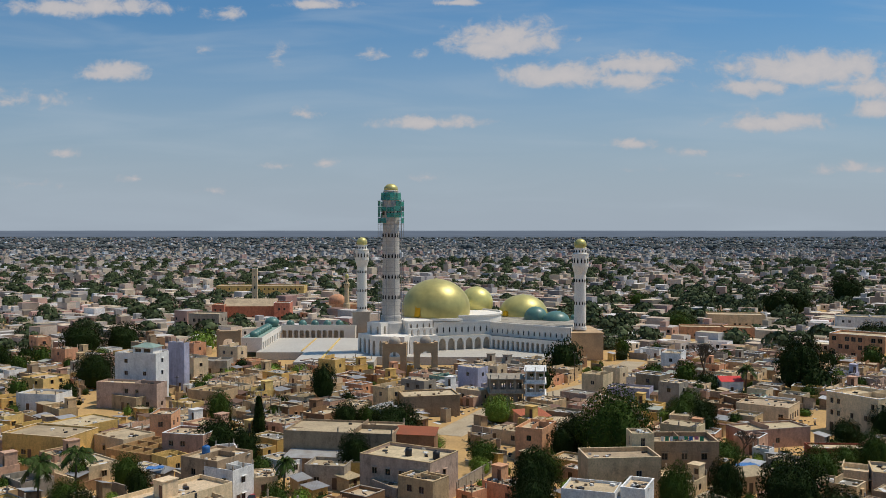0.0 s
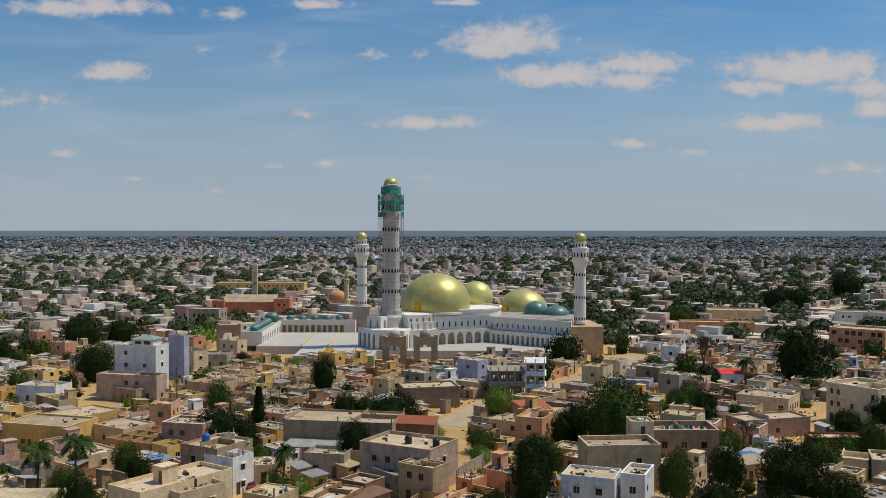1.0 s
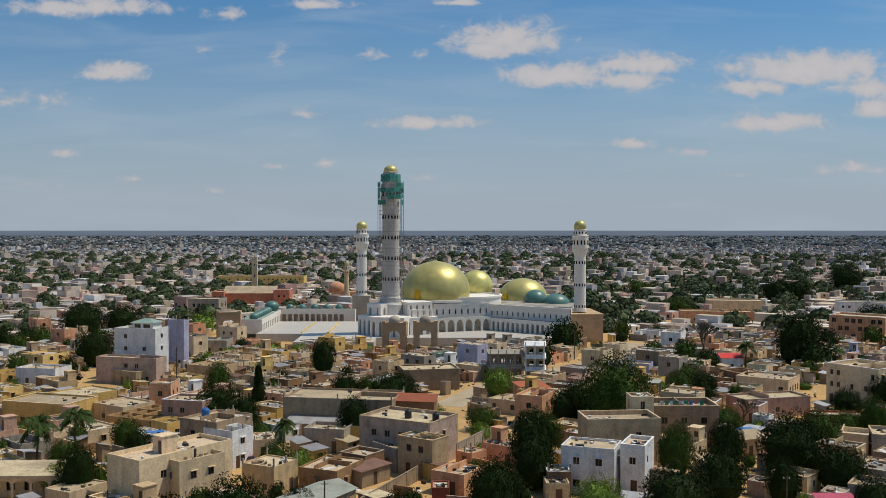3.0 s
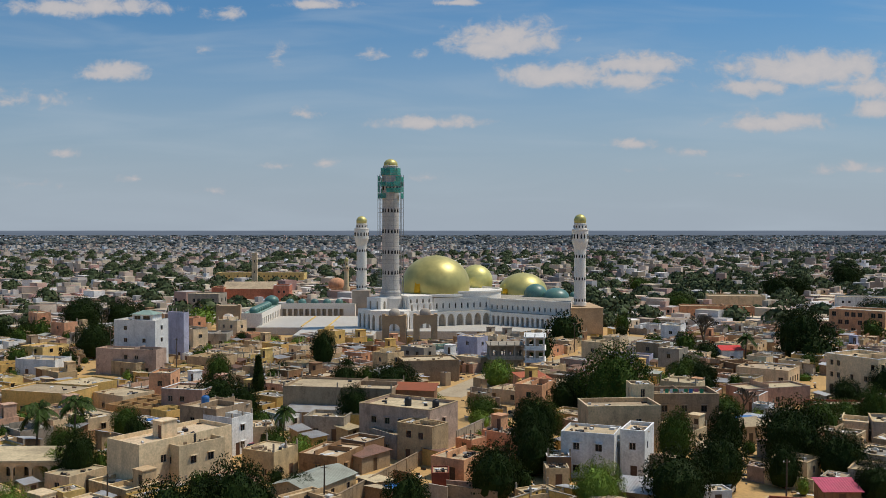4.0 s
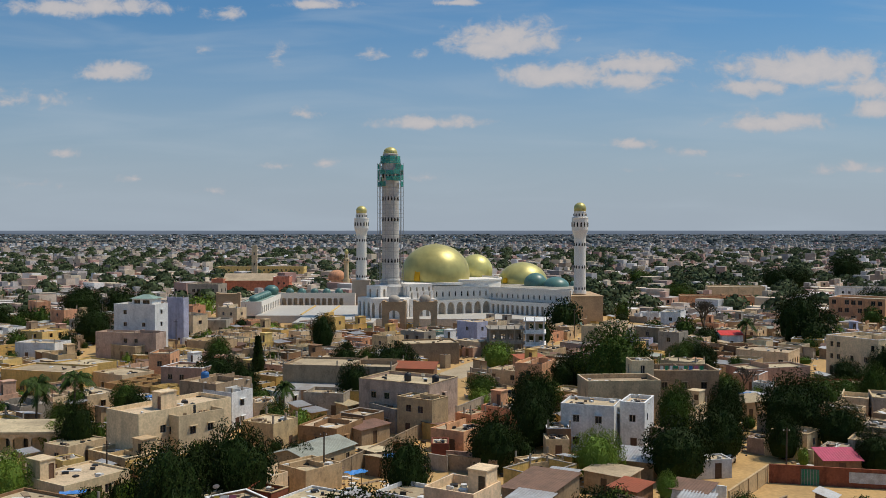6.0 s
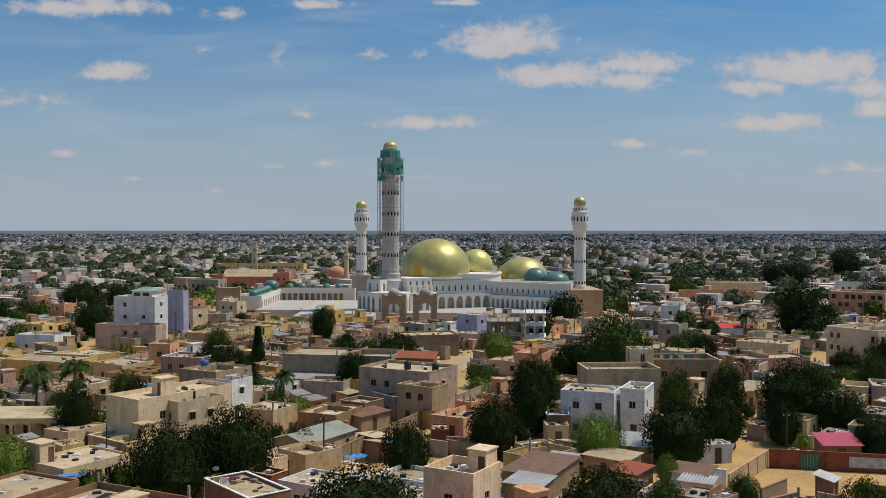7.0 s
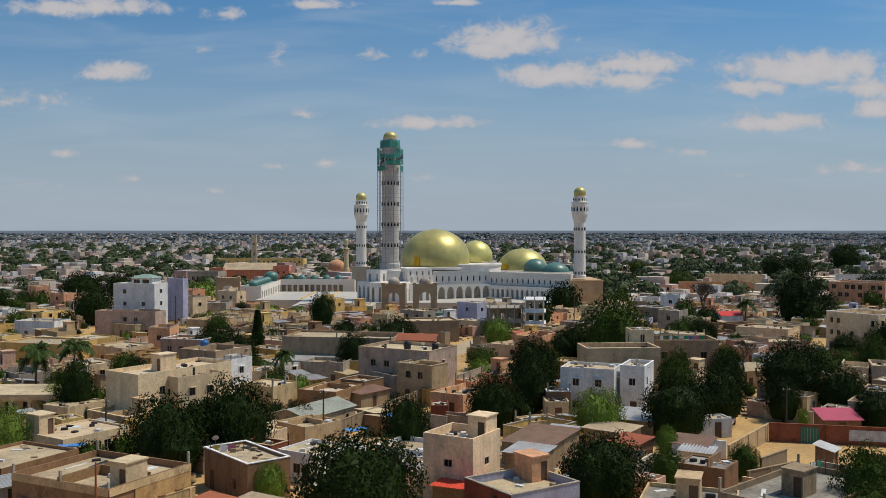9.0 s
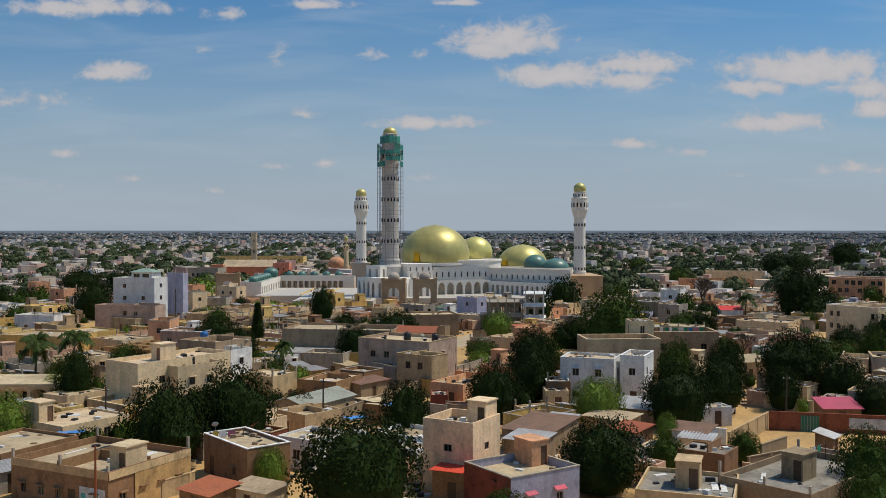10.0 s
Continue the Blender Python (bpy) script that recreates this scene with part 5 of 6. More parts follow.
# lanes and open sandy lots: from, to, half-width
ROADS = [(-6, 196, 1, 211, 4), (1, 211, 14, 241, 4.5), (14, 241, 47, 280, 5), (47, 280, 66, 325, 5), (-22, 114, -15, 127.6, 2.5), (-15, 127.6, -2.2, 155, 2.5), (-2.2, 155, 2, 175, 2.2), (2, 175, 1, 211, 2.2),
         (-76, 212, -87, 234, 4.5), (-87, 234, -97, 275, 4.5), (37, 119, 70, 119, 9), (66, 203, 90, 212, 6), (90, 212, 96, 235, 3), (23, 116, 28, 140, 2), (2, 165, 8, 182, 4), (-30, 140, -36, 170, 3), (37, 129, 45, 133, 4.5), (-28, 88, -12, 94, 5), (-9, 116, 3, 123, 4), (-78, 333, -45, 322, 9)]

# ---- nearest houses ----
corner_house = house(-42.1, 91.4, 13.0, 10.8, 4.2, -27, "brown", 1, hut=4, hut_colour='cream', spacing=2.4, win=(0.8, 0.9), parapet=0.7, label='large brown single-storey house with a dusty flat roof terrace')
house(-45.4, 96.2, 10.0, 9.0, 3.3, 63, "brown", 1, parapet=0.35, doors=0)
house(-44.6, 110.0, 9.5, 8.0, 3.2, 57, "cream", 1, parapet=0.25, hut=1)
veranda_house(-68.5, 136.5, 13.5, 9.0, 3.8, 2)
house(-52.0, 129.9, 6.7, 5.0, 3.2, 62, "cream", 1, parapet=0.2)
house(-47.9, 133.3, 7.4, 16.6, 7.9, -36, "cream", 2, hut=3, spacing=4.2, parapet=0.6)
house(-37.1, 131.5, 7.8, 7.8, 7.1, 50, "cream", 2, spacing=3.0, parapet=0.6)
house(-1.9, 94.8, 5.8, 5.8, 7.4, -31, "peach", 2, hut=2, spacing=2.6, win=(0.95, 0.75), parapet=0.9, doors=0, label='peach two-storey house with a walled roof terrace and stair hut')
lilac_house = house(6.2, 83.4, 8.2, 7.2, 4.2, 34, "lavender", 1, hut=2, hut_colour='salmon', parapet=0.7, spacing=3.4, win=(0.8, 1.1), doors=0, label='pale lavender house with a walled flat roof')
shed(-0.9, 91.1, 4.0, 4.5, 3.0, -24, "brown", "red", 0.1)
house(-1.8, 141.5, 5.8, 6.0, 3.4, -32, "salmon", 1, parapet=0.2, label='salmon-pink small house with a flat sunlit roof')
house(-1.6, 134.5, 2.5, 4.0, 2.6, 0, "red", 1, parapet=0.2)
shed(7.1, 111.0, 6.2, 9.0, 2.8, -30, "block", "rust", 0.4)
shed(7.1, 106.1, 4.4, 4.0, 2.7, -30, "block", "tin", 0.3)
shed(11.8, 115.1, 3.5, 5.0, 2.6, -28, "block", "tin", 0.4)
house(7.8, 119.5, 5.6, 8.0, 2.9, -44, "ochre", 1, parapet=2.5, doors=0, label='roofless ochre enclosure of bare walls')
house(11.5, 122.9, 5.3, 4.0, 2.6, 26, "sand", 1, parapet=0.2)
house(17.9, 141.8, 8.1, 6.4, 7.1, -20, "white", 2, spacing=3.4, parapet=0.4, label='white two-storey house with dirty streaked walls')
house(26.8, 141.2, 3.7, 6.8, 7.4, -24, "white", 2, spacing=2.6, parapet=0.5)
house(24.3, 156.6, 12.5, 7.5, 7.9, 5, "sand", 2, parapet=0.7, spacing=5)
house(15.0, 135.5, 3.4, 4.0, 3.0, 0, "cream", 1, parapet=0.2, spacing=1.5, win=(0.8, 1.0))
house(15.5, 138.4, 3.5, 4.0, 3.9, 0, "brown", 1, parapet=0.3)
shed(22.8, 125.8, 5.6, 6.0, 2.5, -25, "block", "tin", 0.5)
shed(18.1, 119.6, 6.0, 4.0, 2.6, -39, "sand", "dust", 0.3)
shed(20.0, 112.4, 3.8, 4.0, 2.5, -41, "brown", "clay", 0.3)
house(-14.4, 161.2, 14.0, 9.8, 7.7, -29, "mauve", 2, spacing=2.7, parapet=0.5, label='mauve-grey two-storey house with a broad flat roof')
house(-7.4, 152.4, 7.0, 4.5, 6.2, -35, "sand", 2, spacing=2.4, parapet=0.3)
house(-12.5, 158.8, 8.0, 6.0, 4.0, -53, "grey", 1, parapet=0.4)
shed(-12.4, 143.2, 6.7, 3.5, 2.6, 53, "block", "rust", 0.3)
house(37.6, 170.0, 12.6, 8.0, 7.7, 0, "block", 2, spacing=3.6, win=(1.1, 1.2), parapet=0.9, label='grey-brown two-storey house with washing on its roof')
house(33.5, 166.0, 4.0, 4.5, 10.1, 2, "cream", 3, spacing=2.0, win=(0.8, 1.7), parapet=0.3)
house(25.5, 86.2, 8.9, 15.6, 3.8, -47, "block", 1, roof='grey', hut=3, spacing=4, parapet=0.6, label='grey block house with a stained flat roof terrace')
house(17.2, 83.0, 8.5, 8.5, 3.4, -20, "sand", 1, hut=3, roof="grey", parapet=0.4)
house(-25.9, 101.9, 9.7, 5.0, 4.2, -50, "brown", 1, spacing=4, parapet=0.3, win=(0.7, 0.9), label='tall brown-stained house with a pale flat roof')
house(-18.4, 104.6, 5.4, 6.0, 3.4, -31, "white", 1, spacing=3, parapet=0.25)
house(-21.5, 120.4, 6.0, 6.0, 3.3, -42, "sand", 1, parapet=0.3)
house(-26.3, 113.9, 4.6, 6.0, 3.2, -30, "cream", 1, parapet=0.3)
house(-23.9, 110.5, 4.8, 3.0, 2.9, -31, "red", 1, parapet=0.4)
shed(-25.7, 109.9, 2.8, 2.6, 2.7, -33, "block", "clay", 0.8)
house(-32.4, 110.0, 6.3, 5.0, 3.0, -34, "grey", 1, parapet=0.3)
shed(-17.9, 124.2, 10.9, 6.5, 2.8, 60, "sand", "zincgreen", 0.9, gable=True, windows=3)
house(-25.0, 138.2, 6.1, 6.0, 4.6, 63, "sand", 1, parapet=0.2, spacing=2.5, win=(0.8, 1))
house(-22.0, 142.4, 6.7, 8.5, 3.6, -23, "brown", 1, parapet=0.25, doors=0)
house(-24.9, 167.3, 7.5, 6.0, 4.2, -12, "grey", 1, spacing=3)
house(-18.0, 169.6, 3.8, 5.0, 4.0, 0, "ochre", 1, spacing=6)
house(-16.8, 152.0, 5.3, 5.0, 3.6, -34, "brown", 1)
# dark brown walls stand in for a wall in deep shadow
house(25.0, 99.3, 5.1, 4.5, 3.2, -35, "brown", 1, roof='grey', parapet=0.15)
shed(26.9, 111.3, 4.6, 4.0, 2.6, -32, "white", "rust", 0.3)
shed(27.4, 108.0, 3.6, 2.5, 2.4, -28, "cream", "tin", 0.2)
shed(-19.9, 87.3, 4.6, 3.0, 2.4, -32, "cream", "dust", 0.2)
shed(-24.4, 86.9, 4.3, 3.5, 2.3, -36, "brown", "clay", 0.4)
house(33.5, 124.6, 5.5, 3.0, 2.6, 10, "white", 1, parapet=0.2)
details()
# ---- houses of the middle ground ----
house(88.4, 215.9, 13.0, 12.0, 9.0, -58, "cream", 3, spacing=1.7, win=(0.8, 1.2), parapet=0.8, label='pale cream three-storey block with rows of windows')
tall_block = house(-87.7, 250.0, 12.2, 6.6, 13.4, -14, "white", 4, spacing=5.5, parapet=0.5, label='tall white block with a green-roofed penthouse')
penthouse(tall_block, 4.6, 1.4, 12.9)
house(-89.8, 242.3, 17.4, 5.0, 6.8, -14, "mauve", 2, parapet=0.5)
house(-79.7, 271.4, 6.4, 2.0, 13.6, -30, "lavender", 3, spacing=9)
house(-55.0, 182.8, 8.8, 7.0, 6.5, -14, "pink", 2, spacing=2.5, parapet=0.4)
house(-62.5, 199.0, 4.6, 7.0, 6.9, 0, "salmon", 2, parapet=0.5)
house(-45.1, 160.4, 8.3, 9.0, 7.5, -29, "block", 2, spacing=2.6, parapet=0.4, label='unfinished grey block house with open upper floor')
house(-34.8, 154.5, 5.1, 6.5, 6.4, 60, "white", 2, parapet=0.7, spacing=2.4)
house(-41.9, 174.4, 3.6, 5.0, 5.0, 21, "white", 1, parapet=0.8, spacing=1.6, win=(0.7, 0.9))
house(-32.7, 161.5, 4.0, 6.0, 3.4, 16, "cream", 1, parapet=0.2)
house(-31.4, 183.6, 21.9, 11.4, 6.9, -10, "block", 1, spacing=50, parapet=0.4, doors=0, label='long blank-walled grey warehouse with a flat roof')
shed(-9.6, 183.4, 8.0, 3.4, 6.2, -11, "brown", "clay", 0.8)
shed(-30.3, 177.4, 10.9, 7.0, 3.0, -7, "block", "tin", 0.4)
house(-89.5, 189.7, 15.4, 10.0, 5.0, -17, "ochre", 1, spacing=2.6, win=(1.2, 1.0), parapet=0.3, label='long ochre single-storey school building with many windows')
house(-88.3, 203.2, 10.1, 14.0, 4.0, -34, "ochre", 1, parapet=0.3)
house(-117.8, 261.4, 8.7, 9.0, 5.0, -27, "yellow", 2, spacing=3)
house(-108.6, 237.8, 11.3, 7.0, 4.6, -12, "white", 1, spacing=2.2, win=(1.4, 1.5))
roofless(-66.0, 183.0, 11.5, 12.5, 3.4, -27, 4, 3, "rawbrick", "unfinished roofless house of raw ochre blocks")
house(-85.4, 241.0, 9.2, 6.0, 3.6, -31, "block", 1, parapet=0.3)
house(-72.2, 193.2, 9.3, 8.0, 4.0, -33, "cream", 1, parapet=0.3)
house(-67.2, 246.0, 10.1, 8.0, 4.2, -25, "sand", 1)
house(-78.3, 296.6, 9.8, 9.0, 4.4, 0, "grey", 1, roof='grey')
open_frame(12.2, 243.7, 8.8, 9.0, 7.3, 2, 2, 4, 2, "grey", "grey concrete frame building with dark open floors")
open_frame(21.3, 242.6, 5.0, 10.0, 9.6, -6, 3, 2, 3, "white", "white three-storey frame building with open balconies")
house(-9.6, 229.0, 14.0, 9.0, 5.2, 12, "block", 1, spacing=5, parapet=0.3)
house(14.5, 188.1, 5.7, 9.0, 6.6, -25, "salmon", 2, parapet=0.6)
shed(18.7, 213.1, 6.6, 6.0, 3.2, 23, "salmon", "clay", 0.8)
shed(24.6, 210.3, 4.3, 4.0, 3.0, 0, "white", "dust", 0.2)
house(71.0, 227.0, 12.4, 10.0, 4.2, -35, "cream", 1, spacing=2.2, win=(1.1, 1.5), parapet=0.25)
house(63.2, 195.9, 16.1, 7.0, 4.0, 16, "pink", 1, spacing=8, parapet=0.3)
house(60.2, 193.9, 5.2, 6.0, 3.6, -36, "pink", 1)
shed(51.2, 162.3, 6.1, 6.0, 3.2, 21, "sand", "dust", 0.9, gable=True)
house(68.7, 167.6, 6.9, 6.0, 3.6, -27, "cream", 1, parapet=0.3)
house(74.6, 162.2, 4.6, 8.0, 4.2, -19, "grey", 1)
house(72.7, 184.2, 12.3, 5.0, 3.2, -4, "red", 1, parapet=0.4, spacing=8)
house(137.9, 335.1, 18.9, 14.0, 9.0, -40, "salmon", 3, spacing=2.2, win=(1.5, 1.6), parapet=0.7, label='three-storey tan-pink school block with ribbon windows')
house(70.2, 237.7, 6.7, 7.0, 4.2, -70, "brown", 1)
house(51.5, 213.6, 7.0, 8.0, 4.0, -27, "cream", 1)
house(50.7, 266.4, 5.6, 8.0, 4.2, 0, "white", 1, parapet=0.5)
house(43.8, 250.3, 11.2, 6.0, 4.2, -23, "lavender", 1)
house(69.0, 297.1, 6.2, 9.0, 7.0, -25, "white", 2)
house(26.9, 162.2, 5.5, 5.0, 3.5, -41, "sand", 1)
house(-112, 412, 14, 10, 9, -8, "grey", 2, spacing=2.2, win=(1.3, 1.6), label="grey two-storey villa with tall windows")
shed(-111, 474, 26, 15, 7.0, 2, "brick", "dust", 3.2, gable=True, windows=8, label="long brick-red school under a pale tan ridged roof", group="")
house(-85, 470, 8, 12, 9.0, 2, "brick", 2, spacing=2.6, label="brick-red end block of the long school")
house(-116, 470, 6, 12, 8.0, 2, "brick", 2, spacing=2.6, label="brick-red end block of the long school")
house(-106, 520, 2.9, 2.9, 24.0, 5, "peach", 4, spacing=1.8, win=(0.7, 1.4), parapet=0.5, label="tall orange-tan tower above the far houses", name="tower")
house(-64, 498, 18, 12, 6, 0, "salmon", 1, spacing=2.5)
far_mosque()
house(-155, 640, 60, 16, 7, 0, "yellow", 2, spacing=3.0, label="long yellow two-storey building far off")
house(124, 440, 26, 14, 6, -12, "cream", 1, spacing=3.0)
house(100, 395, 30, 10, 5, -10, "salmon", 1, spacing=3.0)
house(176, 420, 24, 12, 7, -20, "white", 2, spacing=2.6)
# ---- compound walls ----
yard_wall(-13.8, 124.6, 29.8, 67, 2.3, "block")
yard_wall(-0.4, 158.0, 22.0, 64, 2.2, "grey")
red_wall = yard_wall(43.1, 123.2, 16.0, -13, 2.4, "red", label='rust-red compound wall with faded painted panel')
yard_wall(34.2, 111.3, 15.5, 54, 2.2, "sand")
yard_wall(32.6, 99.3, 8.1, 32, 2.2, "block")
yard_wall(0.5, 132.5, 9.0, -16, 2.0, "pink")
yard_wall(0.5, 129.5, 7.7, -28, 2.2, "block")
yard_wall(29.1, 116.4, 6.2, -31, 2.2, "white")
yard_wall(-38.5, 194.3, 4.9, 0, 2.0, "red")
yard_wall(-6.1, 121.5, 4.7, -37, 2.0, "sand")
yard_wall(-29.3, 88.4, 7.8, 57, 1.8, "sand")
wall_details()
# ---- trees ----
tree(-7.5, 86, 6.5, 10, "dark", 0)
tree(-31, 106, 5.2, 9.8, "dark", 1)
tree(-24.5, 112, 5.0, 10.8, "dark", 2)
tree(-30, 118, 3.5, 7, "dark", 0)
tree(-4.3, 115.5, 3.5, 8.2, "dark", 1)
tree(6.9, 129, 4.1, 8.8, "dark", 2)
tree(14.7, 152, 4.2, 11.4, "dark", 0)
tree(14.0, 143, 4.0, 9.0, "dark", 1)
tree(20.7, 124, 3.9, 7.4, "light", 0)
tree(31.2, 124, 5.0, 9.2, "dark", 2)
tree(40, 135, 4.4, 9.2, "dark", 0)
tree(37.5, 151, 3.4, 9, "mid", 1)
tree(15.8, 93, 4.8, 8.2, "dark", 1)
tree(55.5, 149, 6.0, 11.2, "dark", 2)
tree(60, 141, 4.4, 8, "dark", 0)
tree(49.6, 136, 3, 6.8, "dark", 1)
tree(59.5, 128, 3.2, 6.4, "dark", 2)
tree(40.5, 88, 3.6, 8, "mid", 0)
tree(38, 82, 3.0, 6, "mid", 2)
tree(27, 112, 1.4, 4.6, "light", 1)
tree(34, 105, 2.0, 4.2, "mid", 2)
tree(24, 100, 2.4, 5, "mid", 0)
tree(-53.5, 137, 3.2, 9, "dark", 0)
tree(-57, 140, 3.3, 5.2, "light", 1)
tree(-53, 113, 3.6, 7, "light", 2)
tree(-62, 153, 3.4, 5.6, "mid", 1)
tree(-51, 156, 2.3, 7, "dark", 2)
tree(-44.6, 186, 5.6, 9.7, "dark", 0)
tree(-39, 184, 3.2, 7.5, "dark", 1)
tree(-31, 242, 3.7, 12.2, "dark", 1)
tree(-22, 211, 3.6, 8.2, "dark", 2)
tree(-10.4, 204, 6.2, 9.4, "dark", 0)
tree(-17, 212, 3.0, 7, "mid", 1)
tree(-16.5, 173, 3.4, 9.6, "dark", 0)
tree(-2.8, 195, 3.6, 3.6, "light", 1)
tree(34, 185, 8.2, 15.6, "mid", 0)
tree(27, 192, 4.0, 9, "dark", 1)
tree(13, 224, 4.4, 7, "light", 2)
tree(8, 185, 3.6, 5, "mid", 0)
tree(7, 176, 2.4, 3.6, "light", 1)
tree(24, 187, 3.0, 8.2, "dark", 2)
tree(39, 300, 6.5, 11.8, "dark", 0, 0)
tree(28, 270, 4.6, 8, "dark", 1, 0)
tree(102, 268, 7.8, 17, "dark", 2)
tree(104, 261, 6.4, 9.5, "dark", 0, 0)
tree(-101, 272, 7.0, 11.5, "dark", 1)
tree(-133, 345, 9, 13, "dark", 2)
tree(-120, 352, 8, 12, "dark", 0)
tree(-100, 250, 2.8, 6.4, "dark", 1, 0)
tree(56, 220, 4.2, 7.2, "mid", 2)
tree(57, 205, 3.4, 8.6, "dark", 0)
tree(75, 265, 3.6, 6.2, "dark", 1, 0)
tree(86, 200, 3.4, 6.2, "dark", 2)
tree(97, 205, 4, 8.4, "dark", 0)
tree(-90, 350, 6.5, 9, "light", 1, 0)
tree(-55, 292, 5.2, 4.6, "light", 2, 0)
tree(-45, 294, 3.2, 4.0, "light", 0, 0)
tree(247, 575, 11, 19, "dark", 2)
tree(178, 500, 9, 14, "dark", 0)
tree(192, 508, 8, 13, "dark", 1)
tree(115, 550, 8, 10, "mid", 2)
tree(108, 430, 8, 9, "mid", 0)
tree(-17.5, 95, 1.8, 4.6, "light", 0)
tree(5.5, 80, 2.4, 4.4, "mid", 1)
tree(150, 300, 7, 10, "dark", 1)
tree(162, 352, 8, 12, "dark", 2)
tree(-16, 176, 2.4, 7, "dark", 1)
tree(-27, 150, 2.8, 6.2, "mid", 0)
tree(-57, 168, 3.0, 6.4, "mid", 2)
tree(-20, 128, 2.6, 4.6, "dark", 1)
tree(68, 168, 4.2, 7.6, "mid", 1)
tree(77, 178, 3.4, 5.6, "mid", 2)
tree(62, 240, 4.4, 5.8, "mid", 0)
tree(118, 228, 4.6, 8.5, "dark", 1)
palm(-66.6, 153, 9.8, 1, 4.2)
palm(-63.2, 160, 9.6, 2, 3.8)
palm(-27.5, 160, 7.6, 3, 2.4)
palm(84.5, 262, 8.6, 4, 3.4)
palm(112, 300, 9.0, 5, 3.4)
bare_tree(80, 288, 15, 8.5)
bare_tree(61, 190, 7, 3.2)
cypress(-39.4, 200, 1.5, 10.5)
utility_pole(-61.5, 216, 12.5)
utility_pole(-30.6, 82.5, 7.4, "rusty")
utility_pole(46, 125, 6.9)
utility_pole(-15.5, 122, 7.0)
utility_pole(-43.5, 121, 6.0)
utility_pole(26, 262, 9.0)
utility_pole(40, 285, 9.0)
utility_pole(-93, 262, 10.0)
utility_pole(96, 214, 7.0, "rusty")
car(-33, 159, 115, "red")
car(-32, 169, 140, "white")
car(40.5, 133, 60, "white")
car(24, 253, 52, "grey")
car(20.5, 247, 52, "white")
tarp(-7.0, 126, 3.2, 2.2, 2.6, 35)
tarp(-11.5, 118, 2.8, 1.8, 2.4, 40)
tarp(53.5, 168, 4.5, 3.0, 3.4, 20)
tarp(-44, 107, 3.0, 1.6, 3.0, 20)
tarp(-53.5, 168, 3.0, 2.0, 3.2, 10)
shed(51.6, 126.2, 5.0, 3.6, 2.2, 0, "brown", "rose", 0.8, label="low shed with a bright pink sheet roof")
shed(78, 262, 6.0, 4.0, 3.6, 0, "white", "red", 0.8, label="market stall with a bright red roof")
tank(-6.0, 161.5, 7.21)
tank(-1.2, 159.2, 7.21)
tank(-41.5, 163.5, 7.11, "blue", 0.7)
tank(-36.6, 137.0, 6.51, "black", 0.5)
tank(4.5, 95.5, 6.51, "black", 0.3)
dish(-3.5, 163.5, 7.21, 160)
dish(-25.3, 104.5, 3.91, 200)
dish(-24, 117, 2.91, 170)
dish(30, 144.6, 6.91, 150)
washing_line(39.5, 171.2, 6.81, 9.0, 0, 3)
washing_line(-25, 101, 3.0, 3.5, 10, 8)
washing_line(36.5, 92.5, 3.21, 3.0, 40, 5)


# ---- the rest of the town ----
def zone_free(x, y, r):
    if -84 < x < 60 and 314 < y < 408:
        return False
    for fx, fy, fr in FOOT:
        if (fx - x) ** 2 + (fy - y) ** 2 < (fr + r) ** 2:
            return False
    return True


def on_road(x, y, margin=0.0):
    for ax, ay, bx, by, half in ROADS:
        dx, dy = bx - ax, by - ay
        t = max(0.0, min(1.0, ((x - ax) * dx + (y - ay) * dy) / (dx * dx + dy * dy)))
        if math.hypot(x - ax - t * dx, y - ay - t * dy) < half + margin:
            return True
    return False


rng = random.Random(12)
GRID = radians(90 - 38)                    # the lanes run this way
gu, gv = Vector((math.cos(GRID), math.sin(GRID))), Vector((math.sin(GRID), -math.cos(GRID)))
FILLER = []       # houses of the plain plots
PALETTE = ["sand"] * 5 + ["cream"] * 5 + ["white"] * 4 + ["pink"] * 4 + ["grey"] * 3 + ["brown"] * 2 + ["ochre"] * 2 + ["mauve"] * 3 + ["block"] * 3 + ["salmon"] * 2 + ["lavender", "peach", "green"]
WARM = ["sand"] * 5 + ["cream"] * 5 + ["ochre"] * 4 + ["yellow"] * 4 + ["peach"] * 3 + ["white"] * 3 + ["pink"] * 2 + ["block"] * 2 + ["brown", "salmon", "grey"]
cells = []
for i in range(-70, 95):
    for j in range(-95, 70):
        a, b = i * 10.6 + (i // 2) * 2.6, j * 10.2 + (j // 4) * 4.0
        p = gu * a + gv * b
        if 99 < p.y < 345 and abs(p.x) < 0.50 * p.y + 14:
            cells.append((p.x, p.y))


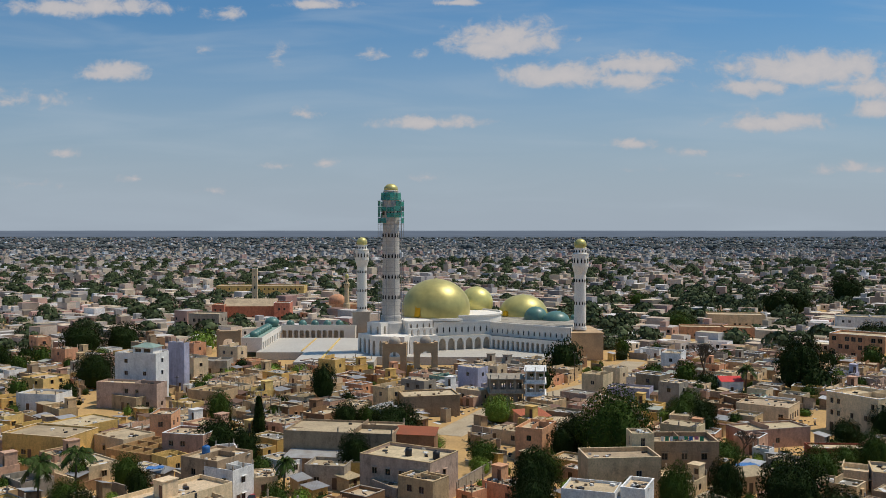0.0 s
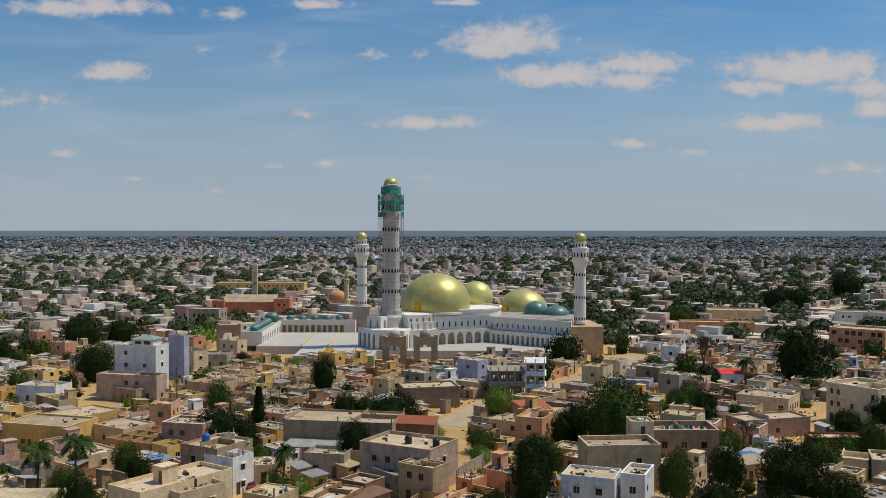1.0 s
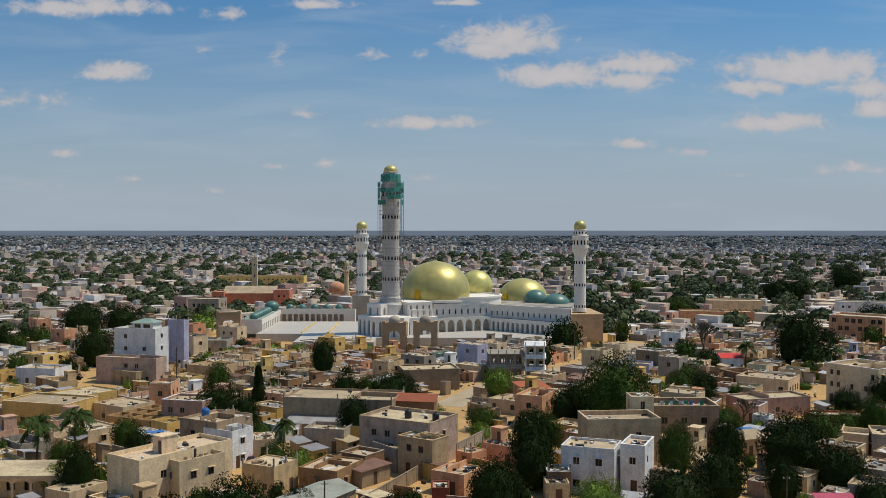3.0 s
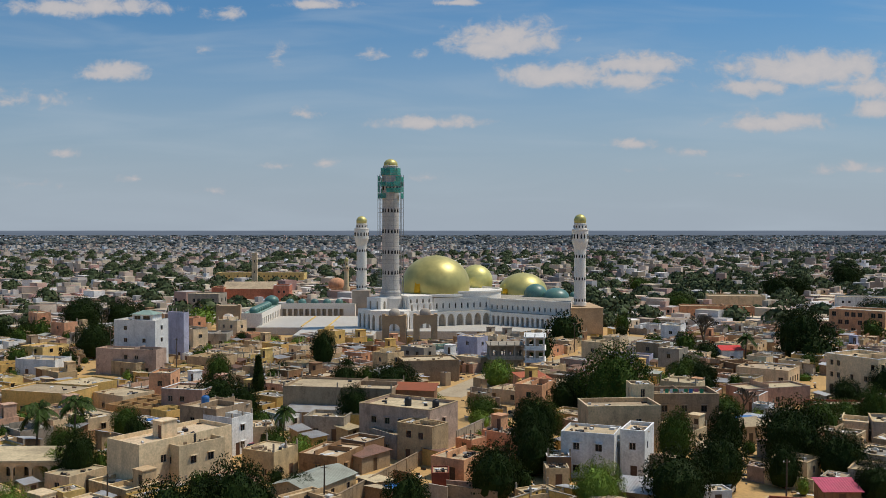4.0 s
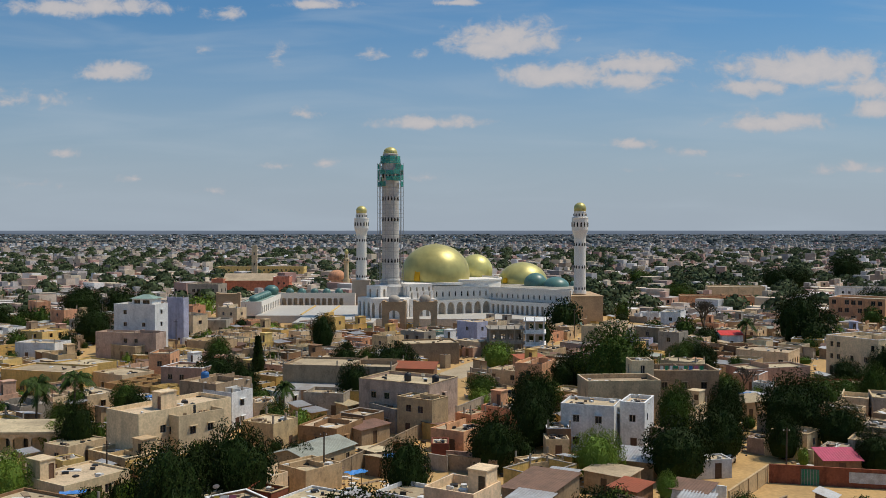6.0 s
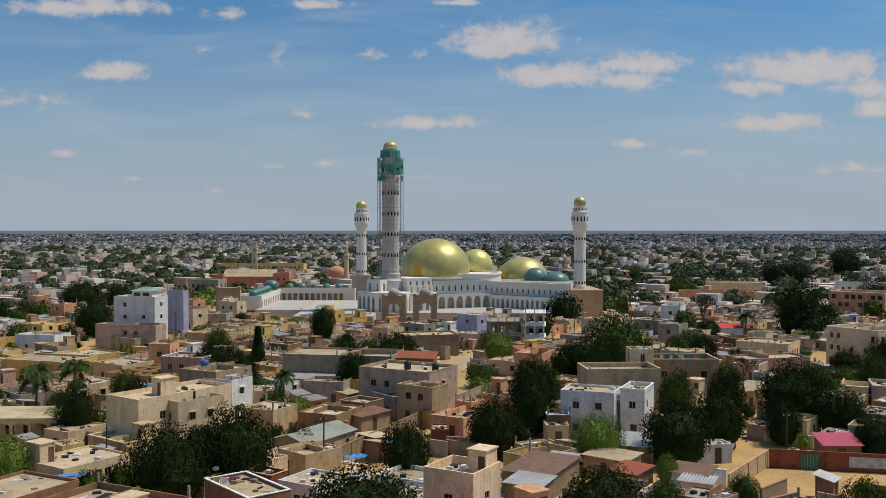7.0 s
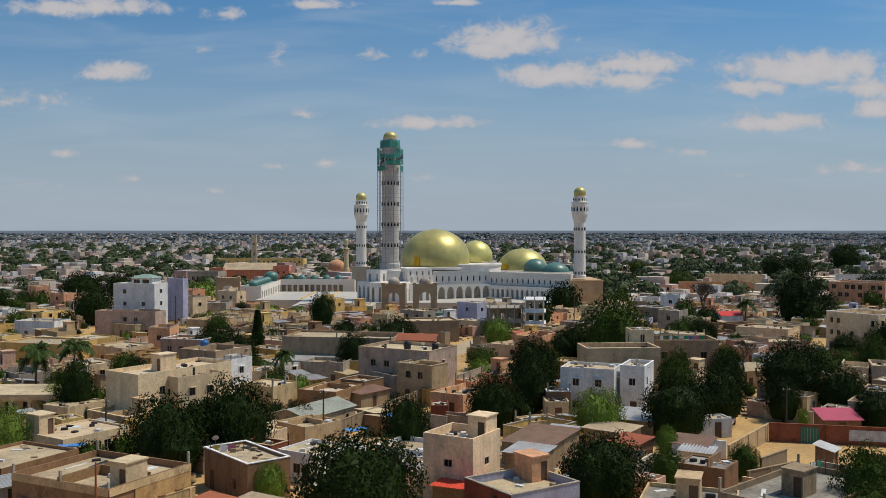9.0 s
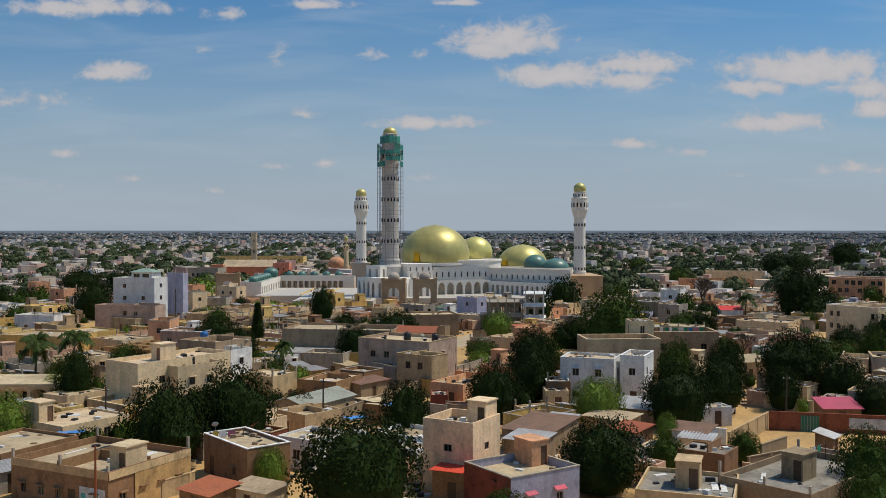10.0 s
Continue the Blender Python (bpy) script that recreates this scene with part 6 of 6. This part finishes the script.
def plot(cx, cy, rot, rng):
    """A family plot: a main house at the back, a lower room in a front corner, a wall along the lane, and perhaps a lean-to and a tree."""
    here = local(cx, cy, rot)
    tones = WARM if cx < -15 and cy < 300 else PALETTE
    tone = rng.choice(tones)
    w, d = rng.uniform(5.2, 8.8), rng.uniform(4.6, 6.4)
    p = here @ Vector((rng.uniform(-5.0, 5.0 - w), 5.1 - d, 0))
    two = rng.random() < 0.09
    FILLER.append(house(p.x, p.y, w, d, rng.uniform(6.2, 7.2) if two else rng.uniform(2.8, 3.6), rot + rng.gauss(0, 2), tone, 2 if two else 1, rng.choice(["dust", "dust", "dust", "grey"]),
          hut=rng.choice([0] * 7 + [1, 2]), parapet=rng.choice([0.15, 0.3, 0.5]), seed=len(FOOT), spacing=3.4))
    left = rng.random() < 0.5
    w2, d2 = rng.uniform(2.6, 4.4), rng.uniform(2.4, 4.2)
    p = here @ Vector((-5.0 if left else 5.0 - w2, -5.0, 0))
    if rng.random() < 0.75:
        FILLER.append(house(p.x, p.y, w2, d2, rng.uniform(2.3, 2.9), rot, rng.choice([tone, rng.choice(tones)]), 1, rng.choice(["dust", "dust", "grey"]), parapet=0.15, seed=len(FOOT), spacing=2.6, win=(0.8, 0.9)))
    p = here @ Vector((-5.0 + (w2 + 0.1 if left else 0.0), -5.0, 0))
    yard_wall(p.x, p.y, 10.0 - w2 - 0.1, rot, rng.uniform(1.8, 2.2), rng.choice(["block", "sand", "grey", "brown", tone]), pillars=False)
    if rng.random() < 0.55:
        w3, d3 = rng.uniform(2.2, 4.0), rng.uniform(1.8, 3.0)
        p = here @ Vector((5.0 - w3 if left else -5.0, -4.0, 0))
        shed(p.x, p.y, w3, d3, rng.uniform(2.0, 2.5), rot, rng.choice(["block", "grey", "brown"]), rng.choice(["tin", "tin", "rust", "rust", "zincgreen"]), rng.uniform(0.2, 0.45))
    if rng.random() < 0.30 and not (cy > 255 and -45 < cx < 50):
        p = here @ Vector((rng.uniform(-2, 2), -2.0, 0))
        tree(p.x, p.y, rng.uniform(1.5, 2.6), rng.uniform(3.2, 5.4), rng.choice(["dark", "mid", "mid", "light"]), rng.randrange(3), 0)


for cx, cy in cells:
    if not zone_free(cx, cy, 3.4) or on_road(cx, cy, 4.0):
        continue
    if rng.random() < 0.10 and not (cy > 255 and -45 < cx < 50):
        tree(cx, cy, rng.uniform(3, 4.6), rng.uniform(5.5, 8.5), rng.choice(["dark", "mid", "mid"]), rng.randrange(3), 1 if cy < 230 else 0)
    else:
        plot(cx, cy, math.degrees(GRID) - 90 + rng.gauss(0, 3), rng)


def join_as_stuff(things, name, label, category):
    """Joins whole things, with all their parts, into one object of kind stuff."""
    v, f, mi, mats = [], [], [], []

    def take(ob, m):
        if ob.type == "MESH":
            slot = []
            for mt in ob.data.materials:
                if mt not in mats:
                    mats.append(mt)
                slot.append(mats.index(mt))
            n = len(v)
            v.extend(tuple(m @ q.co) for q in ob.data.vertices)
            for poly in ob.data.polygons:
                f.append(tuple(n + i for i in poly.vertices))
                mi.append(slot[poly.material_index])
        for c in list(ob.children):
            take(c, m @ c.matrix_basis)
        bpy.data.objects.remove(ob)

    for th in things:
        take(th, th.matrix_basis.copy())
    me = bpy.data.meshes.new(name)
    me.from_pydata(v, [], f)
    for mt in mats:
        me.materials.append(mt)
    me.polygons.foreach_set("material_index", mi)
    tagged(new(name, me), label, category, kind="stuff")


FILLER.sort(key=lambda h: h.matrix_basis.translation.length)
join_as_stuff(FILLER[195:], "crowded_houses", "crowded flat-roofed houses in many pale plaster tones", "houses")

# lean-tos, small rooms, walls and bushes in the gaps of the yards
rng = random.Random(31)
placed = 0
bushes = {"mid": [], "light": [], "dark": []}
for tries in range(16000):
    D = 92 + 245 * rng.random() ** 0.75
    x = rng.uniform(-0.5 * D - 6, 0.5 * D + 6)
    r = rng.uniform(1.2, 3.0)
    if not zone_free(x, D, r) or on_road(x, D, r * 0.7):
        continue
    rot = rng.choice([0, 0, 90]) + math.degrees(GRID) - 90 + rng.gauss(0, 5)
    k = rng.random()
    if k < 0.34:
        shed(x - r * 0.7, D - r * 0.6, r * 1.5, r * 1.3, rng.uniform(2.1, 2.7), rot % 180 if rot < 0 else rot, rng.choice(["block", "grey", "sand", "brown", "ochre"]), rng.choice(["tin", "tin", "rust", "dust"]), rng.uniform(0.2, 0.5))
    elif k < 0.39:
        house(x - r * 0.7, D - r * 0.6, r * 1.6, r * 1.4, rng.uniform(2.5, 3.4), rot, rng.choice(PALETTE), 1, rng.choice(["dust", "grey"]), seed=placed, parapet=rng.choice([0.2, 0.3, 1.8]), spacing=2.2, win=(0.8, 0.9))
    elif k < 0.62:
        yard_wall(x - r, D, r * 2.2, rot, rng.uniform(1.8, 2.3), rng.choice(["block", "sand", "grey", "brown"]), pillars=False)
        FOOT.append((x, D, 1.0))
    elif D < 165:
        tree(x, D, r * rng.uniform(0.6, 1.0), r * rng.uniform(1.4, 2.2), rng.choice(["dark", "mid", "mid", "light"]), rng.randrange(3), 0)
    else:
        bushes[rng.choice(["dark", "mid", "mid", "light"])].append((x, D, r * rng.uniform(0.6, 1.1), r * rng.uniform(0.7, 1.3), rng.randrange(3)))
        FOOT.append((x, D, r * 0.4))
    placed += 1
    if placed > 560:
        break

for kind, spots in bushes.items():
    v0, f0 = [], []
    for x, y, r, k, v in spots:
        me = TREE_MESH[kind, v, 0]
        n = len(v0)
        v0 += [(x + a.co.x * r, y + a.co.y * r, max(-0.05, (a.co.z - 0.12) * k)) for a in me.vertices]
        f0 += [tuple(n + i for i in f.vertices) for f in me.polygons if f.index < 140 or f.index % 2 == 0]
    me = bpy.data.meshes.new("bushes")
    me.from_pydata(v0, [], f0)
    me.materials.append(LEAF[kind])
    tagged(new("bushes", me), {"mid": "green", "light": "light-green", "dark": "dark-green"}[kind] + " bushes growing between the yard walls", "bushes", kind="stuff")

# blocks, boards and odds and ends left on the roofs and in the yards
odds = [Shell(), Shell(), Shell()]
rng = random.Random(8)


def odd_bit(m, x, y, z):
    s = odds[rng.randrange(3)]
    a, b, c = rng.uniform(0.1, 0.45), rng.uniform(0.1, 0.45), rng.uniform(0.08, 0.4)
    if rng.random() < 0.2:
        a, c = rng.uniform(0.6, 1.5), 0.06
    t = rng.uniform(0, 3.1)
    n = len(s.v)
    s.box(-a, -b, 0, a, b, c)
    for q in range(n, len(s.v)):
        vx, vy, vz = s.v[q]
        s.v[q] = tuple(m @ Vector((x + vx * math.cos(t) - vy * math.sin(t), y + vx * math.sin(t) + vy * math.cos(t), z + vz)))


for m, w, d, z in DECKS:
    if z < 1.2 or m.translation.y > 330:
        continue
    for k in range(rng.randrange(5, 15)):
        odd_bit(m, rng.uniform(0.8, w - 0.8), rng.uniform(0.8, d - 0.8), z + 0.002)
for k in range(11000):
    D = 84 + 250 * rng.random() ** 0.75
    x = rng.uniform(-0.5 * D - 4, 0.5 * D + 4)
    if zone_free(x, D, 0.2) and not on_road(x, D, 0.3):
        odd_bit(Matrix.Identity(4), x, D, -0.01)
for sh, nm, mt, lb in ((odds[0], "loose_blocks", PLASTER["block"], "loose cement blocks and boards on roofs and yards"), (odds[1], "pale_clutter", PLASTER["white"], "pale odds and ends on roofs and in yards"), (odds[2], "dark_clutter", BLACK_TANK, "dark scraps and buckets on roofs and in yards")):
    tagged(new(nm, sh.mesh(nm, mt)), lb, "clutter", kind="stuff")

# far quarters: too many to count
far_wall, far_roof, far_glass = Shell(), Shell(), Shell()
rng = random.Random(77)
D = 338.0
spots = []
while D < 4400:
    n = int(2 * (0.52 * D + 20) / (8.8 + 0.0045 * D))
    for k in range(n):
        x = (k + rng.uniform(0.1, 0.9)) / n * 2 * (0.52 * D + 20) - (0.52 * D + 20)
        spots.append((x, D + rng.uniform(-6, 6)))
    D += 10.2 + max(0.0, (D - 700)) * 0.02
far_trees = []
for x, y in spots:
    if not zone_free(x, y, 7.0):
        continue
    q = noise.noise((x / 130, y / 200, 3.1)) * 1.5
    if rng.random() < 0.17 + 0.45 * max(0, q) + (0.12 if y > 1400 else 0.0) + (0.06 if x > 0.12 * y else 0.0):
        far_trees.append((x, y, rng.uniform(3.0, 7.0) * (1.0 + y / 6000)))
        if rng.random() < 0.6 + (0.25 if y > 1800 else 0.0):
            continue
    if y > 2300 and rng.random() < (y - 2300) / 2600:
        continue
    w, d = rng.uniform(4.5, 10.5), rng.uniform(4.5, 9)
    h = rng.choice([2.7, 2.9, 3.0, 3.2, 3.4, 2.8, 3.1, 2.6, 3.3, 3.0, 6.0] + ([8.6] if rng.random() < 0.12 else []))
    ang = GRID - math.pi / 2 + rng.gauss(0, 0.12)
    c, s_ = math.cos(ang), math.sin(ang)
    T = lambda a, b, z: (x + a * c - b * s_, y + a * s_ + b * c, z)
    n0 = len(far_wall.v)
    far_wall.v += [T(-w / 2, -d / 2, 0), T(w / 2, -d / 2, 0), T(w / 2, d / 2, 0), T(-w / 2, d / 2, 0), T(-w / 2, -d / 2, h), T(w / 2, -d / 2, h), T(w / 2, d / 2, h), T(-w / 2, d / 2, h)]
    tone_w = rng.choice([0, 0, 0, 1, 2, 2, 3])
    for f in ((0, 1, 5, 4), (1, 2, 6, 5), (2, 3, 7, 6), (3, 0, 4, 7)):
        far_wall.f.append(tuple(n0 + i for i in f))
        far_wall.m.append(tone_w)
    n0 = len(far_roof.v)
    far_roof.v += [T(-w / 2, -d / 2, h - 0.02), T(w / 2, -d / 2, h - 0.02), T(w / 2, d / 2, h - 0.02), T(-w / 2, d / 2, h - 0.02)]
    far_roof.f.append((n0, n0 + 1, n0 + 2, n0 + 3))
    far_roof.m.append(rng.choice([0, 0, 0, 1, 2, 2]))
    if rng.random() < 0.14:
        a, b = rng.uniform(-w / 2, w / 2 - 3), rng.uniform(-d / 2, d / 2 - 3)
        n0 = len(far_wall.v)
        far_wall.v += [T(a, b, h), T(a + 2.8, b, h), T(a + 2.8, b + 3, h), T(a, b + 3, h), T(a, b, h + 2.3), T(a + 2.8, b, h + 2.3), T(a + 2.8, b + 3, h + 2.3), T(a, b + 3, h + 2.3)]
        for f in ((0, 1, 5, 4), (1, 2, 6, 5), (2, 3, 7, 6), (3, 0, 4, 7), (4, 5, 6, 7)):
            far_wall.f.append(tuple(n0 + i for i in f))
            far_wall.m.append(tone_w)
    if y < 800:
        for side in (0, 1):
            ln = w if side == 0 else d
            for fl in range(max(1, int(h / 3.2))):
                for i in range(int(ln / 3.2)):
                    if rng.random() < 0.3:
                        continue
                    a = -ln / 2 + 1.0 + i * 3.2
                    z = fl * 3.2 + 0.9
                    if side == 0:
                        far_glass.quad(T(a, -d / 2 - 0.03, z), T(a + 1.2, -d / 2 - 0.03, z), T(a + 1.2, -d / 2 - 0.03, z + 1.3), T(a, -d / 2 - 0.03, z + 1.3))
                    else:
                        far_glass.quad(T(w / 2 + 0.03, a, z), T(w / 2 + 0.03, a + 1.2, z), T(w / 2 + 0.03, a + 1.2, z + 1.3), T(w / 2 + 0.03, a, z + 1.3))
# Far wall and roof colours are lightened to stand in for haze.
FAR_WALL_HAZED = [material("far_plaster_" + k, c, 0.9, island=True, vary=0.30, big=0.2, big_scale=0.15, grain=2.0, bump=0.0)
            for k, c in (("sand", (0.62, 0.51, 0.41)), ("white", (0.80, 0.78, 0.77)), ("grey", (0.46, 0.43, 0.42)), ("rose", (0.58, 0.37, 0.31)))]
FAR_ROOF_HAZED = [material("far_roof_" + k, c, 0.95, island=True, vary=0.34, big=0.2, big_scale=0.12, grain=2.0, bump=0.0)
            for k, c in (("dust", (0.52, 0.42, 0.31)), ("rust", (0.34, 0.22, 0.17)), ("pale", (0.60, 0.56, 0.53)))]
for nm, sh, mt, lb in (("distant_houses", far_wall, FAR_WALL_HAZED, "countless pale low houses of the far quarters"), ("distant_roofs", far_roof, FAR_ROOF_HAZED, "flat dusty roofs of the far quarters"), ("distant_windows", far_glass, DARK, "small dark windows of the far quarters")):
    tagged(new(nm, sh.mesh(nm, mt)), lb, "houses", kind="stuff")

# far trees, joined: small leafy heaps
base = []
r2 = random.Random(5)
for v in range(6):
    s = Shell()
    for k in range(6):
        t, u = r2.uniform(0, 6.28), r2.uniform(0.15, 0.62)
        r = r2.uniform(0.24, 0.38)
        bz = r2.uniform(0.38, 0.98) - 0.25 * u
        s.turned([(r * math.cos(p) * r2.uniform(0.85, 1.12), bz + r * math.sin(p)) for p in (-1.1, -0.4, 0.3, 0.9, 1.35)], u * math.cos(t), u * math.sin(t), 8, 0, True)
    for k in range(240):
        t, p = r2.uniform(0, 6.28), r2.uniform(-0.5, 1.5)
        c = Vector((math.cos(t) * math.cos(p) * 0.92, math.sin(t) * math.cos(p) * 0.92, 0.66 + 0.62 * math.sin(p))) * r2.uniform(0.84, 1.04)
        nn = Vector((math.cos(t) + r2.uniform(-0.6, 0.6), math.sin(t) + r2.uniform(-0.6, 0.6), r2.uniform(0.1, 1.2))).normalized()
        a = nn.orthogonal().normalized() * r2.uniform(0.09, 0.15)
        b = nn.cross(a)
        s.quad(tuple(c - a), tuple(c + b), tuple(c + a), tuple(c - b))
    base.append(s)
D = 2000.0
while D < 4300:
    step = 26 + (D - 2000) * 0.02
    for k in range(int(1.06 * D / step)):
        if rng.random() < 0.6:
            far_trees.append((-0.53 * D + (k + rng.random()) * step, D + rng.uniform(-20, 20), rng.uniform(12, 26)))
    D += 48 + (D - 2000) * 0.05
# Far leaf and woods colours are greyed or blued to stand in for haze.
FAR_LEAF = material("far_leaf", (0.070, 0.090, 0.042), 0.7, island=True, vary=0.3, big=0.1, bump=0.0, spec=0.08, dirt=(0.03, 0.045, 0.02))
HAZY_WOODS = material("hazy_far_woods", (0.092, 0.105, 0.108), 0.8, island=True, vary=0.3, big=0.1, bump=0.0, spec=0.05)
for nm, lo, hi, mt, lb in (("distant_trees", 0, 1300, FAR_LEAF, "scattered green trees among the far houses"), ("horizon_woods", 1300, 9000, HAZY_WOODS, "low woods towards the horizon, tinted blue-grey for haze")):
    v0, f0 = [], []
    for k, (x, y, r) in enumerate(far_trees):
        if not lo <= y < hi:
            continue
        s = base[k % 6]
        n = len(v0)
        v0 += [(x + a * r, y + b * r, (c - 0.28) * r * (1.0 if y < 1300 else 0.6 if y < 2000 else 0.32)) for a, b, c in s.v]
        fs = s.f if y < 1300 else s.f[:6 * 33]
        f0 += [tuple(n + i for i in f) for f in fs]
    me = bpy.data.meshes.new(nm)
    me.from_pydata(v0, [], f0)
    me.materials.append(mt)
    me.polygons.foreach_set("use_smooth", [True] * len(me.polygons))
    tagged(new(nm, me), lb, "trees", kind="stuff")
